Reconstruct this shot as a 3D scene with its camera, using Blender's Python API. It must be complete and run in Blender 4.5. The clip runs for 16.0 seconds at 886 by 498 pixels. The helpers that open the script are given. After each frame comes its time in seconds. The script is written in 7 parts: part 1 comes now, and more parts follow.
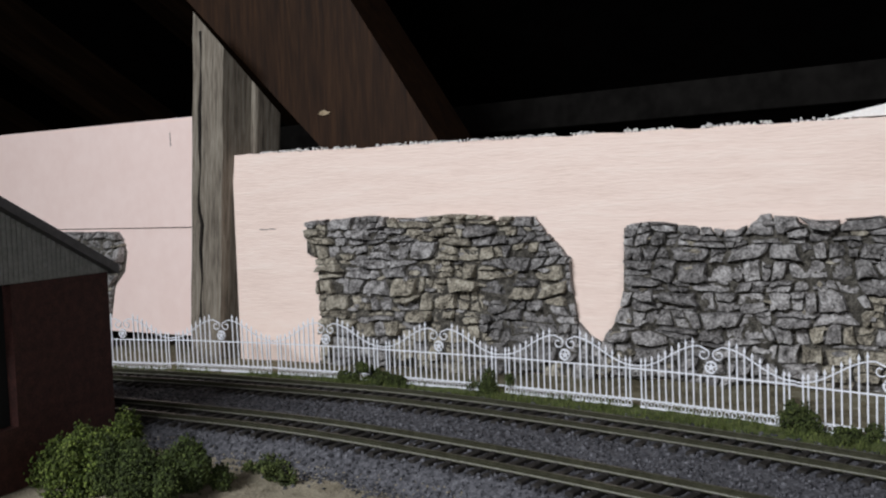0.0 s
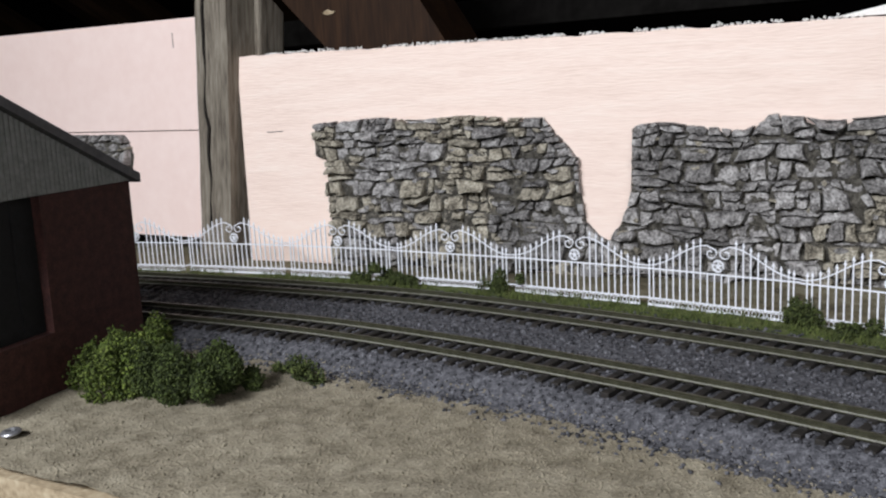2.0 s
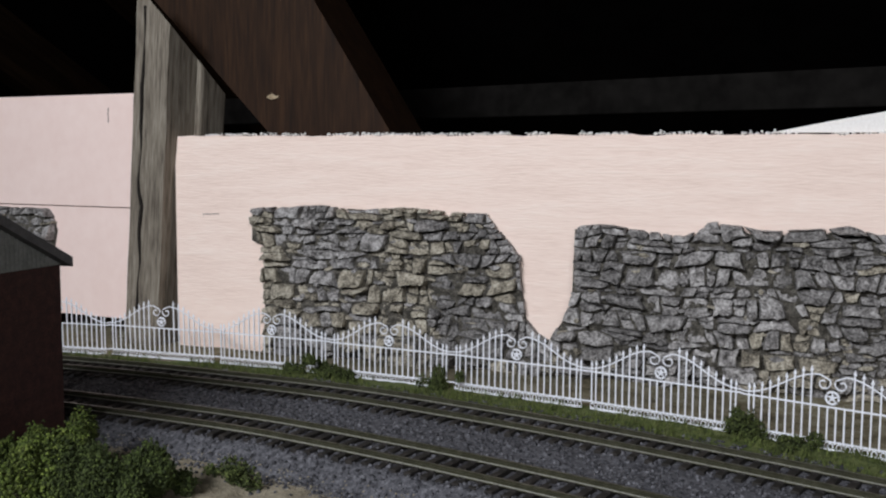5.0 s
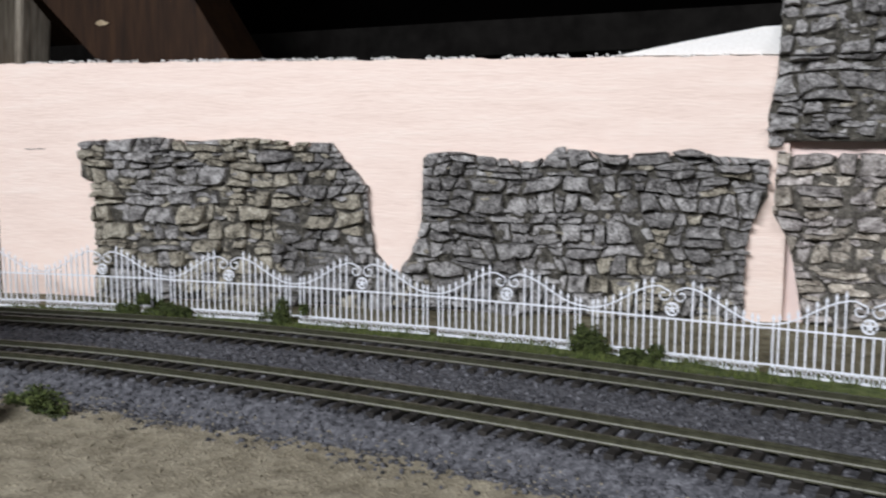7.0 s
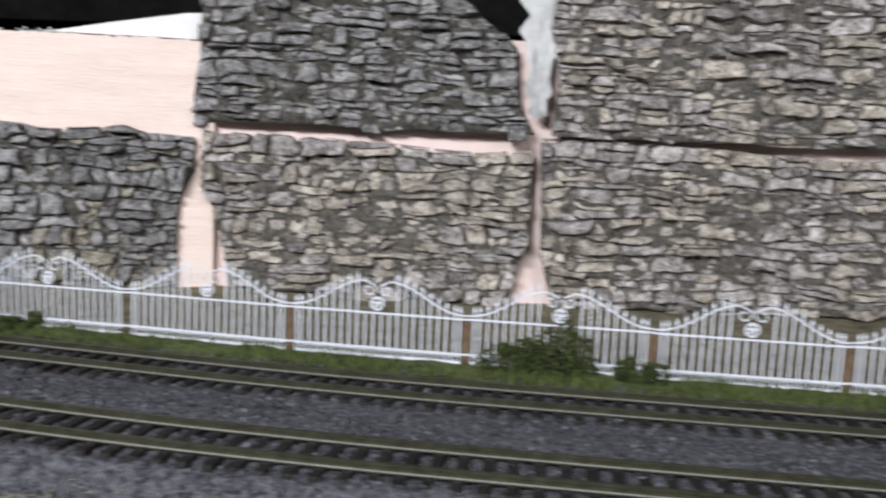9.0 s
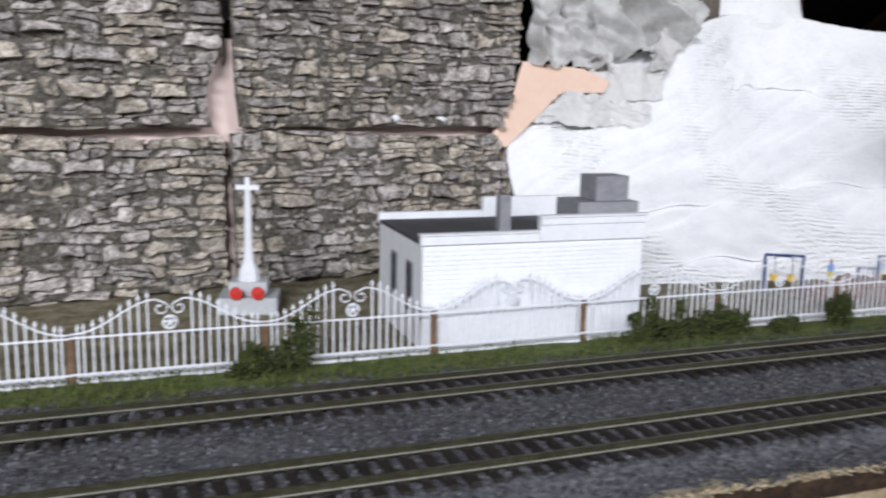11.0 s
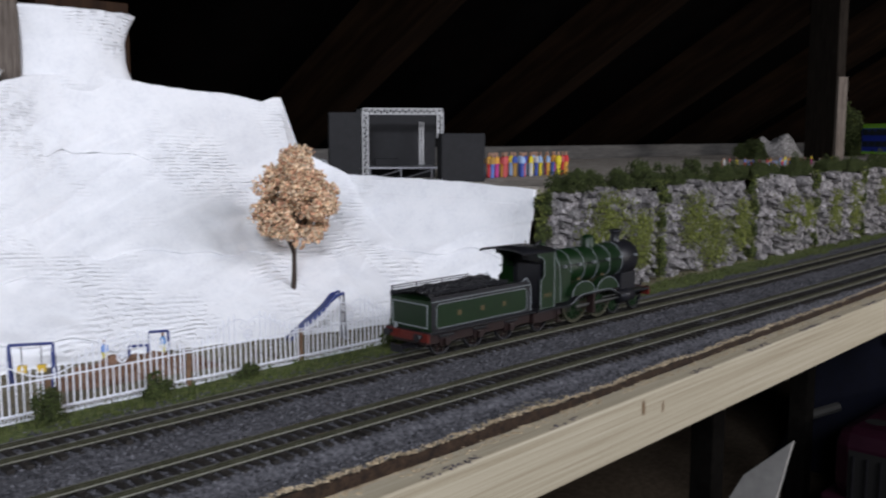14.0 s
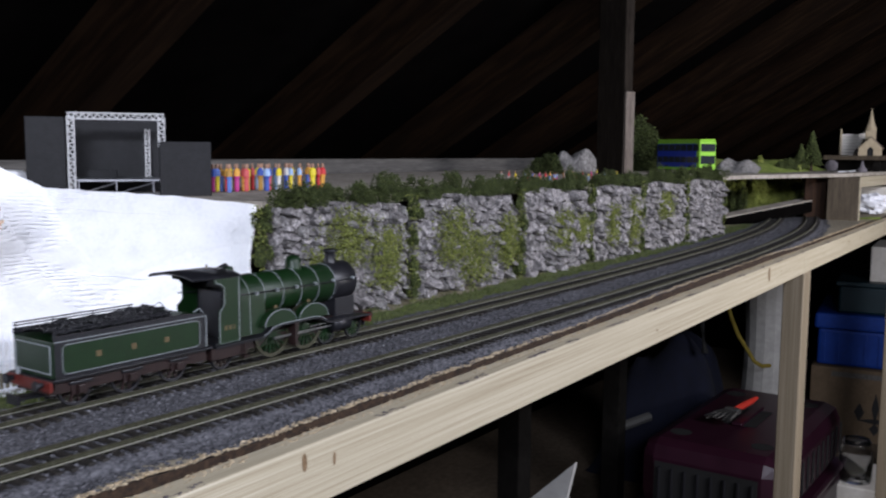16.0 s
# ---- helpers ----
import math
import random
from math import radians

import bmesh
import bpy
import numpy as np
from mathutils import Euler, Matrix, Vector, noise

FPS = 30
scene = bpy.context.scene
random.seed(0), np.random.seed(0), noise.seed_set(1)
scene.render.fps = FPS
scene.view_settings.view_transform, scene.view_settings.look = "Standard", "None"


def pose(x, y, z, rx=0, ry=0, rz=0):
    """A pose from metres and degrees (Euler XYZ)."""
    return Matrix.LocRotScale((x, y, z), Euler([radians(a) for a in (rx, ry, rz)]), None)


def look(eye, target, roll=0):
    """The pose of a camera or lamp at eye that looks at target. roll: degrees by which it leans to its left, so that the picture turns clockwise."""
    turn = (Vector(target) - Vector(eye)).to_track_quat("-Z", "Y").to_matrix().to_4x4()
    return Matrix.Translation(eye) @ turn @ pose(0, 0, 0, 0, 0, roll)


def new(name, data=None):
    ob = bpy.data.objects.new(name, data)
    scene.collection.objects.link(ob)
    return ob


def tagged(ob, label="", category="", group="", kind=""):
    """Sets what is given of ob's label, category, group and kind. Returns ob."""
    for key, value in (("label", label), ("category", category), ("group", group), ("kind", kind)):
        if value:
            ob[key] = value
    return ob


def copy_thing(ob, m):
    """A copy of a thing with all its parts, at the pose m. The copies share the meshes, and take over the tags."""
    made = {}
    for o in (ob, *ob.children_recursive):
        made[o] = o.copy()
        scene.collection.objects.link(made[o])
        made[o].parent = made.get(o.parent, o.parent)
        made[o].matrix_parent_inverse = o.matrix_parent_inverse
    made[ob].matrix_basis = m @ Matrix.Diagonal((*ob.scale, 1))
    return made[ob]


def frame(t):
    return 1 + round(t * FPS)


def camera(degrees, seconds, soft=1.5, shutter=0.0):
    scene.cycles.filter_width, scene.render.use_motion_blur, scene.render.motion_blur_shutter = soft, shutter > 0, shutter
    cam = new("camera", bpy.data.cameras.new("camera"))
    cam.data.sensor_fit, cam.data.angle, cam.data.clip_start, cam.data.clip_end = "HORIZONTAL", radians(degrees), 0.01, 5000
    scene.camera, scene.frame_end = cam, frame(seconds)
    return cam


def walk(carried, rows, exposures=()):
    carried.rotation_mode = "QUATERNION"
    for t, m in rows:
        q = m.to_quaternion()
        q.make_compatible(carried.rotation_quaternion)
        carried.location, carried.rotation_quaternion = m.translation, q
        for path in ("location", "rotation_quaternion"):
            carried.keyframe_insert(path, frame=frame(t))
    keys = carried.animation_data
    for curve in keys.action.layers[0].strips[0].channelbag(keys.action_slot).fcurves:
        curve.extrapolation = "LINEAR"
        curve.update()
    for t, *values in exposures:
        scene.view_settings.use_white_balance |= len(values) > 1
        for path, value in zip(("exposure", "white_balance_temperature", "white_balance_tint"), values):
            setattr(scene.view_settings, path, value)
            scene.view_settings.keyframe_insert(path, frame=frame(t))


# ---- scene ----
cam = camera(51.90, 16.0, soft=2.2, shutter=0.4)
PATH = [
    (0, (0.0658, -0.2202, 0.0858), (-0.2515, 0.1652, 0.0576), -1.88),
    (0.5, (0.0633, -0.2266, 0.0921), (-0.2497, 0.1621, 0.0617), -1.89),
    (1, (0.0619, -0.2344, 0.0895), (-0.2597, 0.1451, 0.0394), -2.14),
    (1.5, (0.0664, -0.2297, 0.0890), (-0.2573, 0.1454, 0.0217), -2.06),
    (2, (0.0626, -0.2319, 0.0920), (-0.2482, 0.1499, 0.0049), -2.45),
    (2.5, (0.0569, -0.2346, 0.0961), (-0.2431, 0.1572, 0.0154), -1.63),
    (3, (0.0486, -0.2392, 0.1021), (-0.2440, 0.1617, 0.0417), -0.89),
    (3.5, (0.0501, -0.2371, 0.1011), (-0.2333, 0.1722, 0.0540), 0.02),
    (6, (0.0474, -0.2254, 0.0928), (-0.2245, 0.1918, 0.0483), 0.87),
    (6.5, (0.0528, -0.2184, 0.0799), (-0.1981, 0.2114, 0.0320), 0.53),
    (7, (0.0549, -0.2117, 0.0733), (-0.1645, 0.2340, 0.0170), 0.35),
    (7.5, (0.0699, -0.2113, 0.0781), (-0.1092, 0.2507, 0.0114), 0.81),
    (8, (0.1011, -0.2167, 0.0799), (-0.0448, 0.2567, 0.0121), 1.29),
    (8.6, (0.1530, -0.2058, 0.0803), (0.0494, 0.2787, 0.0133), 2.04),
    (10.8, (0.2932, -0.2071, 0.0961), (0.4548, 0.2578, 0.0081), 1.84),
    (11, (0.3070, -0.2112, 0.0977), (0.4785, 0.2506, 0.0117), 1.12),
    (11.5, (0.3456, -0.2225, 0.1004), (0.5513, 0.2251, 0.0149), 0.90),
    (12, (0.3872, -0.2293, 0.1086), (0.6317, 0.1978, 0.0197), -0.21),
    (12.5, (0.4077, -0.2355, 0.1070), (0.6820, 0.1745, 0.0251), -0.65),
    (13, (0.4364, -0.2442, 0.1061), (0.7488, 0.1401, 0.0372), -0.57),
    (13.5, (0.4632, -0.2584, 0.1115), (0.7997, 0.1057, 0.0468), -0.38),
    (14, (0.4790, -0.2710, 0.1151), (0.8334, 0.0762, 0.0530), 0.04),
    (14.5, (0.4944, -0.2864, 0.1145), (0.8657, 0.0432, 0.0561), 0.07),
    (15, (0.5224, -0.2930, 0.1169), (0.9104, 0.0173, 0.0609), 0.47),
    (15.5, (0.5563, -0.2967, 0.1131), (0.9547, 0.0005, 0.0592), 0.50),
    (16, (0.5882, -0.2933, 0.1113), (0.9957, -0.0085, 0.0578), 0.47),
]
walk(cam, [(t, look(eye, target, roll)) for t, eye, target, roll in PATH], exposures=[(0.0, -0.4, 6450, 13), (0.6, -0.4, 6450, 13), (1.5, -0.08, 6450, 13), (2.5, -0.08, 6450, 13), (3.5, -0.28, 6450, 14), (6.0, -0.42, 6450, 13), (6.5, -0.33, 6450, 13), (7.0, -0.1, 6400, 13), (8.6, 0.02, 6380, 13), (10.9, 0.12, 6400, 14), (11.5, -0.04, 6350, 14), (12.0, -0.36, 6250, 15), (13.0, -0.40, 6200, 16), (13.5, -0.22, 6200, 16), (14.5, 0.08, 6240, 16), (15.3, 0.28, 6100, 17), (16.0, 0.5, 5980, 18)])

# ---------------------------------------------------------------- light
world = bpy.data.worlds.new("loft_air")
scene.world = world
world.use_nodes = True
world.node_tree.nodes["Background"].inputs[0].default_value = (0.9, 0.85, 0.8, 1)
world.node_tree.nodes["Background"].inputs[1].default_value = 0.004


def lamp(name, eye, target, watts, w, h, colour):
    data = bpy.data.lights.new(name, "AREA")
    data.shape, data.size, data.size_y, data.energy, data.color = "RECTANGLE", w, h, watts, colour
    ob = new(name, data)
    ob.matrix_world = look(eye, target)
    return ob


lamp("unseen_lamp", (-0.12, -0.78, 0.50), (0.24, 0.15, 0.04), 14.3, 0.45, 0.10, (0.91, 0.96, 1.0))
# added lamp with no known source, to brighten the hill and rock face
lamp("unseen_lamp", (1.40, -1.22, 0.66), (1.55, 0.15, 0.0), 14.5, 0.90, 0.45, (0.95, 0.97, 1.0))
# added low lamp to brighten the far end and the bank under the deck
lamp("unseen_lamp", (1.82, -1.0, 0.14), (2.42, 0.10, 0.09), 5.5, 0.30, 0.10, (1.0, 0.96, 0.86))

# ---------------------------------------------------------------- materials


def mat(name, colours, scale=300.0, rough=0.7, metal=0.0, bump=0.2, detail=6.0, fine=4.0, stretch=(1, 1, 1), spread=0.0, spec=0.4, dist=0.0006, island=0.0):
    """Two-scale noise between the given colours, with grain relief; spread varies the value from piece to piece."""
    m = bpy.data.materials.new(name)
    m.use_nodes = True
    nt = m.node_tree
    n, l = nt.nodes, nt.links
    b = n["Principled BSDF"]
    tc, mp = n.new("ShaderNodeTexCoord"), n.new("ShaderNodeMapping")
    mp.inputs["Scale"].default_value = stretch
    if spread:
        own, shift = n.new("ShaderNodeObjectInfo"), n.new("ShaderNodeVectorMath")
        shift.operation = "MULTIPLY_ADD"
        shift.inputs[1].default_value = (7.3, 3.1, 5.7)
        l.new(own.outputs["Random"], shift.inputs[0])
        l.new(tc.outputs["Object"], shift.inputs[2])
        l.new(shift.outputs[0], mp.inputs["Vector"])
    else:
        l.new(tc.outputs["Object"], mp.inputs["Vector"])
    big, small = n.new("ShaderNodeTexNoise"), n.new("ShaderNodeTexNoise")
    big.inputs["Scale"].default_value, big.inputs["Detail"].default_value = scale, detail
    small.inputs["Scale"].default_value, small.inputs["Detail"].default_value = scale * fine, 3
    for t in (big, small):
        l.new(mp.outputs[0], t.inputs["Vector"])
    mix = n.new("ShaderNodeMath")
    mix.operation = "MULTIPLY_ADD"
    mix.inputs[1].default_value = 0.45
    l.new(small.outputs["Fac"], mix.inputs[0])
    half = n.new("ShaderNodeMath")
    half.operation = "MULTIPLY"
    half.inputs[1].default_value = 0.6
    l.new(big.outputs["Fac"], half.inputs[0])
    l.new(half.outputs[0], mix.inputs[2])
    ramp = n.new("ShaderNodeValToRGB")
    e = ramp.color_ramp.elements
    e[0].position, e[1].position = 0.36, 0.68
    k = len(colours)
    e[0].color, e[1].color = (*colours[0], 1), (*colours[-1], 1)
    for i in range(1, k - 1):
        s = e.new(0.36 + 0.32 * i / (k - 1))
        s.color = (*colours[i], 1)
    l.new(mix.outputs[0], ramp.inputs[0])
    out = ramp.outputs[0]
    if spread:
        info, hsv = n.new("ShaderNodeObjectInfo"), n.new("ShaderNodeHueSaturation")
        mr = n.new("ShaderNodeMapRange")
        mr.inputs["To Min"].default_value, mr.inputs["To Max"].default_value = 1 - spread, 1 + spread
        l.new(info.outputs["Random"], mr.inputs["Value"])
        l.new(mr.outputs[0], hsv.inputs["Value"])
        l.new(out, hsv.inputs["Color"])
        out = hsv.outputs[0]
    if island:
        geo, hsv2, mr2 = n.new("ShaderNodeNewGeometry"), n.new("ShaderNodeHueSaturation"), n.new("ShaderNodeMapRange")
        mr2.inputs["To Min"].default_value, mr2.inputs["To Max"].default_value = 1 - island, 1 + island
        l.new(geo.outputs["Random Per Island"], mr2.inputs["Value"])
        l.new(mr2.outputs[0], hsv2.inputs["Value"])
        l.new(out, hsv2.inputs["Color"])
        out = hsv2.outputs[0]
    l.new(out, b.inputs["Base Color"])
    b.inputs["Roughness"].default_value, b.inputs["Metallic"].default_value = rough, metal
    b.inputs["Specular IOR Level"].default_value = spec
    if bump:
        bp = n.new("ShaderNodeBump")
        bp.inputs["Strength"].default_value, bp.inputs["Distance"].default_value = bump, dist
        l.new(mix.outputs[0], bp.inputs["Height"])
        l.new(bp.outputs[0], b.inputs["Normal"])
    return m


M_pink = mat("backboard_paint", [(0.79, 0.62, 0.535), (0.855, 0.6845, 0.595), (0.885, 0.7341, 0.645)], 60, 0.8, bump=1.0, stretch=(0.35, 0.35, 3.0), fine=6, dist=0.0008)
M_pinkplain = mat("backboard_paint_smooth", [(0.83, 0.6466, 0.5856), (0.87, 0.6948, 0.6336)], 40, 0.75, bump=0.1)
M_foam = mat("torn_foam", [(0.75, 0.72, 0.68), (0.9, 0.88, 0.85)], 900, 0.9)
M_board = mat("fibre_board", [(0.20, 0.15, 0.09), (0.36, 0.28, 0.18), (0.46, 0.38, 0.26)], 120, 0.9, bump=0.4)
M_sand = mat("sand_ground", [(0.1284, 0.1069, 0.0722), (0.2272, 0.195, 0.1378), (0.326, 0.287, 0.2109)], 160, 0.95, bump=1.0, fine=7, dist=0.0012)
M_ballast = mat("ballast", [(0.03, 0.0297, 0.0332), (0.0728, 0.0719, 0.0792), (0.1552, 0.1535, 0.1658)], 500, 0.9, bump=0.6, island=0.55, spec=0.15)
M_timber = mat("pale_timber", [(0.2862, 0.2349, 0.1535), (0.4028, 0.3498, 0.2475), (0.4876, 0.4333, 0.3217)], 25, 0.6, bump=0.3, stretch=(0.13, 24, 24))
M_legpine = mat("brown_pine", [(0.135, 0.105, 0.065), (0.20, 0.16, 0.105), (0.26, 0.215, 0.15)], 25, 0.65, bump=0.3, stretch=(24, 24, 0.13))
M_oldpost = mat("weathered_timber", [(0.066, 0.0536, 0.0407), (0.1705, 0.1448, 0.1122), (0.275, 0.2451, 0.1958)], 60, 0.9, bump=0.7, stretch=(5, 5, 0.35))
# rafter brown cut to near-black to hold the shade of the unlit roof
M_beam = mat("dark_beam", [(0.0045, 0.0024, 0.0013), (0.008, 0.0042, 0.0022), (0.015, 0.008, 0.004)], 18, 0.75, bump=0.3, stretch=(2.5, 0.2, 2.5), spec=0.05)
# near-black stands in for shade, on the loft lining and the ramp
M_dark = mat("unlit_black", [(0.0012, 0.0010, 0.0010), (0.0028, 0.0023, 0.0021)], 8, 0.95, bump=0, spec=0.02)
M_rail = mat("weathered_rail", [(0.0264, 0.0255, 0.0145), (0.0426, 0.0414, 0.0244), (0.0628, 0.0618, 0.0389)], 300, 0.42, metal=0.25, bump=0.1)
M_sleeper = mat("sleeper_plastic", [(0.0096, 0.0078, 0.0066), (0.021, 0.0174, 0.0144)], 400, 0.7, bump=0.2, spread=0.25)
M_white = mat("fence_white", [(0.70, 0.71, 0.76), (0.80, 0.81, 0.85)], 500, 0.5, bump=0.05)
M_stone = mat("cast_stone", [(0.0499, 0.0459, 0.0429), (0.1796, 0.1696, 0.1636), (0.3242, 0.3093, 0.2993), (0.4888, 0.4739, 0.4589)], 200, 0.85, bump=1.0, spread=0.13, dist=0.0018)
M_stonewarm = mat("cast_stone_warm", [(0.0519, 0.0449, 0.0339), (0.1895, 0.1676, 0.1297), (0.3342, 0.3013, 0.2375), (0.4888, 0.4539, 0.3741)], 200, 0.85, bump=1.0, spread=0.13, dist=0.0018)
M_stonedark = mat("cast_stone_dark", [(0.031, 0.0284, 0.0267), (0.1075, 0.1006, 0.0963), (0.2064, 0.1961, 0.1892), (0.344, 0.3311, 0.3182)], 200, 0.85, bump=1.0, spread=0.13, dist=0.0018)
M_slab = mat("buff_stone", [(0.085, 0.074, 0.068), (0.27, 0.24, 0.222), (0.45, 0.41, 0.385), (0.66, 0.61, 0.58)], 200, 0.85, bump=1.0, spread=0.28, dist=0.0018)
M_slabwarm = mat("buff_stone_warm", [(0.085, 0.07, 0.055), (0.275, 0.238, 0.195), (0.455, 0.405, 0.34), (0.66, 0.605, 0.53)], 200, 0.85, bump=1.0, spread=0.28, dist=0.0018)
M_slabdark = mat("buff_stone_dark", [(0.06, 0.052, 0.048), (0.20, 0.178, 0.167), (0.36, 0.328, 0.31), (0.56, 0.52, 0.495)], 200, 0.85, bump=1.0, spread=0.3, dist=0.0018)
M_brace = mat("brown_brace", [(0.012, 0.0055, 0.0025), (0.022, 0.0098, 0.0042), (0.036, 0.0165, 0.007)], 30, 0.7, spec=0.15, bump=0.4, stretch=(5, 5, 0.35))
# near-black, to carry shade on timber behind and below the boards
M_plate = mat("darkened_timber", [(0.004, 0.0035, 0.003), (0.010, 0.009, 0.008)], 30, 0.9, bump=0.2, spec=0.08)
M_rock = mat("pale_rock", [(0.028, 0.026, 0.026), (0.115, 0.106, 0.105), (0.255, 0.238, 0.236), (0.40, 0.38, 0.378)], 230, 0.85, bump=0.9, spread=0.3, dist=0.0012)
M_rubblebed = mat("rubble_bed", [(0.02, 0.0175, 0.0137), (0.0775, 0.07, 0.0575), (0.1875, 0.1725, 0.1438)], 420, 0.95, bump=1.0, dist=0.0022)
M_buffbed = mat("buff_rubble_bed", [(0.035, 0.030, 0.025), (0.12, 0.107, 0.09), (0.26, 0.24, 0.205)], 420, 0.95, bump=1.0, dist=0.0022)
M_mortar = mat("stone_bed", [(0.022, 0.02, 0.016), (0.085, 0.077, 0.062), (0.22, 0.205, 0.17)], 420, 0.95, bump=1.0, dist=0.0015)


def plaster():
    """White plaster cloth: faint stains, soft lumps and patches of fine gauze ripple."""
    m = mat("plaster_cloth", [(0.79, 0.795, 0.82), (0.86, 0.865, 0.88), (0.90, 0.90, 0.91)], 60, 0.85, bump=0.35, fine=7)
    n, l = m.node_tree.nodes, m.node_tree.links
    tc = n.new("ShaderNodeTexCoord")
    wave, mask = n.new("ShaderNodeTexWave"), n.new("ShaderNodeTexNoise")
    wave.bands_direction = "Z"
    wave.inputs["Scale"].default_value, wave.inputs["Distortion"].default_value = 128, 15
    wave.inputs["Detail"].default_value, wave.inputs["Detail Scale"].default_value = 3, 0.12
    mask.inputs["Scale"].default_value = 16
    for t in (wave, mask):
        l.new(tc.outputs["Object"], t.inputs["Vector"])
    r = n.new("ShaderNodeMapRange")
    r.inputs["From Min"].default_value, r.inputs["From Max"].default_value = 0.48, 0.60
    l.new(mask.outputs["Fac"], r.inputs["Value"])
    dash, cut = n.new("ShaderNodeTexNoise"), n.new("ShaderNodeMapRange")
    dash.inputs["Scale"].default_value, dash.inputs["Detail"].default_value = 190, 2
    l.new(tc.outputs["Object"], dash.inputs["Vector"])
    cut.inputs["From Min"].default_value, cut.inputs["From Max"].default_value = 0.40, 0.62
    l.new(dash.outputs["Fac"], cut.inputs["Value"])
    both = n.new("ShaderNodeMath")
    both.operation = "MULTIPLY"
    l.new(r.outputs[0], both.inputs[0])
    l.new(cut.outputs[0], both.inputs[1])
    mul = n.new("ShaderNodeMath")
    mul.operation = "MULTIPLY"
    l.new(wave.outputs["Fac"], mul.inputs[0])
    l.new(both.outputs[0], mul.inputs[1])
    old = n["Principled BSDF"].inputs["Normal"].links[0].from_socket
    bp = n.new("ShaderNodeBump")
    bp.inputs["Strength"].default_value, bp.inputs["Distance"].default_value = 0.8, 0.0014
    l.new(mul.outputs[0], bp.inputs["Height"])
    l.new(old, bp.inputs["Normal"])
    l.new(bp.outputs[0], n["Principled BSDF"].inputs["Normal"])
    return m


M_plaster = plaster()
M_brick = mat("brick_card", [(0.026, 0.0098, 0.0082), (0.05, 0.0175, 0.0142), (0.078, 0.028, 0.023)], 300, 0.75, bump=0.3)
M_roof = mat("corrugated_roof", [(0.15, 0.153, 0.143), (0.24, 0.243, 0.229)], 200, 0.55, bump=0.1)
M_bush = mat("foliage_flock", [(0.014, 0.021, 0.005), (0.040, 0.054, 0.012), (0.09, 0.108, 0.03)], 400, 0.95, bump=0.5, island=0.5)
M_leaf = mat("mid_green_flock", [(0.012, 0.0189, 0.0038), (0.0317, 0.0464, 0.0082), (0.066, 0.087, 0.0209)], 400, 0.95, bump=0.5, island=0.5)
M_fibre = mat("board_fibre", [(0.26, 0.19, 0.11), (0.42, 0.33, 0.21), (0.55, 0.46, 0.32)], 300, 0.9, bump=0.4, island=0.3)
M_smear = mat("dark_smear", [(0.035, 0.028, 0.04), (0.09, 0.075, 0.09)], 300, 0.6, bump=0)
M_edge = mat("shaded_board_edge", [(0.010, 0.005, 0.0025), (0.025, 0.013, 0.006), (0.05, 0.028, 0.014)], 200, 0.95, bump=0.6)
M_knot = mat("wood_knot", [(0.11, 0.065, 0.03), (0.24, 0.16, 0.09)], 200, 0.6, bump=0.1)
M_greypost = mat("grey_brown_post", [(0.06, 0.047, 0.037), (0.12, 0.097, 0.08), (0.18, 0.15, 0.125)], 60, 0.9, bump=0.6, stretch=(5, 5, 0.35))
M_railfoot = mat("rail_foot", [(0.1656, 0.1594, 0.1342), (0.2675, 0.261, 0.2215), (0.3693, 0.3628, 0.3151)], 900, 0.4, metal=0.1, bump=0.05)
M_darkpost = mat("dark_post", [(0.0072, 0.0054, 0.0042), (0.0156, 0.012, 0.009), (0.0252, 0.0198, 0.0156)], 60, 0.9, bump=0.6, stretch=(5, 5, 0.35), spec=0.1)
M_earth = mat("brown_earth", [(0.095, 0.0765, 0.045), (0.19, 0.1632, 0.1), (0.2755, 0.255, 0.18)], 90, 0.95, bump=0.5)
M_grass = mat("grass_flock", [(0.03, 0.045, 0.01), (0.07, 0.09, 0.02), (0.12, 0.13, 0.045)], 250, 0.95, bump=0.5, island=0.4)

# ---------------------------------------------------------------- mesh helpers


def mesh_of(name, verts, faces, material, smooth=False):
    me = bpy.data.meshes.new(name)
    me.from_pydata([tuple(v) for v in verts], [], [tuple(f) for f in faces])
    me.update()
    if material:
        me.materials.append(material)
    if smooth:
        for p in me.polygons:
            p.use_smooth = True
    return me


def part(name, bm, material, parent=None, label="", smooth=False):
    """One bmesh as one mesh object, under a thing or a part."""
    me = bpy.data.meshes.new(name)
    bmesh.ops.recalc_face_normals(bm, faces=bm.faces)
    bm.to_mesh(me)
    bm.free()
    me.materials.append(material)
    if smooth:
        for p in me.polygons:
            p.use_smooth = True
    ob = new(name, me)
    if parent:
        ob.parent = parent
    return tagged(ob, label)


def hang(name, me, parent, m=None):
    ob = new(name, me)
    ob.parent = parent
    if m is not None:
        ob.matrix_basis = m
    return ob


def box(bm, x0, x1, y0, y1, z0, z1, bevel=0.0, m=None):
    vs = [bm.verts.new((x, y, z)) for x in (x0, x1) for y in (y0, y1) for z in (z0, z1)]
    fs = [bm.faces.new([vs[i] for i in f]) for f in ((0, 1, 3, 2), (4, 6, 7, 5), (0, 4, 5, 1), (2, 3, 7, 6), (0, 2, 6, 4), (1, 5, 7, 3))]
    if m is not None:
        bmesh.ops.transform(bm, matrix=m, verts=vs)
    if bevel:
        es = list({e for f in fs for e in f.edges})
        bmesh.ops.bevel(bm, geom=es, offset=bevel, segments=2, affect="EDGES", profile=0.5)
    return bm


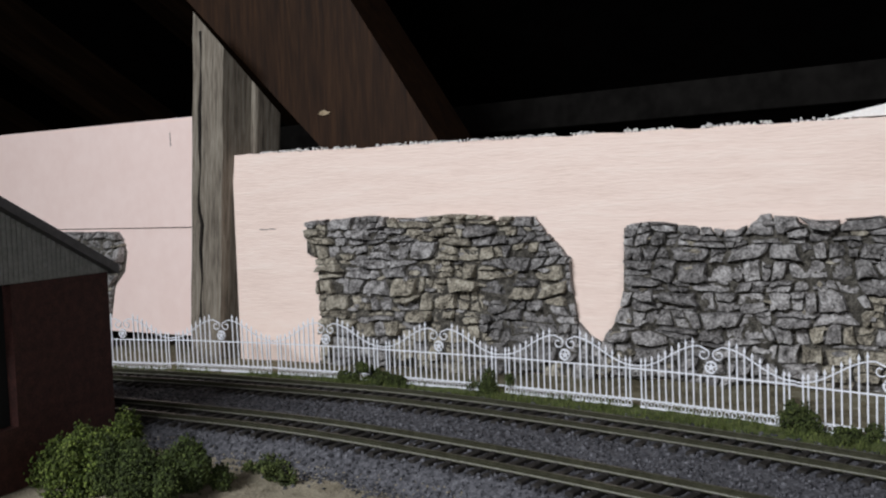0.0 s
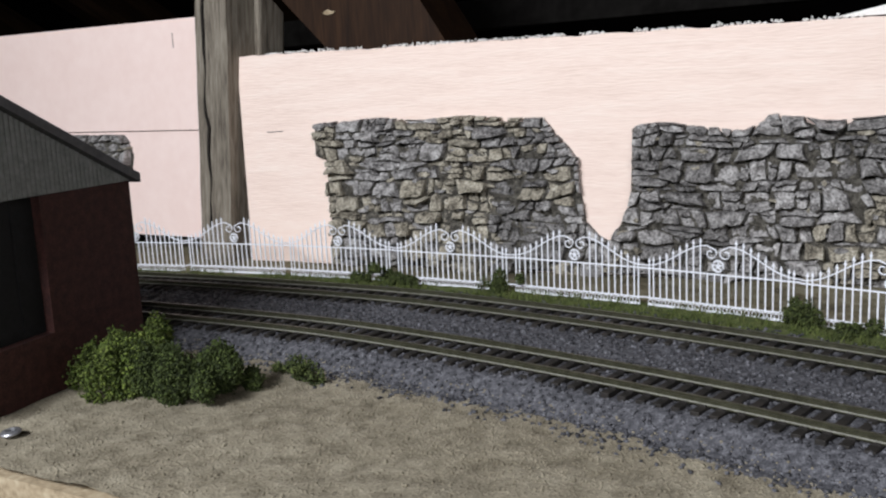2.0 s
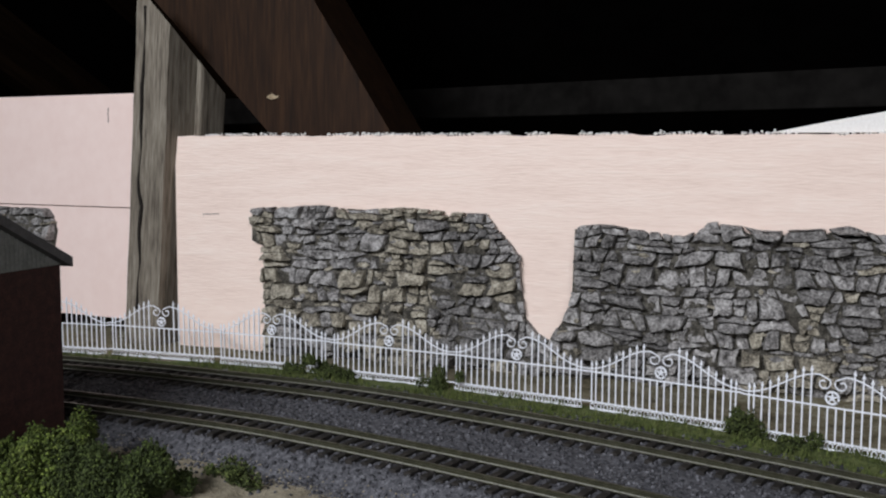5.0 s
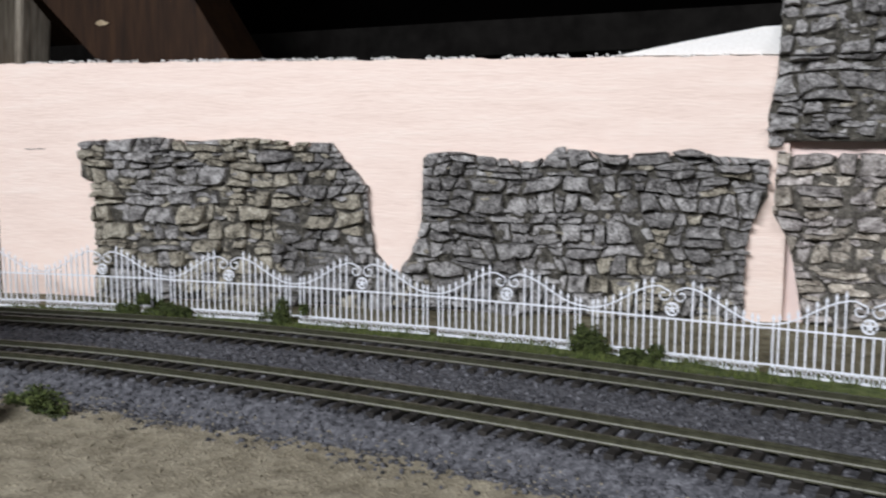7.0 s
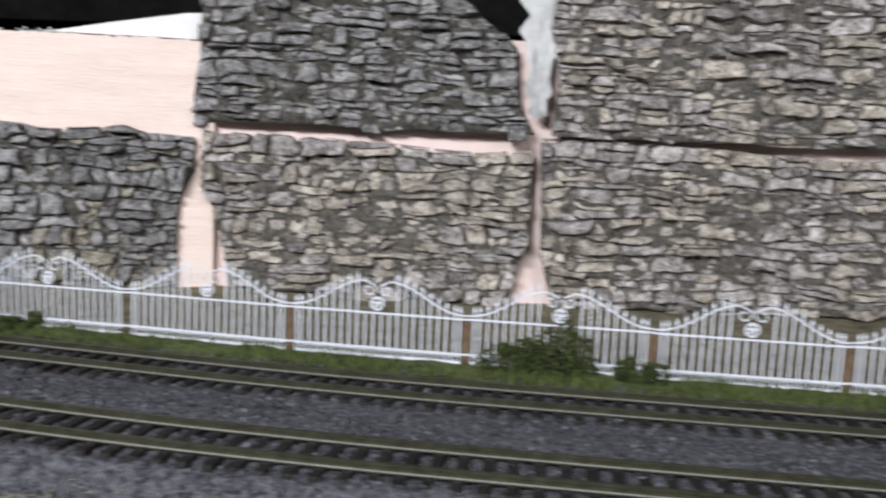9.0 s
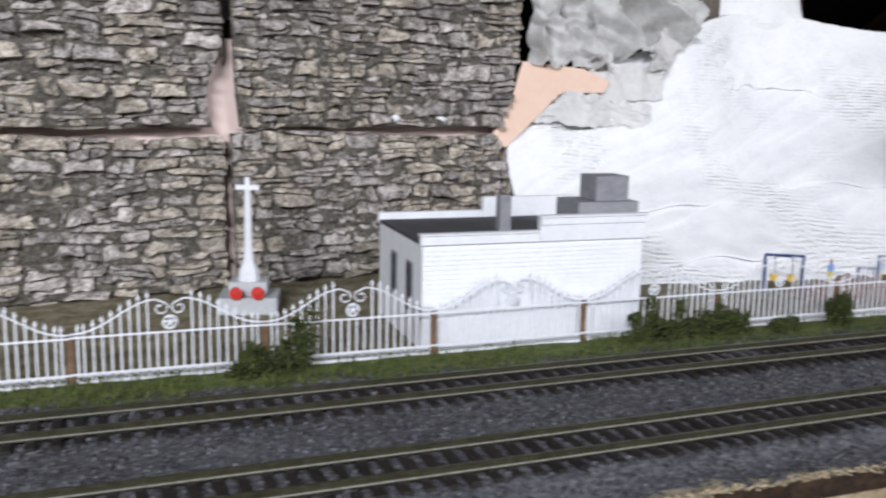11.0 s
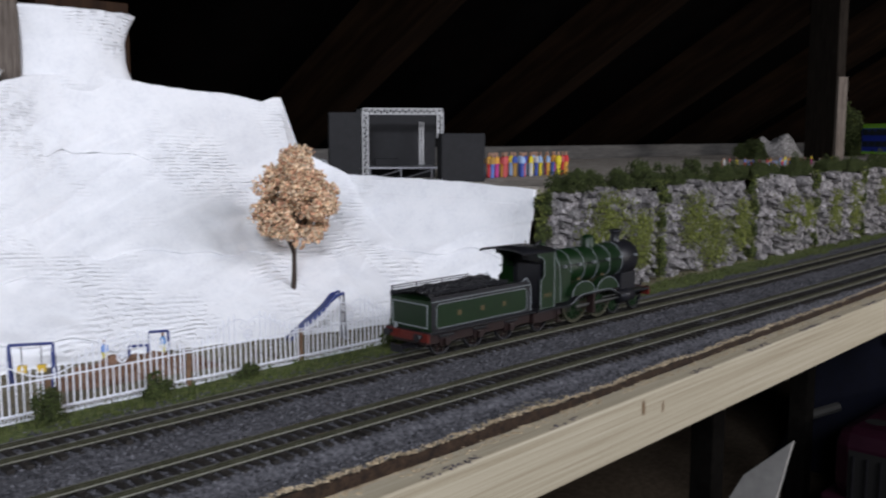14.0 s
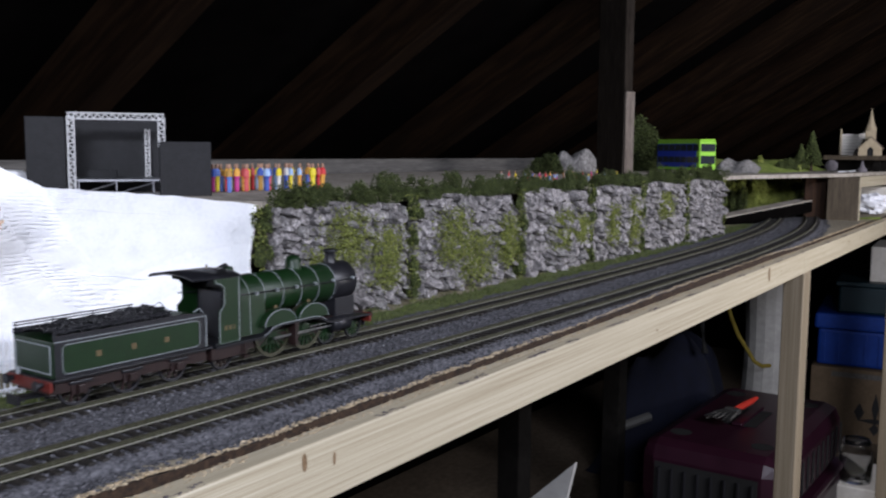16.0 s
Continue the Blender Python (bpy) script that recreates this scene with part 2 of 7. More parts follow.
def boxed(*a, **k):
    return box(bmesh.new(), *a, **k)


def tube(bm, points, radius, sides=8, cap=True):
    """A round rod along points; radius may be a list."""
    pts = [Vector(p) for p in points]
    rad = radius if isinstance(radius, (list, tuple)) else [radius] * len(pts)
    rings = []
    for i, p in enumerate(pts):
        d = (pts[min(i + 1, len(pts) - 1)] - pts[max(i - 1, 0)]).normalized()
        up = Vector((0, 0, 1)) if abs(d.z) < 0.9 else Vector((1, 0, 0))
        a = d.cross(up).normalized()
        b = d.cross(a)
        rings.append([bm.verts.new(p + rad[i] * (math.cos(t) * a + math.sin(t) * b)) for t in [2 * math.pi * k / sides for k in range(sides)]])
    for r, q in zip(rings, rings[1:]):
        for k in range(sides):
            bm.faces.new((r[k], r[(k + 1) % sides], q[(k + 1) % sides], q[k]))
    if cap:
        bm.faces.new(rings[0])
        bm.faces.new(rings[-1][::-1])
    return bm


def lathe(bm, profile, axis="z", at=(0, 0, 0), sides=24):
    """Turns (radius, height) pairs round an axis."""
    rings = []
    for r, h in profile:
        ring = []
        for k in range(sides):
            c, s = r * math.cos(2 * math.pi * k / sides), r * math.sin(2 * math.pi * k / sides)
            v = {"z": (c, s, h), "x": (h, c, s), "y": (c, h, s)}[axis]
            ring.append(bm.verts.new(Vector(v) + Vector(at)))
        rings.append(ring)
    for r, q in zip(rings, rings[1:]):
        for k in range(sides):
            bm.faces.new((r[k], r[(k + 1) % sides], q[(k + 1) % sides], q[k]))
    bm.faces.new(rings[0])
    bm.faces.new(rings[-1][::-1])
    return bm


def prism(bm, outline, depth, m=None):
    """A flat outline in x, z made depth thick along y."""
    a = [bm.verts.new((x, 0, z)) for x, z in outline]
    b = [bm.verts.new((x, depth, z)) for x, z in outline]
    k = len(a)
    bm.faces.new(a)
    bm.faces.new(b[::-1])
    for i in range(k):
        bm.faces.new((a[i], b[i], b[(i + 1) % k], a[(i + 1) % k]))
    if m is not None:
        bmesh.ops.transform(bm, matrix=m, verts=a + b)
    return bm


def upright(p0, angle):
    """The pose of a wall that starts at p0 in the plan and runs at an angle."""
    return pose(p0[0], p0[1], 0, 0, 0, angle)


GROUND = -0.009

# ---------------------------------------------------------------- the line's plan


LINE_X = [-0.90, -0.60, -0.45, -0.34, -0.27, -0.21, -0.15, -0.09, -0.03, 0.03, 0.09, 0.16, 0.35, 0.55, 0.75, 0.95, 1.15, 1.35, 1.60, 1.85, 2.05, 2.30, 2.90]
LINE_Y = [-0.175, -0.047, 0.009, 0.045, 0.062, 0.0735, 0.0785, 0.0800, 0.0785, 0.0740, 0.0690, 0.0665, 0.0675, 0.0695, 0.0685, 0.0650, 0.0620, 0.0625, 0.0670, 0.0830, 0.1080, 0.1600, 0.3300]


def line_y(x):
    """The middle of the back line in the plan, a smooth curve through its knots."""
    i = min(max(bisect(LINE_X, x) - 1, 0), len(LINE_X) - 2)

    def slope(k):
        k = min(max(k, 1), len(LINE_X) - 2)
        return (LINE_Y[k + 1] - LINE_Y[k - 1]) / (LINE_X[k + 1] - LINE_X[k - 1])

    w = LINE_X[i + 1] - LINE_X[i]
    t = (x - LINE_X[i]) / w
    return (2 * t**3 - 3 * t * t + 1) * LINE_Y[i] + (t**3 - 2 * t * t + t) * w * slope(i) + (3 * t * t - 2 * t**3) * LINE_Y[i + 1] + (t**3 - t * t) * w * slope(i + 1)


def bisect(row, x):
    return sum(1 for q in row if q <= x)


def verge_y(x):
    """The plan line that the fence and its verge follow."""
    if x > 0.14:
        return 0.067 + 0.036 * max(0, x - 1.0) ** 2
    if x > -0.08:
        u = (x + 0.08) / 0.22
        return 0.078 - 0.011 * (3 * u * u - 2 * u**3)
    return 0.078 - (x + 0.08) ** 2 / 1.7


def offset_curve(off, x0, x1, step):
    """Points with headings, even in length, on the curve at a distance from the back line."""
    pts, x = [], x0
    while x <= x1:
        d = (line_y(x + 0.002) - line_y(x - 0.002)) / 0.004
        s = math.hypot(1, d)
        pts.append(Vector((x - d / s * off, line_y(x) + off / s, math.atan(d))))
        x += step / s * (1 if x > -0.08 else 1 - off * 0.6)
    return pts

# ---------------------------------------------------------------- ground and benchwork
def front_y(x):
    """The front edge of the baseboard in the plan."""
    return min(-0.087 + 0.185 * x, -0.0255 + 0.024 * max(0, x - 0.85))


def ground_z(x, y):
    d = y - line_y(x)
    bed = min(max((0.026 - abs(d)) / 0.010, 0), 1), min(max((0.026 - abs(d + 0.0587)) / 0.010, 0), 1)
    mid = 1.0 if -0.0587 < d < 0 else 0.5 * min(max((x - 0.34) / 0.1, 0), 1) if d < -0.0587 else 0.0
    return GROUND + 0.0052 * max(*bed, mid) + 0.0012 * noise.noise((x * 60, y * 60, 0)) + 0.0005 * noise.noise((x * 300, y * 300, 3))


def make_ground():
    xs = np.concatenate([np.linspace(-0.9, -0.45, 60), np.linspace(-0.448, 1.3, 900), np.linspace(1.303, 2.9, 300)])
    vs, fs = [], []
    k = 128
    for x in xs:
        e0, c = front_y(x), line_y(x)
        e1 = max(e0 + 0.0004, c - 0.108)
        e2 = c + 0.075
        rows = [e0 + (e1 - e0) * q / 14 for q in range(14)] + [e1 + (e2 - e1) * q / 95 for q in range(95)] + [e2 + (0.75 - e2) * (q / 18) ** 1.4 for q in range(19)]
        vs += [(x, y, ground_z(x, y)) for y in rows]
    for i in range(len(xs) - 1):
        for j in range(k - 1):
            a = i * k + j
            fs.append((a, a + k, a + k + 1, a + 1))
    me = mesh_of("ground", vs, fs, M_sand, True)
    for m in (M_ballast, M_grass, M_earth):
        me.materials.append(m)
    for p in me.polygons:
        x, y, _ = p.center
        d = y - line_y(x) + 0.007 * noise.noise((x * 28, y * 28, 9)) + 0.003 * noise.noise((x * 160, y * 160, 2)) + random.uniform(-0.0012, 0.0012)
        e = d + line_y(x) - verge_y(x)
        p.material_index = 0 if d < -0.0895 else 1 if e < 0.038 else 2 if e < 0.064 else 3
    ob = new("ground", me)
    return tagged(ob, "sandy brown scenic ground with worn tan patches", "ground", kind="structure")


make_ground()
FLOOR = -0.78
# strip darkened to draw the shade in the gap behind the bench rail
bm = bmesh.new()
ex = [0.30 + 0.02 * k for k in range(131)]
ec = [[bm.verts.new((x, front_y(x) + dy, z)) for dy, z in ((-0.0002, ground_z(x, front_y(x)) - 0.0004), (-0.0002 + 0.0004 * noise.noise((x * 90, 0, 2)), -0.0225), (0.004, -0.0225), (0.004, ground_z(x, front_y(x)) - 0.0012))] for x in ex]
for a, b in zip(ec, ec[1:]):
    for k in range(4):
        bm.faces.new((a[k], b[k], b[(k + 1) % 4], a[(k + 1) % 4]))
tagged(part("board_edge", bm, M_edge), "sawn edge of the baseboard, darkened for the gap's shade", "board edge", kind="structure")
bm = bmesh.new()
outline = [(-0.9, front_y(-0.9)), (0.33, -0.0262), (0.85, -0.0262), (2.9, front_y(2.9) - 0.0007), (2.9, 0.75), (-0.9, 0.75)]
top = [bm.verts.new((x, y, GROUND - 0.003)) for x, y in outline]
low = [bm.verts.new((x, y, GROUND - 0.013)) for x, y in outline]
bm.faces.new(top)
bm.faces.new(low[::-1])
for i in range(6):
    bm.faces.new((top[i], low[i], low[(i + 1) % 6], top[(i + 1) % 6]))
tagged(part("baseboard", bm, M_board), "brown fibreboard baseboard with a rough torn edge", "board", kind="structure")


RAIL_M = pose(0.85, -0.0425, 0, 0, 0, 1.37)


def bench_timber(u0, u1, knots, nails, seed):
    """A planed front rail from u0 to u1 along the bench, with knots and nail holes on its face."""
    r = random.Random(seed)
    ob = part("bench_rail", boxed(u0, u1, 0, 0.0135, -0.0355, -0.0085, 0.0010), M_timber)
    ob.matrix_world = RAIL_M
    for u, z, w, h in knots:
        bm = lathe(bmesh.new(), [(0.0002, -0.0002), (0.5, -0.00018), (1.0, 0.0)], "y", sides=14)
        bmesh.ops.transform(bm, matrix=pose(u, -0.0002, z, 0, r.uniform(-8, 8)) @ Matrix.Diagonal((w, 1, h, 1)), verts=bm.verts)
        part("knot", bm, M_knot, ob, "oval brown knot in the pine")
    for u, z in nails:
        part("nail_hole", lathe(bmesh.new(), [(0.0002, -0.0003), (0.0010, -0.00025), (0.0010, 0.0)], "y", (u, -0.0001, z), 8), M_knot, ob, "dark nail hole")
    pts = [(u, r.uniform(0.0075, 0.0135), -0.0084) for u in (r.uniform(u0, u1) for _ in range(int(1500 * (u1 - u0)))) if noise.noise((u * 40, 3, seed)) > -0.2]
    ob2 = hang("fibre_fringe", crumbs("fibre_fringe", pts, [r.uniform(0.0003, 0.0010) for _ in pts], M_fibre, 0.3, seed, 0.5), ob)
    tagged(ob2, kind="stuff")
    pts = [(u, r.uniform(0.0002, 0.004), -0.0084) for u in (r.uniform(u0, u1) for _ in range(int(1300 * (u1 - u0)))) if noise.noise((u * 26, 9, seed)) > 0.12]
    ob2 = hang("paint_smear", crumbs("paint_smear", pts, [r.uniform(0.0004, 0.0011) for _ in pts], M_smear, 0.2, seed + 1, 0.5), ob)
    tagged(ob2, kind="stuff")
    return tagged(ob, "planed pale pine rail along the layout's front", "bench rail", "bench rails")


def fringe_line(n, seed):
    """Torn fibre along the cut front edge of the baseboard."""
    r = random.Random(seed)
    pts = []
    for _ in range(n):
        x = r.uniform(0.30, 2.3)
        pts.append((x, front_y(x) + r.uniform(-0.0006, 0.0035) + 0.001 * noise.noise((x * 60, 0, 0)), ground_z(x, front_y(x) + 0.001) + 0.0002))
    return crumbs("torn_fibre", pts, [r.uniform(0.0003, 0.0009) for _ in pts], M_fibre, 0.5, seed, 0.5)


for x in (1.779, 2.70):
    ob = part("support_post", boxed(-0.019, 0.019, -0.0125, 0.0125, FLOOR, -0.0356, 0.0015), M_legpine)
    ob.matrix_world = RAIL_M @ pose(x - 0.85, 0.0129, 0)
    tagged(ob, "square pale pine post holding up the bench rail", "bench post", "bench posts")

WALL_A = (-0.383, 0.127)
ANG_A = 15.9
M_A = upright(WALL_A, ANG_A)


def backboard(name, m, length, z0, z1, thick, material, label, ragged=0.0):
    """A sheet with a slightly uneven top."""
    bm = bmesh.new()
    k = max(2, int(length / 0.004))
    cols = []
    for i in range(k + 1):
        u = length * i / k
        t = z1 + ragged * noise.noise((u * 300, 7, 1)) + ragged * 0.8 * noise.noise((u * 60, 2, 1))
        cols.append([bm.verts.new((u, yy, zz)) for yy, zz in ((0, z0), (0, t), (thick, t + ragged * noise.noise((u * 400, 1, 5))), (thick, z0))])
    for a, b in zip(cols, cols[1:]):
        for j in range(4):
            bm.faces.new((a[j], b[j], b[(j + 1) % 4], a[(j + 1) % 4]))
    bm.faces.new(cols[0][::-1])
    bm.faces.new(cols[-1])
    ob = part(name, bm, material)
    ob.matrix_world = m
    return tagged(ob, label, "backboard", kind="structure")


backboard("wall_back", M_A, 0.41, GROUND, 0.1155, 0.012, M_pink, "pale pink painted foam backboard with a ragged cut top", 0.0007)
backboard("wall_left", pose(-0.414, 0.125, 0, 0, 0, 190) @ pose(0, -0.010, 0), 0.6, 0.0725, 0.1415, 0.010, M_pinkplain, "upper pale pink smooth backboard panel")
backboard("wall_left_low", pose(-0.414, 0.125, 0, 0, 0, 190) @ pose(0, -0.010, 0), 0.6, 0.003, 0.0718, 0.010, M_pinkplain, "lower pale pink smooth backboard panel")
backboard("wall_mid", upright((0.010, 0.2450), 2.5), 0.160, GROUND, 0.122, 0.008, M_pinkplain, "pink backboard behind the stone castings")
backboard("wall_mid_far", upright((0.168, 0.2525), 9.6), 0.385, GROUND, 0.122, 0.008, M_pinkplain, "pink backboard behind the stone castings")

# loft shell, coloured near-black to hold the dark of the unlit roof space
M_floor = mat("chipboard_floor", [(0.05, 0.036, 0.022), (0.085, 0.062, 0.04), (0.12, 0.09, 0.06)], 60, 0.9, bump=0.3)
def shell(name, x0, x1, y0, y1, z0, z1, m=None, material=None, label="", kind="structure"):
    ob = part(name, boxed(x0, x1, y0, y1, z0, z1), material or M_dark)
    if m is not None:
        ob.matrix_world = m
    return tagged(ob, label or "loft lining coloured near-black for the unlit loft", "loft", kind=kind)


shell("floor", -1.7, 4.7, -1.9, 1.2, FLOOR - 0.05, FLOOR, material=M_floor, label="brown chipboard loft floor")
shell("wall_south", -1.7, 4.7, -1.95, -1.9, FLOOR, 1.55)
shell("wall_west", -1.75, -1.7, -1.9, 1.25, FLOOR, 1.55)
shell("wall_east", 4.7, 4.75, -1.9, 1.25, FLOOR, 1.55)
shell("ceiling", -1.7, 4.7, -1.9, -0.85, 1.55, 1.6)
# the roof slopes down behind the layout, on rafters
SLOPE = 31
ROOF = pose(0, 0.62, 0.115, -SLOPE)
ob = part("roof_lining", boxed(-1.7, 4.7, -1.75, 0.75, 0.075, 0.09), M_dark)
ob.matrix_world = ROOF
tagged(ob, "roof lining above the rafters, near-black for the unlit loft", "roof", kind="structure")
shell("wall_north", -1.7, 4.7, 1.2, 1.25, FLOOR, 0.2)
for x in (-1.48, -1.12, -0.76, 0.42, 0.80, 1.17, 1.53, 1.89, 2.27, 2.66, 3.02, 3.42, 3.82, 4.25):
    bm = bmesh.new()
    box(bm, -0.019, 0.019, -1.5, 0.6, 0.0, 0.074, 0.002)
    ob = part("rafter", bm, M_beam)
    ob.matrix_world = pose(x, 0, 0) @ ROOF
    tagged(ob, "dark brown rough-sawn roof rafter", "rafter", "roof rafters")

# ---------------------------------------------------------------- stone castings
def clip_cell(poly, mx, mz, nx, nz):
    """The part of a convex polygon behind the line through (mx, mz) with the normal (nx, nz)."""
    out, k = [], len(poly)
    for i in range(k):
        (ax, az), (bx, bz) = poly[i], poly[(i + 1) % k]
        da, db = (ax - mx) * nx + (az - mz) * nz, (bx - mx) * nx + (bz - mz) * nz
        if da <= 0:
            out.append((ax, az))
        if da * db < 0:
            t = da / (da - db)
            out.append((ax + (bx - ax) * t, az + (bz - az) * t))
    return out


def cells(seeds, weights, gap, lim, lap=0.0):
    """Weighted cells round the seeds: irregular stones that fit into one another, drawn in by a joint."""
    p, w = np.array(seeds), np.array(weights)
    res = []
    for i in range(len(p)):
        d2 = ((p - p[i]) ** 2).sum(1)
        poly = [(p[i][0] + a, p[i][1] + b) for a, b in ((-lim, -lim), (lim, -lim), (lim, lim), (-lim, lim))]
        for q in np.argsort(d2)[1:26]:
            dd = math.sqrt(d2[q])
            t = 0.5 + (w[i] - w[q]) / (2 * d2[q])
            nx, nz = (p[q] - p[i]) / dd
            g = gap - lap * (1 - abs(nz)) ** 0.7
            poly = clip_cell(poly, p[i][0] + nx * (t * dd - g), p[i][1] + nz * (t * dd - g), nx, nz)
            if len(poly) < 3:
                break
        res.append(poly if len(poly) >= 3 else None)
    return res


def coursed(width, height, base, course, r, seed, long=1.0):
    """Rough blocks in wandering courses: four-sided cells, some split in two, some running on."""
    res, z, k = [], base - course * 0.6, 0

    def bed_line(i, x, zz):
        return zz + course * (0.55 * noise.noise((x * 34, i * 3.7, seed)) + 0.3 * noise.noise((x * 120, i * 5.1, seed + 9)))

    while z < base + height + 0.012:
        h = course * r.choice((0.55, 0.8, 1.0, 1.3, 1.6))
        x = -0.03 + r.uniform(0, 0.006)
        s0 = r.uniform(-1, 1) * 0.2 * course
        while x < width + 0.06:
            w = course * long * r.choice((0.7, 0.95, 1.3, 1.8, 2.6)) * r.uniform(0.85, 1.15)
            s1 = r.uniform(-1, 1) * 0.3 * course
            low = [(q, bed_line(k, q, z)) for q in (x - s0, x + w / 2, x + w - s1)]
            high = [(q, bed_line(k + 1, q, z + h)) for q in (x + w + s1, x + w / 2, x + s0)]
            if h > course * 0.75 and r.random() < 0.42:
                f = r.uniform(0.35, 0.65)
                mid = [(a + (c - a) * f, b + (d - b) * (f + r.uniform(-0.14, 0.14))) for (a, b), (c, d) in zip(low, high[::-1])]
                res += [low + mid[::-1], mid + high]
            else:
                res.append(low + high)
            x += w
            s0 = s1
        z += h
        k += 1
    return res


def stone_piece(poly, aspect, depth, material, r, rough=0.0, block=False):
    """One rough stone: its outline chipped, its face broken into facets. Gives the mesh and its middle."""
    cx = sum(a for a, b in poly) / len(poly)
    cz = sum(b for a, b in poly) / len(poly)
    ring = []
    k = len(poly)
    for i in range(k):
        (ax, az), (bx, bz) = poly[i], poly[(i + 1) % k]
        ln = math.hypot(bx - ax, bz - az)
        if ln < 0.0004:
            continue
        n = 2 if ln > 0.0028 else 1
        for q in range(n):
            t = r.uniform(0.0, 0.14) if q == 0 else q / n + r.uniform(-0.15, 0.15)
            pull = 1 - (r.choice((0.03, 0.06, 0.12, 0.24)) if block else 0)
            ring.append(((ax + (bx - ax) * t - cx) * aspect * pull, (az + (bz - az) * t - cz) * pull))
    if len(ring) < 3:
        return None, cx * aspect, cz
    tx, tz = r.uniform(-0.8, 0.8), r.uniform(-0.2, 1.5)
    size = max(max(abs(a) for a, b in ring), 1e-4)
    high = max(max(abs(b) for a, b in ring), 1e-4)
    vs, fs, m = [], [], len(ring)
    lean = 0.36 if block else 0.42
    for f, h, jag in ((1.04, -0.3, 0), (1.0, 0.66, 0.14), (0.88, 0.98, 0.10), (0.5, 1.0, 0.15)) if block else ((1.02, -0.3, 0), (0.995, 0.62, 0.13 + rough), (0.87, 0.96, 0.10), (0.45, 1.0, 0.14)):
        for a, b in ring:
            s = f * (1 + r.uniform(-0.5, 0.1) * jag)
            d = depth * (h + r.uniform(-jag, jag) + (tx * a / size - tz * b / high) * lean * max(h, 0))
            vs.append((a * s, -d, b * s))
    vs.append((0, -depth * r.uniform(0.8, 1.15), 0))
    for q in range(3):
        for i in range(m):
            n = (i + 1) % m
            fs.append((q * m + i, q * m + n, (q + 1) * m + n, (q + 1) * m + i))
    fs += [(3 * m + i, 3 * m + (i + 1) % m, 4 * m) for i in range(m)]
    return mesh_of("stone", vs, fs, material), cx * aspect, cz


def casting(label, m, width, height, seed, left=None, right=None, top=None, warm=0.3, course=0.0064, depth=0.0056, base=0.0, aspect=1.45, name="stone_wall_casting", stone=None, small=0.45, lap=0.0002, spalls=0, lift=0.0015, most=230, tones=None, gap=0.0001, rough=0.0, block=False, long=1.0):
    """A moulded rubble wall slab: a dark bed with stones of all sizes in wandering courses. left, right, top: edges over 0..1."""
    r = random.Random(seed)
    left, right, top = left or (lambda v: 0.0), right or (lambda v: 0.0), top or (lambda u: 0.0)
    plain, ochre, sooty = tones or (M_stone, M_stonewarm, M_stonedark)
    thing = new(name)
    thing.matrix_world = m
    tagged(thing, label, "stone wall", "stone wall castings")
    bm = bmesh.new()
    nu, nv = 110, 60
    grid = []
    for i in range(nu + 1):
        col = []
        for j in range(nv + 1):
            u, v = i / nu, j / nv
            x = left(v) + 0.0006 + u * (width + right(v) - left(v) - 0.0012)
            z = base + v * (height + top(u) - 0.0024)
            edge = min(u, 1 - u, (1 - v) * 0.6) * 12
            y = -((0.0027 if block else 0.0022) * noise.noise((x * 110 + seed, z * 170, 0)) + 0.0016 * noise.noise((x * 330 + seed, z * 420, 7))) * min(1, edge) - lift * min(1, edge)
            col.append(bm.verts.new((x, y - 0.0016, z)))
        grid.append(col)
    for i in range(nu):
        for j in range(nv):
            bm.faces.new((grid[i][j], grid[i + 1][j], grid[i + 1][j + 1], grid[i][j + 1]))
    rim = [grid[i][0] for i in range(nu + 1)] + [grid[nu][j] for j in range(1, nv + 1)] + [grid[i][nv] for i in range(nu - 1, -1, -1)] + [grid[0][j] for j in range(nv - 1, 0, -1)]
    back = [bm.verts.new((v.co.x, 0.0015, v.co.z)) for v in rim]
    for k in range(len(rim)):
        n = (k + 1) % len(rim)
        bm.faces.new((rim[k], back[k], back[n], rim[n]))
    bm.faces.new(back)
    part("bed", bm, M_buffbed if tones else M_rubblebed if block else M_mortar, thing, "dark recessed mortar bed", True)
    # seeds in wandering courses, big stones and rubble between them
    seeds, weights, inside = [], [], []

    def seed_at(x, z, wt):
        v = (z - base) / height
        vv = min(max(v, 0), 1)
        x0, x1 = left(vv), width + right(vv)
        u = min(max((x - x0) / max(x1 - x0, 1e-6), 0), 1)
        seeds.append((x / aspect, z))
        weights.append(wt)
        inside.append(x0 - course * 0.7 < x < x1 + course * 0.7 and base < z < base + height + top(u) + course * 0.55)

    z = base - course * 0.5
    while z < base + height + 0.016:
        x = -0.03
        h = course * r.uniform(0.6, 1.3)
        while x < width + 0.06:
            w = course * aspect * r.choice((0.5, 0.7, 1.0, 1.5, 2.3) if block else (0.55, 0.8, 1.05, 1.4, 2.0))
            wave = 0.004 * noise.noise((x * 22, z * 14, seed)) + r.uniform(-0.38, 0.38) * course
            big = r.random() < 0.6
            seed_at(x + w / 2, z + h / 2 + wave, (0.30 * course) ** 2 * (2.6 if big else 0.3) * r.uniform(0.4, 1.5))
            if r.random() < small:
                seed_at(x + w * r.uniform(0.85, 1.1), z + h * r.choice((0.08, 0.95)) + wave, 0.0)
            x += w
        z += h
    def held(a, b):
        """A corner drawn back inside the slab's outline."""
        x, v = a * aspect, min(max((b - base) / height, 0), 1)
        x0, x1 = left(v) + 0.0002, width + right(v) - 0.0002
        u = min(max((x - x0) / max(x1 - x0, 1e-6), 0), 1)
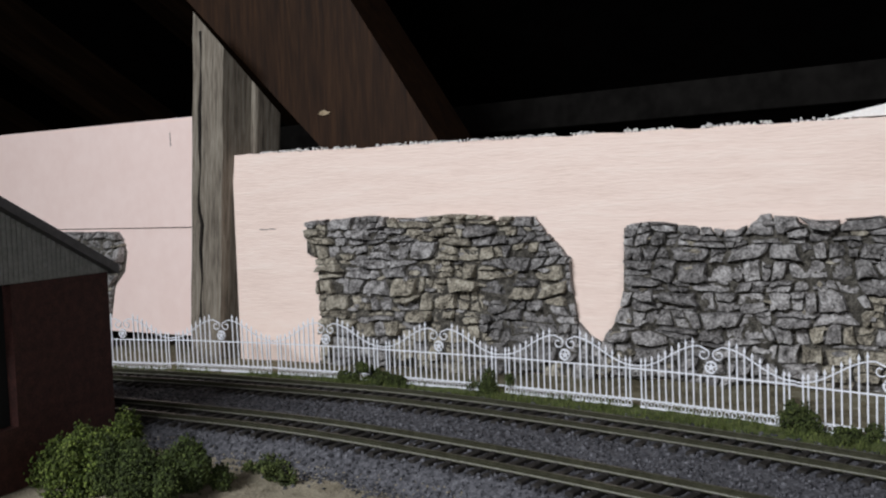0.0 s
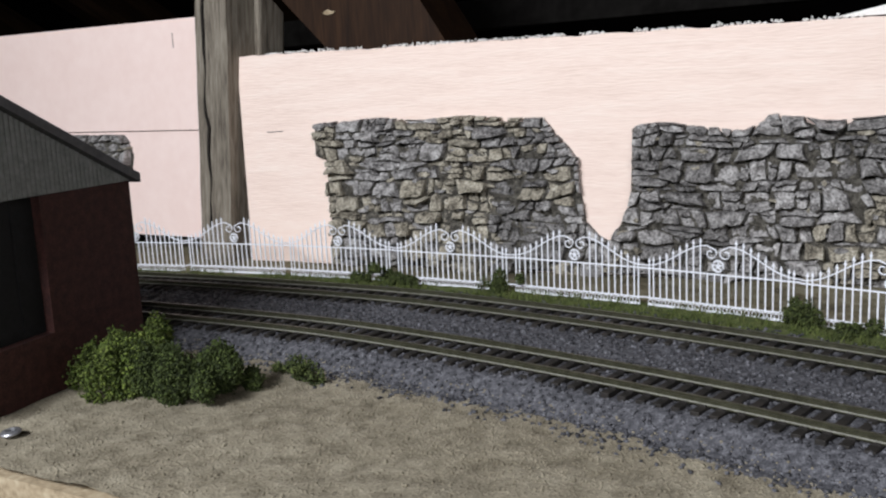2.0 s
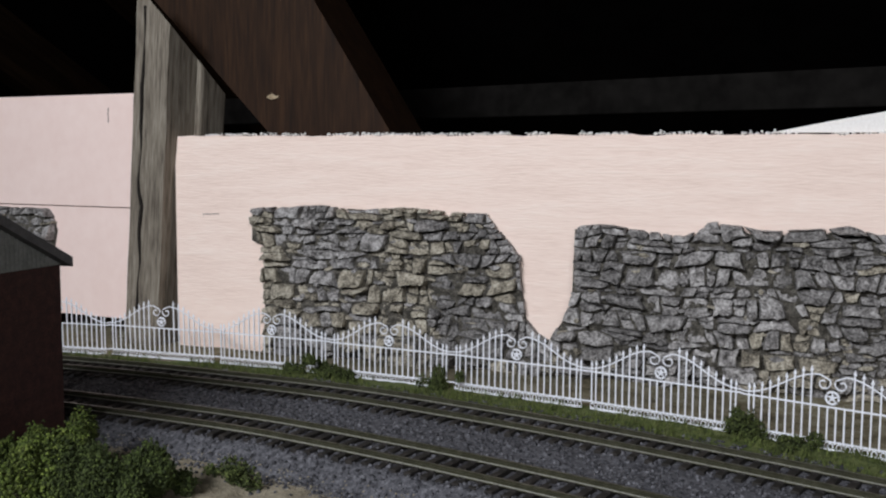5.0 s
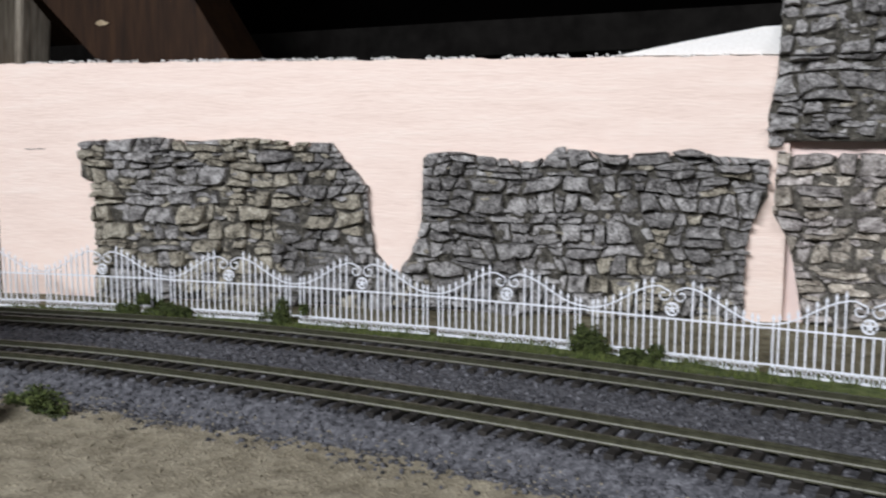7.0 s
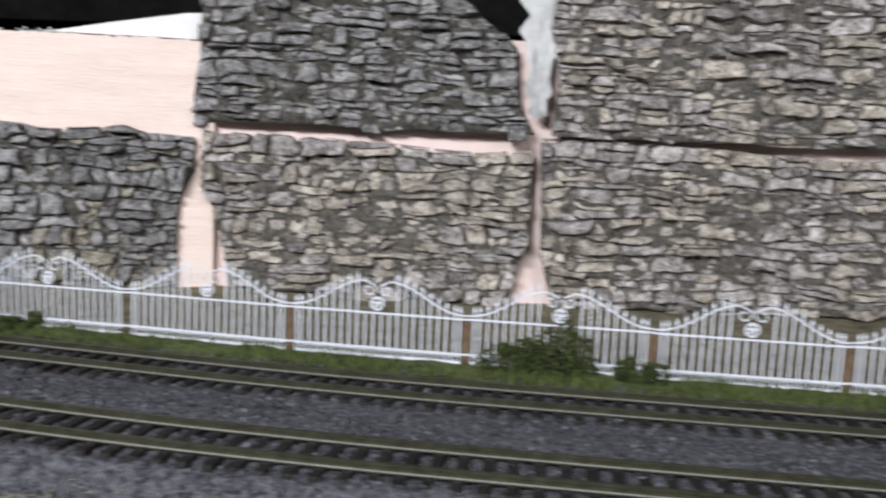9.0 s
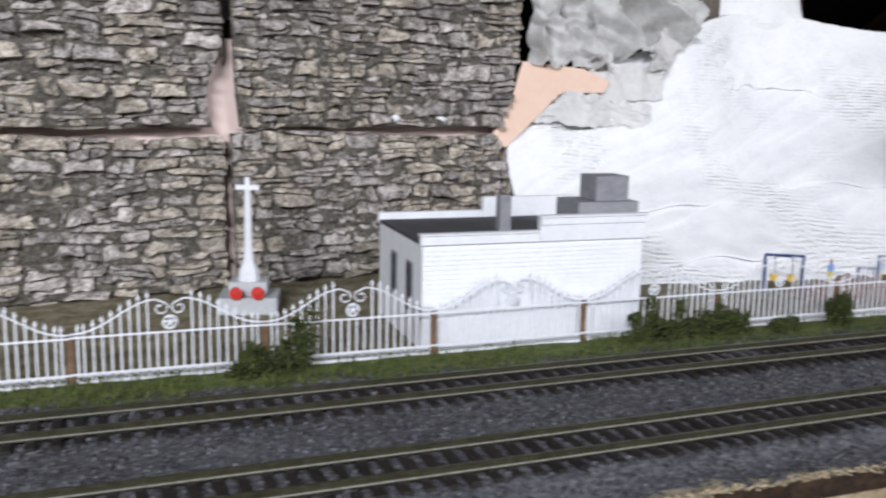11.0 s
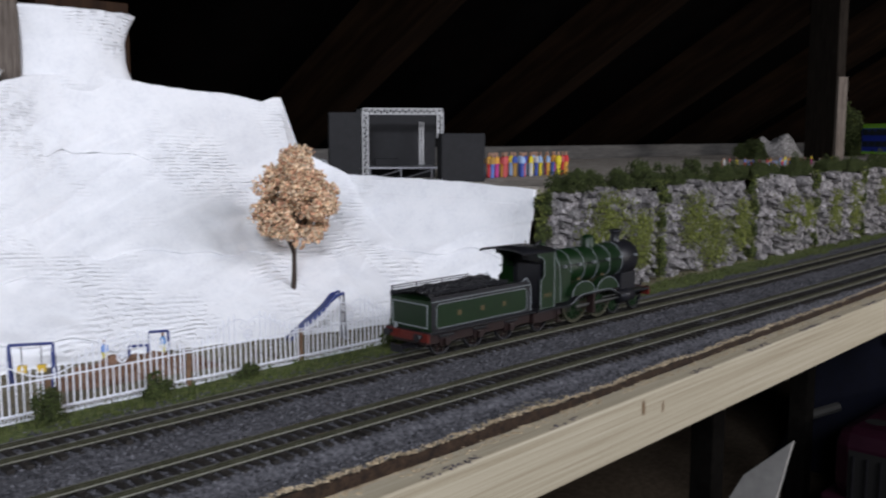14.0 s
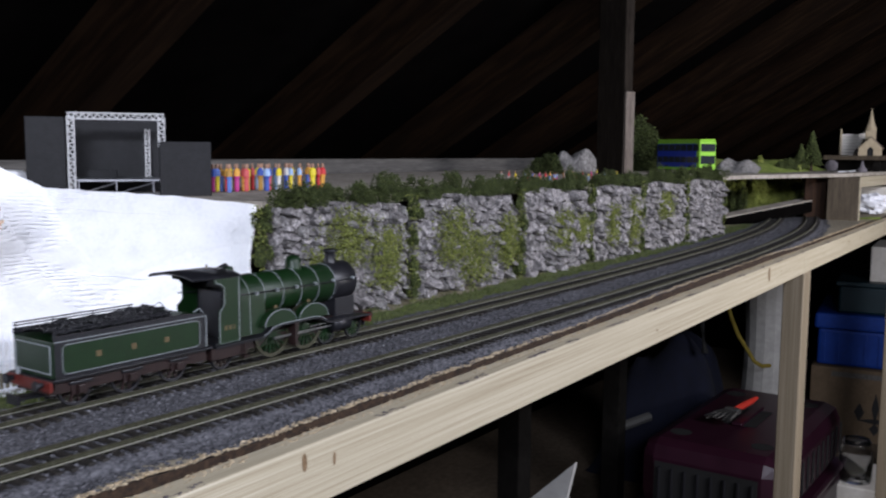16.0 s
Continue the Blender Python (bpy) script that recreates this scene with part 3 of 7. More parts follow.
        wob = 0.0007 * noise.noise((x * 260, b * 260, seed))
        return min(max(x, x0 + wob), x1 + wob) / aspect, min(b, base + height + top(u) + wob)

    rest = {}
    count = 0
    if block:
        seeds, weights, inside, found = [], [], [], []
        for poly in coursed(width, height, base, course, r, seed, long):
            mx, mz = sum(a for a, b in poly) / len(poly), sum(b for a, b in poly) / len(poly)
            turns = [(a - mx) * (d - mz) - (b - mz) * (c - mx) for (a, b), (c, d) in zip(poly, poly[1:] + poly[:1])]
            if min(turns) < 1e-7:
                continue
            seed_at(mx, mz, 0)
            found.append([(a / aspect, b) for a, b in poly])
        order = list(enumerate(found))
    else:
        order = list(enumerate(cells(seeds, weights, gap, course * 1.1, lap)))
    r.shuffle(order)
    for k, poly in order:
        if not poly or not inside[k]:
            continue
        x, z = seeds[k][0] * aspect, seeds[k][1]
        poly = [held(a, b) for a, b in poly]
        chance = 0.5 + 0.9 * noise.noise((x * 14 + seed, z * 14, 4)) + (warm - 0.5) * 1.4
        grime = 0.32 + 0.8 * noise.noise((x * 20 + seed, z * 26, 11))
        pick, second = r.random(), r.random()
        if block:
            pick, second = 0.5 + 0.5 * (pick - 0.5), 0.5 + 0.4 * (second - 0.5)
        mtl = (stone if pick > 0.18 else sooty) if stone else (sooty if pick < grime else ochre if second < chance else plain)
        area = 0.5 * abs(sum(a * d - b * c for (a, b), (c, d) in zip(poly, poly[1:] + poly[:1])))
        if area < 1.2e-6:
            continue
        d = depth * min(1.0, 0.35 + math.sqrt(area) / course * 0.65) * r.choice((0.45, 0.6, 0.8, 1.0, 1.25))
        me, cx, cz = stone_piece(poly, aspect, d, mtl, r, rough, block)
        if me and count < most:
            hang("stone", me, thing, pose(cx, -0.0012, cz))
            count += 1
        elif me:
            vs, fs = rest.setdefault(mtl.name, ([], []))
            n = len(vs)
            vs += [(v.co.x + cx, v.co.y - 0.0012, v.co.z + cz) for v in me.vertices]
            fs += [tuple(n + q for q in f.vertices) for f in me.polygons]
            bpy.data.meshes.remove(me)
    for key, (vs, fs) in rest.items():
        tagged(hang("stone_infill", mesh_of("stone_infill", vs, fs, bpy.data.materials[key]), thing), kind="stuff")
    # thin broken flakes lying across the courses
    done = 0
    while done < spalls:
        u, v = r.random(), r.uniform(0.02, 0.97)
        x0, x1 = left(v) + 0.003, width + right(v) - 0.003
        x, z = x0 + (x1 - x0) * u, base + v * (height + top(u) - 0.002)
        w, h = r.uniform(0.0018, 0.0052), r.uniform(0.0009, 0.0022)
        n = r.choice((5, 6, 7))
        poly = [(x / aspect + w / aspect * math.cos(6.283 * (q + r.uniform(-0.3, 0.3)) / n) * r.uniform(0.7, 1.1), z + h * math.sin(6.283 * (q + r.uniform(-0.3, 0.3)) / n)) for q in range(n)]
        mtl = stone or r.choice((plain, plain, ochre, sooty))
        me, cx, cz = stone_piece(poly, aspect, r.uniform(0.0010, 0.0022), mtl, r, rough, block)
        if me:
            hang("stone", me, thing, pose(cx, -0.0012 - depth * r.uniform(0.25, 0.62), cz, r.uniform(-14, 6), r.uniform(-16, 16), r.uniform(-10, 10)))
        done += 1
    return thing


# castings on the pink board: outlines over 0..1
def pieces(*pairs):
    def f(t):
        for (a, p), (b, q) in zip(pairs, pairs[1:]):
            if t <= b:
                return p + (q - p) * (t - a) / (b - a)
        return pairs[-1][1]
    return f


def on_a(u):
    return M_A @ pose(u, -0.0005, 0)


casting("grey stone wall casting with a sloping broken end", on_a(0.0515), 0.1405, 0.0835, 3, left=pieces((0, 0.0075), (0.29, 0.0075), (0.62, 0.007), (0.77, 0.0065), (0.79, -0.0005), (1, 0)), right=pieces((0, 0.037), (0.12, 0.036), (0.22, 0.033), (0.29, 0.022), (0.56, 0.0185), (0.74, 0.0175), (0.86, 0.0075), (0.97, 0.0005), (1, -0.001)), top=pieces((0, -0.001), (0.3, 0.0015), (0.5, -0.0005), (0.68, 0.0015), (0.85, -0.0005), (1, -0.001)), warm=0.55, base=GROUND + 0.001, course=0.0068, depth=0.0056, aspect=1.5, lap=0.0003, spalls=110, small=0.6, gap=0.0001, lift=0.0015, block=True)
casting("long dark grey stone wall casting with a humped top", on_a(0.236), 0.166, 0.0775, 5, left=pieces((0, -0.016), (0.24, -0.0105), (0.38, -0.004), (0.5, 0), (1, 0.001)), right=pieces((0, -0.0095), (0.44, -0.0095), (0.62, -0.007), (0.8, -0.0005), (1, -0.0005)), top=pieces((0, 0.0005), (0.1, 0.0010), (0.34, -0.004), (0.4, 0.0035), (0.46, 0.0042), (0.53, 0), (0.72, 0.0015), (0.77, 0.004), (0.85, 0.0), (1, -0.0015)), warm=0.38, base=GROUND + 0.001, aspect=1.5, lap=0.0004, course=0.0072, depth=0.0058, spalls=130, small=0.6, gap=0.0001, lift=0.0015, block=True)
casting("small grey stone casting against the smooth pink board", pose(-0.571, 0.0975, 0, 0, 0, 10), 0.0885, 0.0785, 6, left=None, right=pieces((0, -0.020), (0.3, -0.0135), (0.55, -0.009), (0.68, 0.001), (0.85, 0.004), (0.95, 0.001), (1, -0.004)), warm=0.4, base=GROUND + 0.001, depth=0.0046, aspect=1.5, gap=0.0001, lift=0.0020, spalls=50, block=True)
SEG = [((0.006, 0.2395), 2.5, 0.164), ((0.176, 0.2468), 9.6, 0.188), ((0.370, 0.2796), 9.6, 0.168)]
LOW_L = [pieces((0, 0.014), (0.35, 0.009), (0.5, 0.006), (0.65, -0.001), (1, 0.0)), pieces((0, 0.009), (0.3, 0.002), (1, -0.001)), pieces((0, 0.0), (1, -0.002))]
LOW_R = [pieces((0, -0.006), (0.25, -0.002), (0.4, 0.003), (1, 0.003)), pieces((0, 0.004), (1, 0.004)), pieces((0, 0.012), (0.5, 0.010), (0.8, 0.002), (1, -0.004))]
UP_L = [pieces((0, -0.004), (0.12, -0.006), (0.3, -0.002), (1, 0)), pieces((0, 0.004), (0.3, 0.006), (0.6, 0.0), (1, 0.006)), pieces((0, 0.003), (0.2, 0.001), (0.5, 0), (1, -0.002))]
UP_R = [pieces((0, 0.003), (0.2, -0.006), (0.5, -0.008), (0.62, -0.02), (1, -0.06)), pieces((0, -0.002), (0.12, -0.006), (0.3, -0.004), (0.45, 0.004), (0.75, 0.004), (0.8, -0.002), (1, -0.004)), pieces((0, -0.002), (0.2, 0.006), (0.5, 0.010), (1, 0.012))]
BUFF = (M_slab, M_slabwarm, M_slabdark)
for k, ((px, py), a, w) in enumerate(SEG):
    casting("buff grey stone wall casting standing on the ground", upright((px, py), a), w, 0.079 if k == 0 else 0.0825, 11 + k, left=LOW_L[k], right=LOW_R[k], top=pieces((0, 0.001), (0.5, -0.001), (0.8, -0.004), (1, -0.002)), warm=0.5, base=GROUND + 0.001, course=0.0058, aspect=1.5, depth=0.0052, spalls=190, lift=0.0023, tones=BUFF, block=True, long=1.5, most=300)
    casting("buff grey stone wall casting fixed above another", upright((px, py), a) @ pose(0, -0.001, 0), w, 0.085, 21 + k, left=UP_L[k], right=UP_R[k], warm=0.45 if k else 0.1, base=0.0765, course=0.0056, aspect=1.5, depth=0.0052, spalls=190, lift=0.0023, tones=BUFF if k else None, block=True, long=1.5, most=300)
for x, z, w in ((0.492, 0.081, 0.0045), (0.463, 0.0815, 0.003), (0.330, 0.080, 0.0025)):
    bm = lathe(bmesh.new(), [(0.0004, -0.5), (0.6, -0.42), (1.0, -0.05), (0.7, 0.35), (0.0004, 0.45)], "z", sides=12)
    bmesh.ops.transform(bm, matrix=pose(x, 0.2796 + (x - 0.37) * 0.169 - 0.004, z) @ Matrix.Diagonal((w, 0.003, 0.0042, 1)), verts=bm.verts)
    tagged(part("plaster_dab", bm, M_plaster, smooth=True), "small white plaster dab between two castings", "plaster dab", "plaster dabs")

# ---------------------------------------------------------------- railway lines
M_yellowdust = mat("yellow_scatter", [(0.46, 0.43, 0.06), (0.60, 0.56, 0.10)], 300, 0.9, bump=0.2)
def sweep(profile, pts, z=0.0):
    """A closed (across, up) profile along plan points with headings."""
    vs, fs, k = [], [], len(profile)
    for p in pts:
        nx, ny = -math.sin(p.z), math.cos(p.z)
        vs += [(p.x + nx * a, p.y + ny * a, z + b) for a, b in profile]
    for i in range(len(pts) - 1):
        for j in range(k):
            n = (j + 1) % k
            fs.append((i * k + j, i * k + n, (i + 1) * k + n, (i + 1) * k + j))
    fs += [tuple(range(k)), tuple(range(len(vs) - 1, len(vs) - 1 - k, -1))]
    return vs, fs


RAIL = [(-0.0005, 0), (0.0005, 0), (0.0005, -0.0007), (0.0002, -0.001), (0.0002, -0.0019), (0.0009, -0.0021), (0.0009, -0.0025), (-0.0009, -0.0025), (-0.0009, -0.0021), (-0.0002, -0.0019), (-0.0002, -0.001), (-0.0005, -0.0007)]
SLEEPER = bmesh.new()
box(SLEEPER, -0.00145, 0.00145, -0.0148, 0.0148, -0.0046, -0.0026, 0.0002)
for s in (-0.00825, 0.00825):
    for q in (-0.0013, 0.0013):
        box(SLEEPER, -0.0011, 0.0011, s + q - 0.0005, s + q + 0.0005, -0.0026, -0.0021)
SLEEPER_ME = bpy.data.meshes.new("sleeper")
SLEEPER.to_mesh(SLEEPER_ME)
SLEEPER.free()
SLEEPER_ME.materials.append(M_sleeper)


def railway(off, label):
    track = new("railway_track")
    tagged(track, label, "railway track", "railway tracks")
    for s in (-0.00825, 0.00825):
        vs, fs = sweep(RAIL, offset_curve(off + s, -0.85, 2.5, 0.012))
        me = mesh_of("rail", vs, fs, M_rail)
        me.materials.append(M_railfoot)
        for p in me.polygons:
            if abs(p.normal.z) > 0.9 and -0.00249 < p.center.z < -0.0015:
                p.material_index = 1
        hang("rail", me, track)
    rest = []
    for k, p in enumerate(offset_curve(off, -0.84, 2.5, 0.00633)):
        m = pose(p.x, p.y, 0, 0, 0, math.degrees(p.z) + random.uniform(-1, 1))
        if -0.36 < p.x < 1.40:
            hang("sleeper", SLEEPER_ME, track, m)
        else:
            rest.append(m)
    n = len(SLEEPER_ME.vertices)
    vs = [m @ v.co for m in rest for v in SLEEPER_ME.vertices]
    fs = [tuple(n * i + v for v in f.vertices) for i in range(len(rest)) for f in SLEEPER_ME.polygons]
    tagged(hang("sleeper_rest", mesh_of("sleeper_rest", vs, fs, M_sleeper), track), kind="stuff")
    return track


railway(0.0, "olive-weathered model railway track with black sleepers in ballast")
railway(-0.0587, "olive-weathered model railway track with black sleepers in ballast")

OCTA = np.array([(1, 0, 0), (-1, 0, 0), (0, 1, 0), (0, -1, 0), (0, 0, 1), (0, 0, -1)], float)
OCTA_F = np.array([(0, 2, 4), (2, 1, 4), (1, 3, 4), (3, 0, 4), (2, 0, 5), (1, 2, 5), (3, 1, 5), (0, 3, 5)])


def crumbs(name, centres, sizes, material, flat=1.0, seed=1, jag=0.35):
    """Small irregular lumps, all in one mesh."""
    g = np.random.default_rng(seed)
    c = np.asarray(centres, float)
    k = len(c)
    v = OCTA[None] * (1 + g.uniform(-jag, jag, (k, 6, 1))) + g.uniform(-0.2, 0.2, (k, 6, 3))
    a = g.normal(size=(k, 3, 3))
    q, _ = np.linalg.qr(a)
    v = np.einsum("kij,knj->kni", q, v) * np.asarray(sizes, float).reshape(-1, 1, 1)
    v[..., 2] *= flat
    v += c[:, None]
    f = (OCTA_F[None] + 6 * np.arange(k)[:, None, None]).reshape(-1, 3)
    me = bpy.data.meshes.new(name)
    me.vertices.add(6 * k)
    me.vertices.foreach_set("co", v.reshape(-1))
    me.loops.add(f.size)
    me.loops.foreach_set("vertex_index", f.reshape(-1))
    me.polygons.add(len(f))
    me.polygons.foreach_set("loop_start", np.arange(0, f.size, 3))
    me.polygons.foreach_set("loop_total", np.full(len(f), 3))
    me.update(calc_edges=True)
    me.validate()
    me.materials.append(material)
    return me


def scatter_line(n, x0, x1, d0, d1, seed, lift, keep=None, verge=False):
    g = random.Random(seed)
    out = []
    while len(out) < n:
        x, d = g.uniform(x0, x1), g.uniform(d0, d1)
        if keep and not keep(x, d, g):
            continue
        y = (verge_y(x) if verge else line_y(x)) + d
        if y < front_y(x) + 0.001:
            continue
        out.append((x, y, ground_z(x, y) + lift))
    return out


def ballast_keep(x, d, g):
    for c in (0.0, -0.0587):
        for s in (-0.00825, 0.00825):
            if abs(d - c - s) < 0.0012:
                return False
    if -0.0905 < d < 0.034:
        return True
    return g.random() < (0.5 if d > 0 else 0.75 * max(0.0, 1 - (-0.0905 - d) / 0.014) ** 2)


pts = scatter_line(47000, -0.50, 1.25, -0.105, 0.044, 5, 0.0002, ballast_keep) + scatter_line(9000, 1.25, 2.2, -0.09, 0.036, 6, 0.0002, ballast_keep)
g = np.random.default_rng(3)
tagged(new("ballast", crumbs("ballast", pts, g.uniform(0.0005, 0.00115, len(pts)), M_ballast, 0.7)), "loose blue-grey granite ballast chips", "ballast", kind="stuff")
pts = scatter_line(12000, -0.5, 0.5, -0.13, -0.088, 15, 0.0, None) + scatter_line(12000, -0.45, 0.35, -0.24, -0.08, 16, 0.0, None)
tagged(new("grit", crumbs("grit", pts, g.uniform(0.0002, 0.0006, len(pts)), M_sand, 0.7)), "fine tan grit on the sandy ground", "grit", kind="stuff")


bench_timber(-0.53, 0.913, [(0.000, -0.0150, 0.0016, 0.0040), (0.0185, -0.0185, 0.0010, 0.0030), (0.735, -0.018, 0.004, 0.008)], [(0.79, -0.020), (0.40, -0.025)], 71)
bench_timber(0.9148, 2.05, [(1.2, -0.02, 0.002, 0.004)], [(1.02, -0.022), (1.15, -0.015), (1.3, -0.02)], 72)
tagged(new("torn_fibre", fringe_line(7000, 73)), "torn tan fibre along the baseboard's cut edge", "fibre", kind="stuff")


r = random.Random(74)
pts = [(0.5706 + 0.0190 * u, -0.0327 + r.gauss(0.0005, 0.0012), -0.0083) for u in (r.random() for _ in range(260))]
tagged(new("yellow_flock", crumbs("yellow_flock", pts, [r.uniform(0.0004, 0.0009) for _ in pts], M_yellowdust, 0.3, 74, 0.5)), "small spill of yellow scatter on the pine rail", "scatter", kind="stuff")


def grass_blades(n, x0, x1, d0, d1, seed, height):
    r = random.Random(seed)
    vs, fs = [], []
    for x, y, z in scatter_line(n, x0, x1, d0, d1, seed, -0.0003, None, True):
        if noise.noise((x * 30, y * 60, 1)) < -0.25:
            continue
        h, a, w = height * r.uniform(0.4, 1.2), r.uniform(0, 6.28), r.uniform(0.0002, 0.0005)
        dx, dy = math.cos(a) * w, math.sin(a) * w
        lx, ly = r.uniform(-0.5, 0.5) * h, r.uniform(-0.5, 0.5) * h
        k = len(vs)
        vs += [(x - dx, y - dy, z), (x + dx, y + dy, z), (x + lx, y + ly, z + h)]
        fs.append((k, k + 1, k + 2))
    return mesh_of("grass", vs, fs, M_grass)


tagged(new("grass", grass_blades(16000, -0.52, 1.0, 0.036, 0.063, 8, 0.0035)), "short mossy green grass along the fence foot", "grass", kind="stuff")
tagged(new("cliff_grass", grass_blades(7000, 1.0, 2.1, 0.036, 0.075, 9, 0.0035)), "short olive grass along the rock foot", "grass", kind="stuff")

# ---------------------------------------------------------------- white ornamental fence
M_fencepost = mat("fence_post_wood", [(0.10, 0.055, 0.03), (0.20, 0.12, 0.07)], 300, 0.8, bump=0.3)
L = 0.069
Z_BOT, Z_MID, Z_ROUND = -0.0054, 0.0082, 0.0127


def crest(u):
    """The swept top line over one panel, u from 0 to 1."""
    a = abs(u - 0.5) * 2
    if a < 0.14:
        return 0.0205
    t = (a - 0.14) / 0.86
    return 0.0095 + 0.0110 * (0.5 + 0.5 * math.cos(math.pi * t)) ** 1.15


def make_fence(posted):
    thing = new("ornamental_fence_panel")
    part("bottom_rail", boxed(0, L, -0.0004, 0.0004, Z_BOT - 0.0003, Z_BOT + 0.0003), M_white, thing)
    part("middle_rail", boxed(0, L, -0.0004, 0.0004, Z_MID - 0.0003, Z_MID + 0.0003), M_white, thing)
    part("base_strip", boxed(0.002, L - 0.002, -0.0004, 0.0004, GROUND, GROUND + 0.0009), M_white, thing)
    n = 22
    for k in range(n):
        u = (k + 0.5 + (0.35 if k == 0 else -0.35 if k == n - 1 else 0)) / n
        top = crest(u) + 0.0012
        mid = abs(u - 0.5) < 0.075
        if mid:
            top = Z_MID
        bm = bmesh.new()
        box(bm, u * L - 0.0003, u * L + 0.0003, -0.0003, 0.0003, Z_BOT - 0.0008, top)
        if not mid:
            x = u * L
            vs = [bm.verts.new(p) for p in ((x - 0.0007, 0, top + 0.0005), (x, -0.0004, top + 0.0004), (x + 0.0007, 0, top + 0.0005), (x, 0.0004, top + 0.0004), (x, 0, top + 0.0026), (x, 0, top - 0.0002))]
            for i in range(4):
                bm.faces.new((vs[i], vs[(i + 1) % 4], vs[4]))
                bm.faces.new((vs[(i + 1) % 4], vs[i], vs[5]))
        part("picket", bm, M_white, thing)
    for side in (0, 1):
        bm = bmesh.new()
        us = np.linspace(0.0, 0.43, 26)
        pts = [((u if side == 0 else 1 - u) * L, 0, crest(u)) for u in us]
        # scroll that curls down towards the roundel
        cx, cz = (0.452 if side == 0 else 0.548) * L, 0.0172
        sgn = 1 if side == 0 else -1
        for t in np.linspace(0.3, 2.25, 22):
            rad = 0.0030 * (1 - 0.33 * t)
            pts.append((cx + sgn * rad * math.sin(math.pi * t * 1.0), 0, cz + rad * math.cos(math.pi * t * 1.0)))
        tube(bm, pts, 0.00034, 6)
        part("scroll", bm, M_white, thing, smooth=True)
    bm = bmesh.new()
    ring = [(L / 2 + 0.0024 * math.cos(t), 0, Z_ROUND - 0.0009 + 0.0024 * math.sin(t)) for t in np.linspace(0, 2 * math.pi, 17)]
    tube(bm, ring, 0.0005, 6)
    for t in np.linspace(0, 2 * math.pi, 6)[:5]:
        tube(bm, [(L / 2, 0, Z_ROUND - 0.0009), (L / 2 + 0.0021 * math.sin(t), 0, Z_ROUND - 0.0009 + 0.0021 * math.cos(t))], [0.0007, 0.0002], 5)
    part("roundel", bm, M_white, thing, "ring with a small star in it", True)
    for k in range(21):
        u = (k + 1.0) / 22
        bm = bmesh.new()
        z = (Z_BOT + GROUND) / 2 - 0.0001
        tube(bm, [(u * L + 0.0010 * math.cos(t), 0, z + 0.0013 * math.sin(t)) for t in np.linspace(0, 2 * math.pi, 9)], 0.00028, 4, False)
        part("base_ring", bm, M_white, thing)
    if posted:
        part("post", boxed(-0.0010, 0.0012, 0.0006, 0.0028, GROUND, 0.0088, 0.0002), M_fencepost, thing, "square brown wooden post behind the panel's end")
    return tagged(thing, "white plastic ornamental fence panel with scrolls", "fence panel", "white fence panels")


def fence_point(x):
    d = (verge_y(x + 0.002) - verge_y(x - 0.002)) / 0.004
    s = math.hypot(1, d)
    return Vector((x - d / s * 0.0607, verge_y(x) + 0.0607 / s))


def fence_step(x, way):
    a, b = x, x + way * 0.09
    p = fence_point(x)
    for _ in range(40):
        m = (a + b) / 2
        if (fence_point(m) - p).length < L:
            a = m
        else:
            b = m
    return a


xs = [0.223 - 0.000]
for _ in range(11):
    xs.insert(0, fence_step(xs[0], -1))
for _ in range(9):
    xs.append(fence_step(xs[-1], 1))
first, second = None, None
for a, b in zip(xs, xs[1:]):
    p, q = fence_point(a), fence_point(b)
    m = pose(p.x, p.y, random.uniform(-0.0003, 0.0002), random.uniform(-1.5, 1.5), 0, math.degrees(math.atan2(q.y - p.y, q.x - p.x)))
    if first is None:
        first = make_fence(False)
        first.matrix_world = m
    elif a < 0.04:
        copy_thing(first, m)
    elif second is None:
        second = make_fence(True)
        second.matrix_world = m
    else:
        copy_thing(second, m)


# ---------------------------------------------------------------- bushes
def clump(centre, size, n, seed, fuzz=0.0011, material=None, lobes=6):
    r = random.Random(seed)
    hubs = [(Vector((r.gauss(0, 0.46), r.gauss(0, 0.42), abs(r.gauss(0.33, 0.30)))), r.uniform(0.18, 0.50)) for _ in range(lobes)]
    pts = []
    while len(pts) < n:
        h, rad = r.choice(hubs)
        v = Vector((r.gauss(0, 1), r.gauss(0, 1), r.gauss(0, 1))).normalized() * rad * r.uniform(0.55, 1.0) ** 0.5
        p = h + v + Vector((r.gauss(0, 0.06), r.gauss(0, 0.06), r.gauss(0, 0.07)))
        if p.z < -0.02:
            continue
        pts.append((centre[0] + p.x * size[0], centre[1] + p.y * size[1], centre[2] + p.z * size[2]))
    g = np.random.default_rng(seed)
    return crumbs("bush", pts, g.uniform(0.5, 1.3, n) * fuzz, material or M_bush, 1.0, seed, 0.55)


def bush(centre, size, n, seed, label="clump of dark green foam foliage", fuzz=0.00055, lobes=9, material=None):
    return tagged(new("bush", clump(centre, size, n * 2, seed, fuzz, material, lobes)), label, "bush", "foam bushes")

# ---------------------------------------------------------------- placed bushes
M_sprig = mat("yellow_green_sprig", [(0.0216, 0.0346, 0.0043), (0.054, 0.0778, 0.0097), (0.1242, 0.1512, 0.0324)], 400, 0.9, bump=0.4, island=0.6)
bush((-0.222, -0.060, GROUND), (0.016, 0.014, 0.019), 4200, 35, "leafy yellow-green foam bush beside the brick shed", 0.00062, 16, M_sprig)
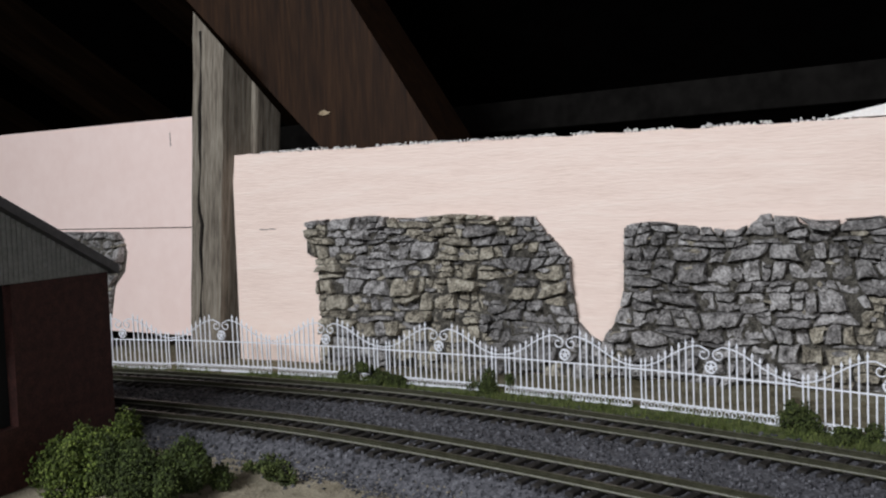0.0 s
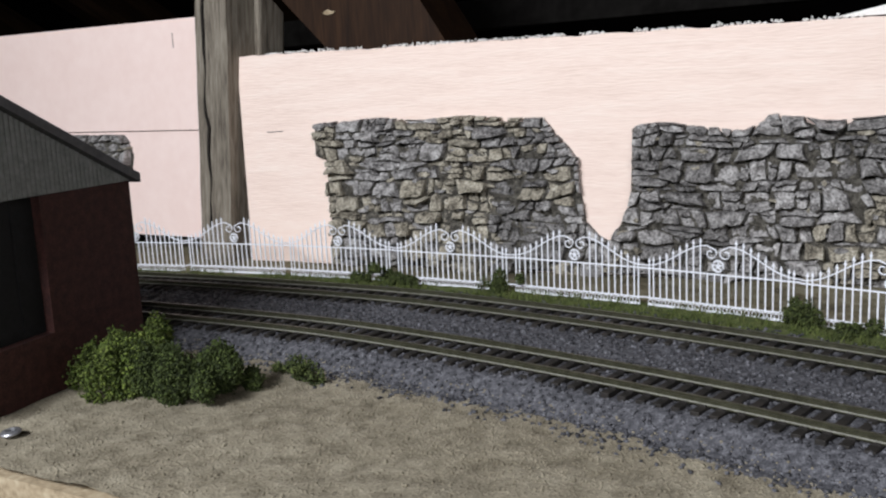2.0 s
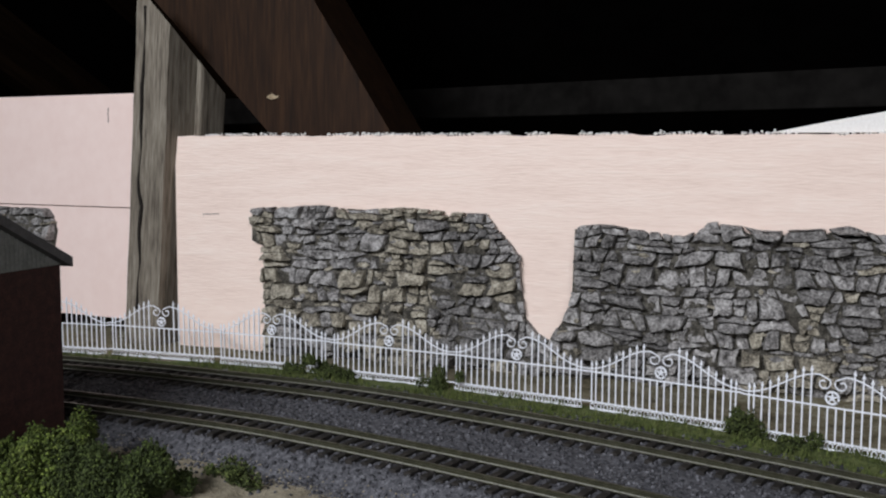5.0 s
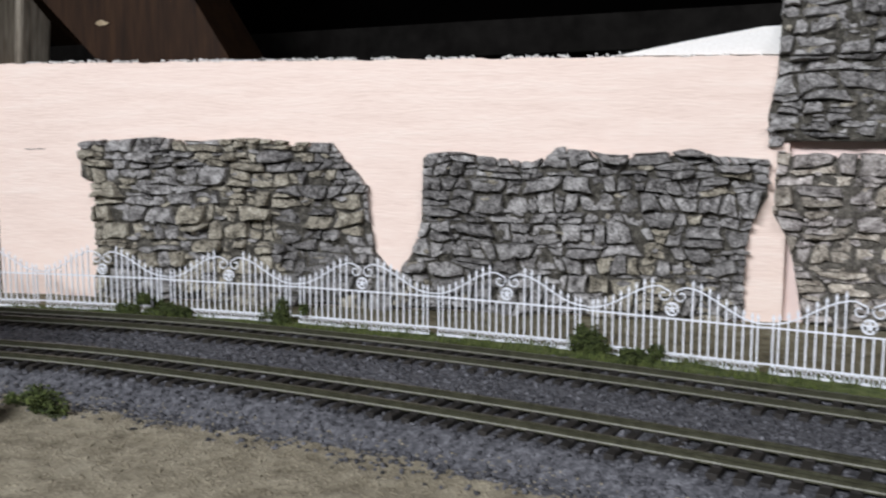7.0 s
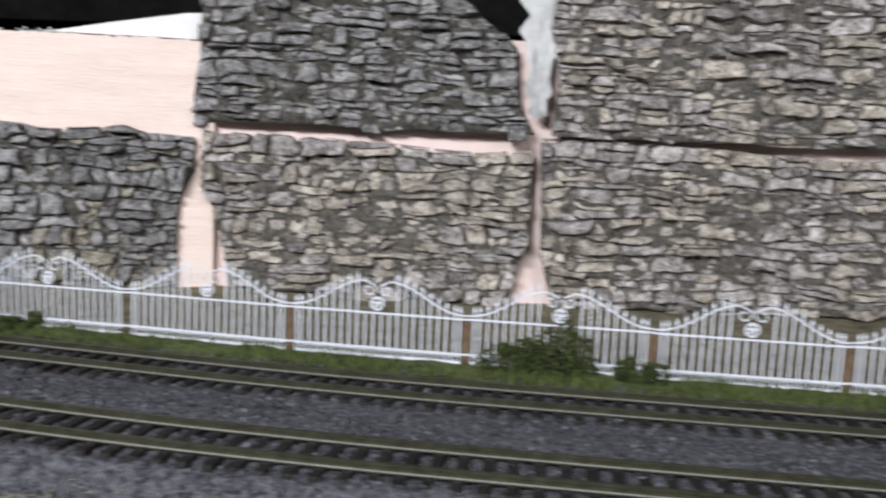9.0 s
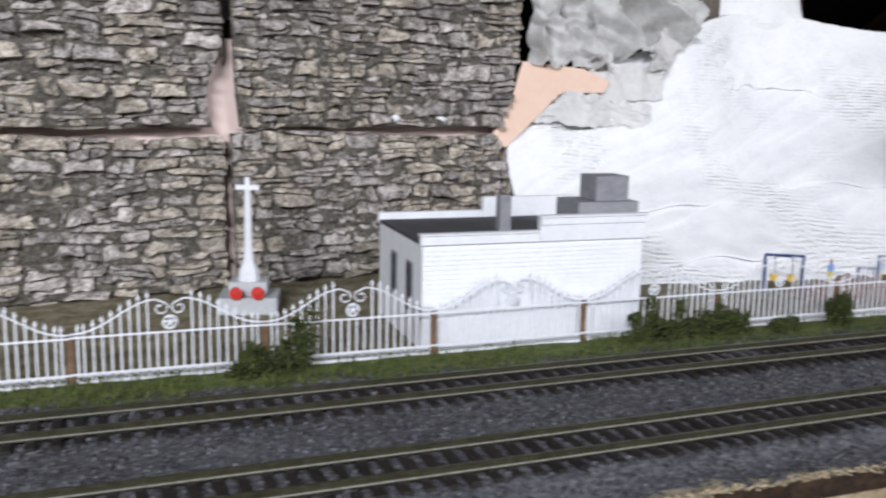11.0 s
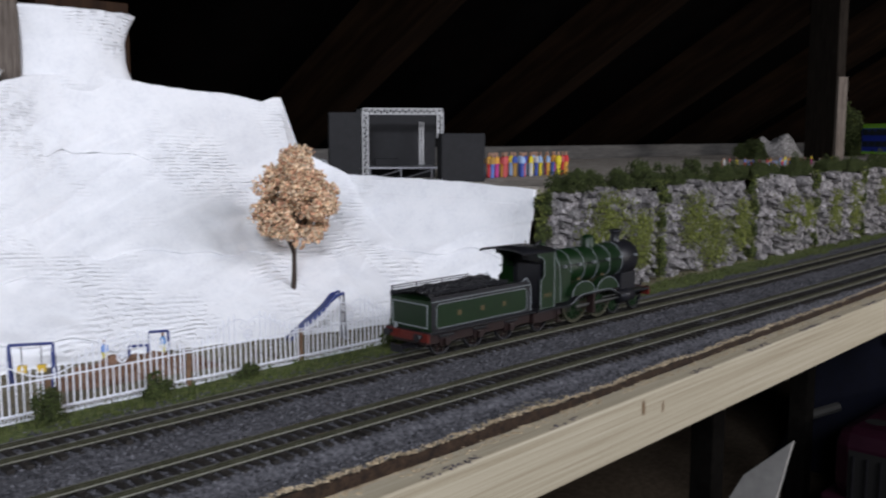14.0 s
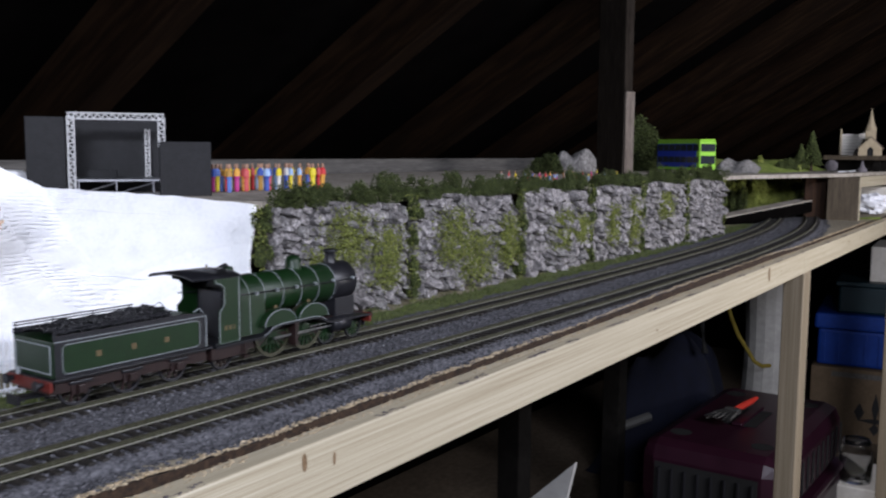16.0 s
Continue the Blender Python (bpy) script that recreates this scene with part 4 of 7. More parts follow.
bush((-0.226, -0.046, GROUND), (0.013, 0.012, 0.021), 3600, 41, "tall leafy foam bush at the shed corner", 0.0006, 14, M_sprig)
bush((-0.201, -0.056, GROUND), (0.016, 0.013, 0.018), 6500, 37, "dark green lumpy foam bush beside the brick shed", 0.00052, 15, M_leaf)
bush((-0.192, -0.044, GROUND), (0.013, 0.011, 0.015), 4200, 38, "dark green lumpy foam bush beside the brick shed", 0.00052, 13, M_leaf)
washer = part("washer", lathe(bmesh.new(), [(0.0012, 0.0), (0.0030, 0.0), (0.0033, 0.0005), (0.0028, 0.0010), (0.0016, 0.0013), (0.0010, 0.0009), (0.0012, 0.0)], "z", sides=28), mat("zinc", [(0.35, 0.35, 0.36), (0.50, 0.50, 0.52)], 300, 0.35, metal=0.8, bump=0.1))
washer.matrix_world = pose(-0.2135, -0.1090, GROUND + 0.0009, 6, 0, 0)
tagged(washer, "small grey metal washer lying on the sand", "washer")
bush((-0.180, -0.022, GROUND), (0.012, 0.008, 0.006), 500, 32, "low green foam sprig on the sand")
for k, (x, y, w, h) in enumerate([(-0.280, 0.1155, 0.008, 0.0045), (-0.262, 0.1175, 0.010, 0.0075), (-0.249, 0.1195, 0.008, 0.0055), (-0.197, 0.1305, 0.009, 0.009), (-0.047, 0.1340, 0.010, 0.012), (-0.030, 0.1310, 0.007, 0.006), (0.176, 0.1215, 0.011, 0.012), (0.190, 0.1225, 0.010, 0.014), (0.218, 0.1220, 0.008, 0.010), (0.353, 0.1205, 0.009, 0.013), (0.370, 0.1190, 0.008, 0.021), (0.600, 0.1180, 0.009, 0.006), (0.632, 0.1200, 0.009, 0.017), (0.686, 0.1200, 0.008, 0.009), (0.735, 0.1190, 0.008, 0.009)]):
    bush((x, y, GROUND), (w, 0.006, h), int(75000 * w), 50 + k)
for k in range(7):
    x = 0.523 + 0.0082 * k
    bush((x, 0.1195 + 0.001 * (k % 2), GROUND), (0.008, 0.005, 0.0095 + 0.002 * (k % 3)), 520, 80 + k, "low dark green hedge clump by the track")
for k in range(19):
    x = 0.836 + 0.0085 * k
    bush((x, 0.1205 - 0.003 * (k % 3), GROUND), (0.008, 0.006, 0.010 + 0.003 * (k % 3 == 0)), 520, 100 + k, "low olive hedge clump by the track")


# ---------------------------------------------------------------- old post and the brick shed
bm = bmesh.new()
zs = np.linspace(-0.01, 0.40, 26)
sec = [(-0.0145, 0.0), (0.0115, 0.0), (0.0115, 0.045), (-0.0145, 0.045)]
rows = []
for z in zs:
    w = 0.0012 * noise.noise((0, z * 40, 1))
    w2 = 0.0014 * noise.noise((5, z * 30, 1))
    rows.append([bm.verts.new((x + (w if x < 0 else w2), y, z)) for x, y in sec])
for a, b in zip(rows, rows[1:]):
    for j in range(4):
        bm.faces.new((a[j], a[(j + 1) % 4], b[(j + 1) % 4], b[j]))
bm.faces.new(rows[0])
bm.faces.new(rows[-1])
POST = pose(-0.4015, 0.116, 0, 0, 4.6, 6)
MITRE = POST.inverted() @ Vector((-0.398, 0.118, 0.199)), (POST.inverted().to_3x3() @ Vector((0.5544, 0.5527, 0.6222)))


def mitred(bm):
    """The post's head is cut off along the brace that it carries."""
    cut = bmesh.ops.bisect_plane(bm, geom=bm.verts[:] + bm.edges[:] + bm.faces[:], plane_co=MITRE[0], plane_no=MITRE[1], clear_outer=True)
    bmesh.ops.edgenet_fill(bm, edges=[e for e in cut["geom_cut"] if isinstance(e, bmesh.types.BMEdge)])
    return bm


post = part("old_post", mitred(bm), M_oldpost)
post.matrix_world = POST
tagged(post, "weathered grey-brown split timber roof post", "post")
crack = bmesh.new()
tube(crack, [(-0.0075 + 0.0018 * noise.noise((1, z * 60, 3)) + 0.0022 * (z < 0.075), -0.0002, z) for z in np.linspace(0.012, 0.19, 24)], [0.0011 * abs(math.sin(2.2 + k * 0.35)) + 0.0002 for k in range(24)], 5)
M_crack = mat("deep_crack", [(0.006, 0.004, 0.003), (0.015, 0.011, 0.008)], 300, 0.95, bump=0)
part("crack", crack, M_crack, post, "dark open split in the wood")
side = part("side_cheek", mitred(boxed(0.0117, 0.0165, 0.022, 0.045, 0.0, 0.40, 0.002)), M_oldpost, post, "paler planed cheek beside the post")

SHED = pose(-0.2590, -0.0310, 0, 0, 0, -70.5)


def make_shed():
    """A low-relief shed: one pitch of roof, cut off at the edge of the board."""
    thing = new("brick_shed")
    thing.matrix_world = SHED
    w, d, eave, rise = 0.095, 0.085, 0.0612, 0.485
    # end wall with its big doorway: local x runs along the wall, the shed lies behind it
    part("wall", boxed(0, 0.0480, -0.006, 0, GROUND, eave), M_brick, thing)
    part("wall", boxed(0.0480, w, -0.006, 0, GROUND, 0.0125), M_brick, thing, "low brick sill under the doorway")
    part("wall", boxed(0, 0.006, -d, -0.0062, GROUND, eave), M_brick, thing)
    part("wall", boxed(w - 0.006, w, -d, -0.0062, GROUND, eave + rise * (w - 0.006)), M_brick, thing)
    part("wall", boxed(0.0062, w - 0.0062, -d, -d + 0.006, GROUND, eave), M_brick, thing)
    part("door", boxed(0.0482, w - 0.0002, -0.0058, -0.0035, 0.0127, eave), M_black, thing, "dark closed doorway")
    for k in range(3):
        part("plank_joint", boxed(0.058 + 0.0115 * k, 0.0586 + 0.0115 * k, -0.0034, -0.0030, 0.0145, eave - 0.001), M_black, thing)
    bm = bmesh.new()
    k = 172
    cols = []
    for i in range(k + 1):
        x = w * i / k
        h = eave + max(rise * x, 0.0003)
        y = 0.0004 + (0.0, 0.0005, 0.0007, 0.0005)[i % 4]
        cols.append((bm.verts.new((x, y, eave + 0.0002)), bm.verts.new((x, y, h)), bm.verts.new((x, -0.003, eave + 0.0002)), bm.verts.new((x, -0.003, h))))
    for a, b in zip(cols, cols[1:]):
        bm.faces.new((a[0], b[0], b[1], a[1]))
        bm.faces.new((a[2], b[2], b[0], a[0]))
        bm.faces.new((a[3], b[3], b[2], a[2]))
    part("gable_cladding", bm, M_roof, thing, "grey-green corrugated gable sheeting")
    bm = bmesh.new()
    prism(bm, [(-0.0015, eave - 0.0015 * rise), (w, eave + w * rise), (w, eave + w * rise + 0.0036), (-0.0015, eave - 0.0015 * rise + 0.0036)], d + 0.0045)
    bmesh.ops.translate(bm, verts=bm.verts, vec=(0, -d, 0))
    part("roof", bm, M_slate, thing, "dark grey roof sheet")
    return tagged(thing, "dark red brick shed with a corrugated gable", "shed")


M_black = mat("black_and_shade", [(0.004, 0.004, 0.004), (0.009, 0.009, 0.0095)], 200, 0.8, bump=0.1)
M_slate = mat("roof_edge", [(0.07, 0.07, 0.075), (0.12, 0.12, 0.125)], 200, 0.6, bump=0.2)
make_shed()

# pencil mark and scratch on the boards
back, left_board = bpy.data.objects["wall_back"], bpy.data.objects["wall_left"]
part("pencil_mark", boxed(0.018, 0.024, -0.0003, -0.0001, 0.0700, 0.0704), M_smear, back, "short dark pencil mark")
part("pencil_mark", boxed(0.0247, 0.029, -0.0003, -0.0001, 0.0702, 0.0706), M_smear, back, "short dark pencil mark")
part("scratch", boxed(0.0229, 0.0233, 0.0101, 0.0103, 0.124, 0.133), M_smear, left_board, "thin dark scratch")

# ---------------------------------------------------------------- plaster hill
HILL_T = [(0.530, 0.312, 0.098), (0.600, 0.318, 0.105), (0.660, 0.322, 0.135), (0.700, 0.322, 0.150), (0.722, 0.332, 0.154), (0.755, 0.333, 0.156), (0.790, 0.329, 0.152), (0.815, 0.325, 0.147), (0.902, 0.320, 0.144), (0.914, 0.314, 0.104), (0.945, 0.290, 0.084), (0.985, 0.205, 0.080), (1.008, 0.152, 0.075)]
HILL_B = [(0.535, 0.245), (0.570, 0.228), (0.620, 0.217), (0.684, 0.214), (0.705, 0.210), (0.748, 0.202), (0.790, 0.190), (0.815, 0.183), (0.870, 0.168), (0.905, 0.160), (0.940, 0.152), (0.980, 0.148), (1.010, 0.149)]


def along(poly, t):
    t = min(max(t, 0), 1) * (len(poly) - 1)
    i = min(int(t), len(poly) - 2)
    return Vector(poly[i]).lerp(Vector(poly[i + 1]), t - i)


def hill_point(t, s):
    a = along(HILL_T, t)
    if t < 0.66:
        a = (a * 2 + along(HILL_T, t - 0.025) + along(HILL_T, t + 0.025) + along(HILL_T, t - 0.05) + along(HILL_T, t + 0.05)) / 6
    b = (along(HILL_B, t - 0.06) + along(HILL_B, t - 0.03) + along(HILL_B, t) + along(HILL_B, t + 0.03) + along(HILL_B, t + 0.06)) / 5
    q = min(max((t - 0.36) / 0.22, 0), 1)
    h = 1 - (1 - s) ** (2.4 - 1.0 * q * q * (3 - 2 * q))
    x, y = b[0] + (a[0] - b[0]) * s, b[1] + (a[1] - b[1]) * h
    z = GROUND + (a[2] - GROUND) * s
    f = math.sin(math.pi * min(s * 1.05, 1))
    fold = 0.010 * noise.noise((x * 7, z * 16 - x * 6, 3)) + 0.0048 * noise.noise((x * 14, z * 60 - x * 22, 5)) + 0.0016 * noise.noise((x * 36, z * 150 - x * 50, 6))
    n = abs(noise.noise((x * 11, z * 60 - x * 24, 8)))
    return Vector((x, y + f * (fold - 0.0016 * max(0, 0.15 - n) * 6), z + 0.001 * noise.noise((x * 80, y * 80, 2)) * s))


nu, nv = 330, 120
vs = [hill_point(i / nu, j / nv) for i in range(nu + 1) for j in range(nv + 1)]
fs = [(i * (nv + 1) + j, (i + 1) * (nv + 1) + j, (i + 1) * (nv + 1) + j + 1, i * (nv + 1) + j + 1) for i in range(nu) for j in range(nv)]
hill = new("plaster_hill", mesh_of("plaster_hill", vs, fs, M_plaster, True))
sol = hill.modifiers.new("thick", "SOLIDIFY")
sol.thickness, sol.offset = 0.004, -1
tagged(hill, "unpainted white plaster-cloth hillside with soft ripples", "hill")
# the plastered pillar that rises from the hill, flared at its foot
vs, nu, nv = [], 30, 44
for j in range(nv + 1):
    v = j / nv
    z = 0.128 + 0.069 * v
    flare = 0.026 * max(0, 1 - v / 0.62) ** 2.0
    lip = 0.0090 * max(0, (v - 0.70) / 0.30) ** 1.7
    for i in range(nu + 1):
        a = math.pi * i / nu
        x = 0.7515 - math.cos(a) * (0.0378 + flare + lip) + 0.0012 * noise.noise((a * 2, z * 50, 1))
        y = 0.3525 + 0.012 * max(0, 1 - v / 0.30) - (0.0205 + 0.30 * flare * min(1, v / 0.3) + 0.5 * lip) * math.sin(a) ** 0.8 + 0.0014 * noise.noise((a * 3, z * 70, 4))
        vs.append((x, y, z + 0.0012 * noise.noise((a * 4, 0, 8)) * v))
fs = [(j * (nu + 1) + i, j * (nu + 1) + i + 1, (j + 1) * (nu + 1) + i + 1, (j + 1) * (nu + 1) + i) for j in range(nv) for i in range(nu)]
ob = hang("pillar", mesh_of("pillar", vs, fs, M_plaster, True), hill)
sol = ob.modifiers.new("thick", "SOLIDIFY")
sol.thickness, sol.offset = 0.004, -1

part("board_end", boxed(0.728, 0.792, 0.345, 0.360, 0.150, 0.2065, 0.0006), M_brace, hill, "brown board standing out of the pillar's top")


def gauze(t0, t1, s0, s1, seed, off):
    """A second layer of plaster cloth lapped over the hill, with a ragged edge."""
    k, q = 70, 40
    vs = []
    for i in range(k + 1):
        for j in range(q + 1):
            u, v = i / k, j / q
            uu = u + 0.05 * noise.noise((v * 4, seed, 0)) * (1 - u) + 0.05 * noise.noise((v * 5, seed, 3)) * u
            vv = v + 0.16 * noise.noise((u * 5, seed, 7)) * (1 - v) + 0.12 * noise.noise((u * 6, seed, 9)) * v
            p = hill_point(t0 + (t1 - t0) * uu, s0 + (s1 - s0) * vv)
            lift = off * 1.9 * (1 - v) ** 1.6 * math.sin(math.pi * min(max(u, 0), 1)) ** 0.8 * (1 + 0.7 * noise.noise((u * 9, v * 6, seed))) - 0.0009
            vs.append(p + Vector((0, -lift, 0.3 * lift)))
    fs = [(i * (q + 1) + j, (i + 1) * (q + 1) + j, (i + 1) * (q + 1) + j + 1, i * (q + 1) + j + 1) for i in range(k) for j in range(q)]
    ob = hang("cloth_layer", mesh_of("cloth_layer", vs, fs, M_plaster, True), hill)
    m = ob.modifiers.new("thick", "SOLIDIFY")
    m.thickness, m.offset = 0.0005, 1
    return ob


for t0, t1, s0, s1, seed, off in ((0.02, 0.30, 0.26, 0.62, 1, 0.0016), (0.10, 0.42, 0.06, 0.33, 2, 0.0018), (0.36, 0.62, 0.30, 0.70, 3, 0.0012), (0.50, 0.74, 0.05, 0.36, 4, 0.0014), (0.74, 0.98, 0.40, 0.86, 5, 0.0012), (0.30, 0.52, 0.68, 0.96, 6, 0.0012)):
    gauze(t0, t1, s0, s1, seed, off)
ob = part("bare_post", boxed(-0.011, 0.008, 0, 0.014, 0, 0.45, 0.001), M_greypost)
ob.matrix_world = pose(0.7055, 0.337, GROUND)
tagged(ob, "bare grey-brown timber post beside the plastered pillar", "post")


def rumpled(name, outline, seed, amp, material, label, k=64):
    """A sheet of thin paper between four corners, crumpled into flat facets with sharp folds."""
    c = [Vector(p) for p in outline]
    n = (c[1] - c[0]).cross(c[3] - c[0]).normalized()
    r = random.Random(seed)
    folds = []
    for size, share in ((0.047, 0.95), (0.036, 0.75), (0.021, 0.50), (0.016, 0.28), (0.0085, 0.10)):
        a = r.uniform(0.15, 1.05) if size > 0.02 else r.uniform(-0.5, 1.4)
        folds.append((Vector((math.cos(a), 0.3, math.sin(a))) / size, share, r.uniform(0, 9), r.uniform(0.6, 1.5)))
    vs, fs = [], []
    for i in range(k + 1):
        for j in range(k + 1):
            u, v = i / k, j / k
            p = c[0].lerp(c[1], u).lerp(c[3].lerp(c[2], u), v)
            bend = Vector((noise.noise(p * 22 + Vector((seed, 0, 0))), 0, noise.noise(p * 22 + Vector((0, seed, 5))))) * 0.006
            h = 0.0
            for way, share, phase, warp in folds:
                t = ((p + bend * warp).dot(way) + phase) % 1.0
                h += share * (abs(2 * t - 1) - 0.5) * (0.6 + 0.8 * noise.noise(p * 14 + Vector((phase, 0, 0))))
            edge = 0.0045 * max(abs(2 * u - 1) ** 5, abs(2 * v - 1) ** 5)
            side = Vector((edge * noise.noise((u * 9, v * 9, seed + 2)), 0, edge * noise.noise((u * 11, v * 9, seed + 8)))) + amp * 0.35 * Vector((noise.noise((u * 5, v * 5, seed)), 0, noise.noise((u * 5, v * 5, seed + 5))))
            vs.append(p + n * amp * 1.7 * h + side)
    for i in range(k):
        for j in range(k):
            a = i * (k + 1) + j
            fs.append((a, a + k + 1, a + k + 2, a + 1))
    ob = new(name, mesh_of(name, vs, fs, material, False))
    m = ob.modifiers.new("thick", "SOLIDIFY")
    m.thickness = 0.0003
    return tagged(ob, label, "paper", "crumpled paper sheets")


M_paper = mat("crumpled_paper", [(0.44, 0.4334, 0.42), (0.54, 0.5319, 0.515), (0.62, 0.6107, 0.6)], 60, 0.8, bump=0.4)
M_scrap = mat("thin_paper", [(0.58, 0.575, 0.565), (0.67, 0.665, 0.655), (0.74, 0.735, 0.725)], 60, 0.8, bump=0.3)
M_card = mat("pink_card", [(0.80, 0.57, 0.44), (0.84, 0.62, 0.50)], 60, 0.8, bump=0.1)
bunch = "crumpled grey-white paper bunched over the scenery"
rumpled("crumpled_paper", [(0.552, 0.306, 0.116), (0.612, 0.304, 0.113), (0.625, 0.318, 0.180), (0.548, 0.318, 0.186)], 3, 0.019, M_paper, bunch)
rumpled("crumpled_paper", [(0.595, 0.308, 0.116), (0.672, 0.318, 0.128), (0.682, 0.330, 0.172), (0.600, 0.326, 0.192)], 9, 0.017, M_paper, bunch)
rumpled("crumpled_paper", [(0.640, 0.309, 0.113), (0.655, 0.310, 0.113), (0.699, 0.326, 0.156), (0.674, 0.328, 0.166)], 21, 0.004, M_paper, "twisted strip of grey-white paper")
rumpled("crumpled_paper", [(0.556, 0.3085, 0.080), (0.646, 0.310, 0.074), (0.642, 0.308, 0.090), (0.578, 0.3035, 0.099)], 15, 0.0035, M_scrap, "torn flat scrap of grey-white paper")
rumpled("crumpled_paper", [(0.600, 0.309, 0.092), (0.655, 0.313, 0.094), (0.652, 0.313, 0.116), (0.596, 0.309, 0.116)], 16, 0.0035, M_scrap, "torn flat scrap of grey-white paper")
rumpled("crumpled_paper", [(0.170, 0.242, 0.086), (0.176, 0.242, 0.086), (0.186, 0.243, 0.165), (0.160, 0.243, 0.165)], 27, 0.005, M_paper, "thin torn tissue hanging between two stone castings")
bm = bmesh.new()
prism(bm, [(0.529, 0.070), (0.539, 0.0635), (0.558, 0.081), (0.575, 0.097), (0.606, 0.098), (0.610, 0.105), (0.591, 0.1125), (0.549, 0.116), (0.541, 0.090)], 0.0025)
ob = part("pink_card", bm, M_card)
ob.matrix_world = pose(0, 0.3055, 0)
tagged(ob, "bare pink card showing between rock and plaster", "card")
bm = bmesh.new()
prism(bm, [(0, 0), (0.075, 0), (0.075, 0.013), (0.066, 0.0125), (0.03, 0.006)], 0.004)
ob = part("white_offcut", bm, M_foam)
ob.matrix_world = M_A @ pose(0.330, 0.004, 0.1165)
tagged(ob, "white foam offcut lying behind the backboard top", "offcut")
pts = []
r = random.Random(77)
for _ in range(900):
    u = r.uniform(0.02, 0.40)
    if noise.noise((u * 50, 0, 3)) > -0.15:
        p = M_A @ Vector((u, r.uniform(0, 0.010), 0.1158 + abs(r.gauss(0, 0.0006))))
        pts.append(p)
tagged(new("foam_crumbs", crumbs("foam_crumbs", pts, [r.uniform(0.0003, 0.0009) for _ in pts], M_foam, 1.0, 4)), "white foam crumbs on the torn board edge", "crumbs", kind="stuff")

# ---------------------------------------------------------------- tree on the hill
M_bark = mat("tree_bark", [(0.02, 0.013, 0.009), (0.06, 0.04, 0.028)], 300, 0.9, bump=0.6)
M_blossom = mat("blossom_flock", [(0.30, 0.16, 0.09), (0.66, 0.31, 0.21), (0.66, 0.46, 0.26), (0.80, 0.66, 0.47), (0.86, 0.62, 0.50)], 420, 0.95, bump=0.4, island=0.45)


def make_tree():
    tree = new("blossom_tree")
    tree.matrix_world = pose(0.830, 0.211, 0.006, 2, 1, 0) @ Matrix.Diagonal((1.32, 1.32, 1.32, 1))
    bm = bmesh.new()
    tube(bm, [(0, 0, 0), (0.0008, 0, 0.014), (0.0004, 0, 0.030), (0.0015, 0, 0.048)], [0.0016, 0.0012, 0.0010, 0.0007], 8)
    r = random.Random(5)
    for k in range(11):
        a, h = k * 2.4, r.uniform(0.024, 0.044)
        e = Vector((math.cos(a) * r.uniform(0.009, 0.016), math.sin(a) * r.uniform(0.008, 0.013), h + r.uniform(0.008, 0.022)))
        tube(bm, [(0.0006, 0, h), e * 0.5 + Vector((0, 0, h * 0.45)), e], [0.0008, 0.0005, 0.0002], 5)
    part("trunk", bm, M_bark, tree, "thin dark trunk with bare twigs", True)
    pts = []
    hubs = []
    for k in range(85):
        t = r.random()
        z = 0.0325 + 0.0405 * t
        rad = 0.0225 * (math.sin(math.pi * (0.22 + 0.74 * t)) ** 0.8)
        a = r.uniform(0, 6.28)
        hubs.append((Vector((math.cos(a) * rad * r.uniform(0.4, 1), math.sin(a) * rad * 0.7 * r.uniform(0.4, 1), z)), r.uniform(0.0035, 0.0065)))
    while len(pts) < 9500:
        h, q = r.choice(hubs)
        v = Vector((r.gauss(0, 1), r.gauss(0, 1), r.gauss(0, 1))).normalized() * q * r.uniform(0.5, 1.05)
        pts.append(h + v)
    hang("crown", crumbs("crown", pts, [r.uniform(0.0005, 0.0012) for _ in pts], M_blossom, 1.0, 6, 0.6), tree)
    return tagged(tree, "model tree with cream and salmon flock blossom", "tree")


make_tree()

# ---------------------------------------------------------------- white hut and war memorial
M_stonegrey = mat("memorial_stone", [(0.42, 0.43, 0.45), (0.52, 0.53, 0.55)], 200, 0.7, bump=0.2)
M_hutbox = mat("hut_grey", [(0.20, 0.20, 0.22), (0.28, 0.28, 0.30)], 120, 0.7, bump=0.15)
M_hut = mat("hut_white", [(0.72, 0.73, 0.77), (0.80, 0.81, 0.84)], 120, 0.55, bump=0.1)
M_hutroof = mat("hut_roof", [(0.045, 0.043, 0.05), (0.075, 0.072, 0.08)], 120, 0.7, bump=0.15)


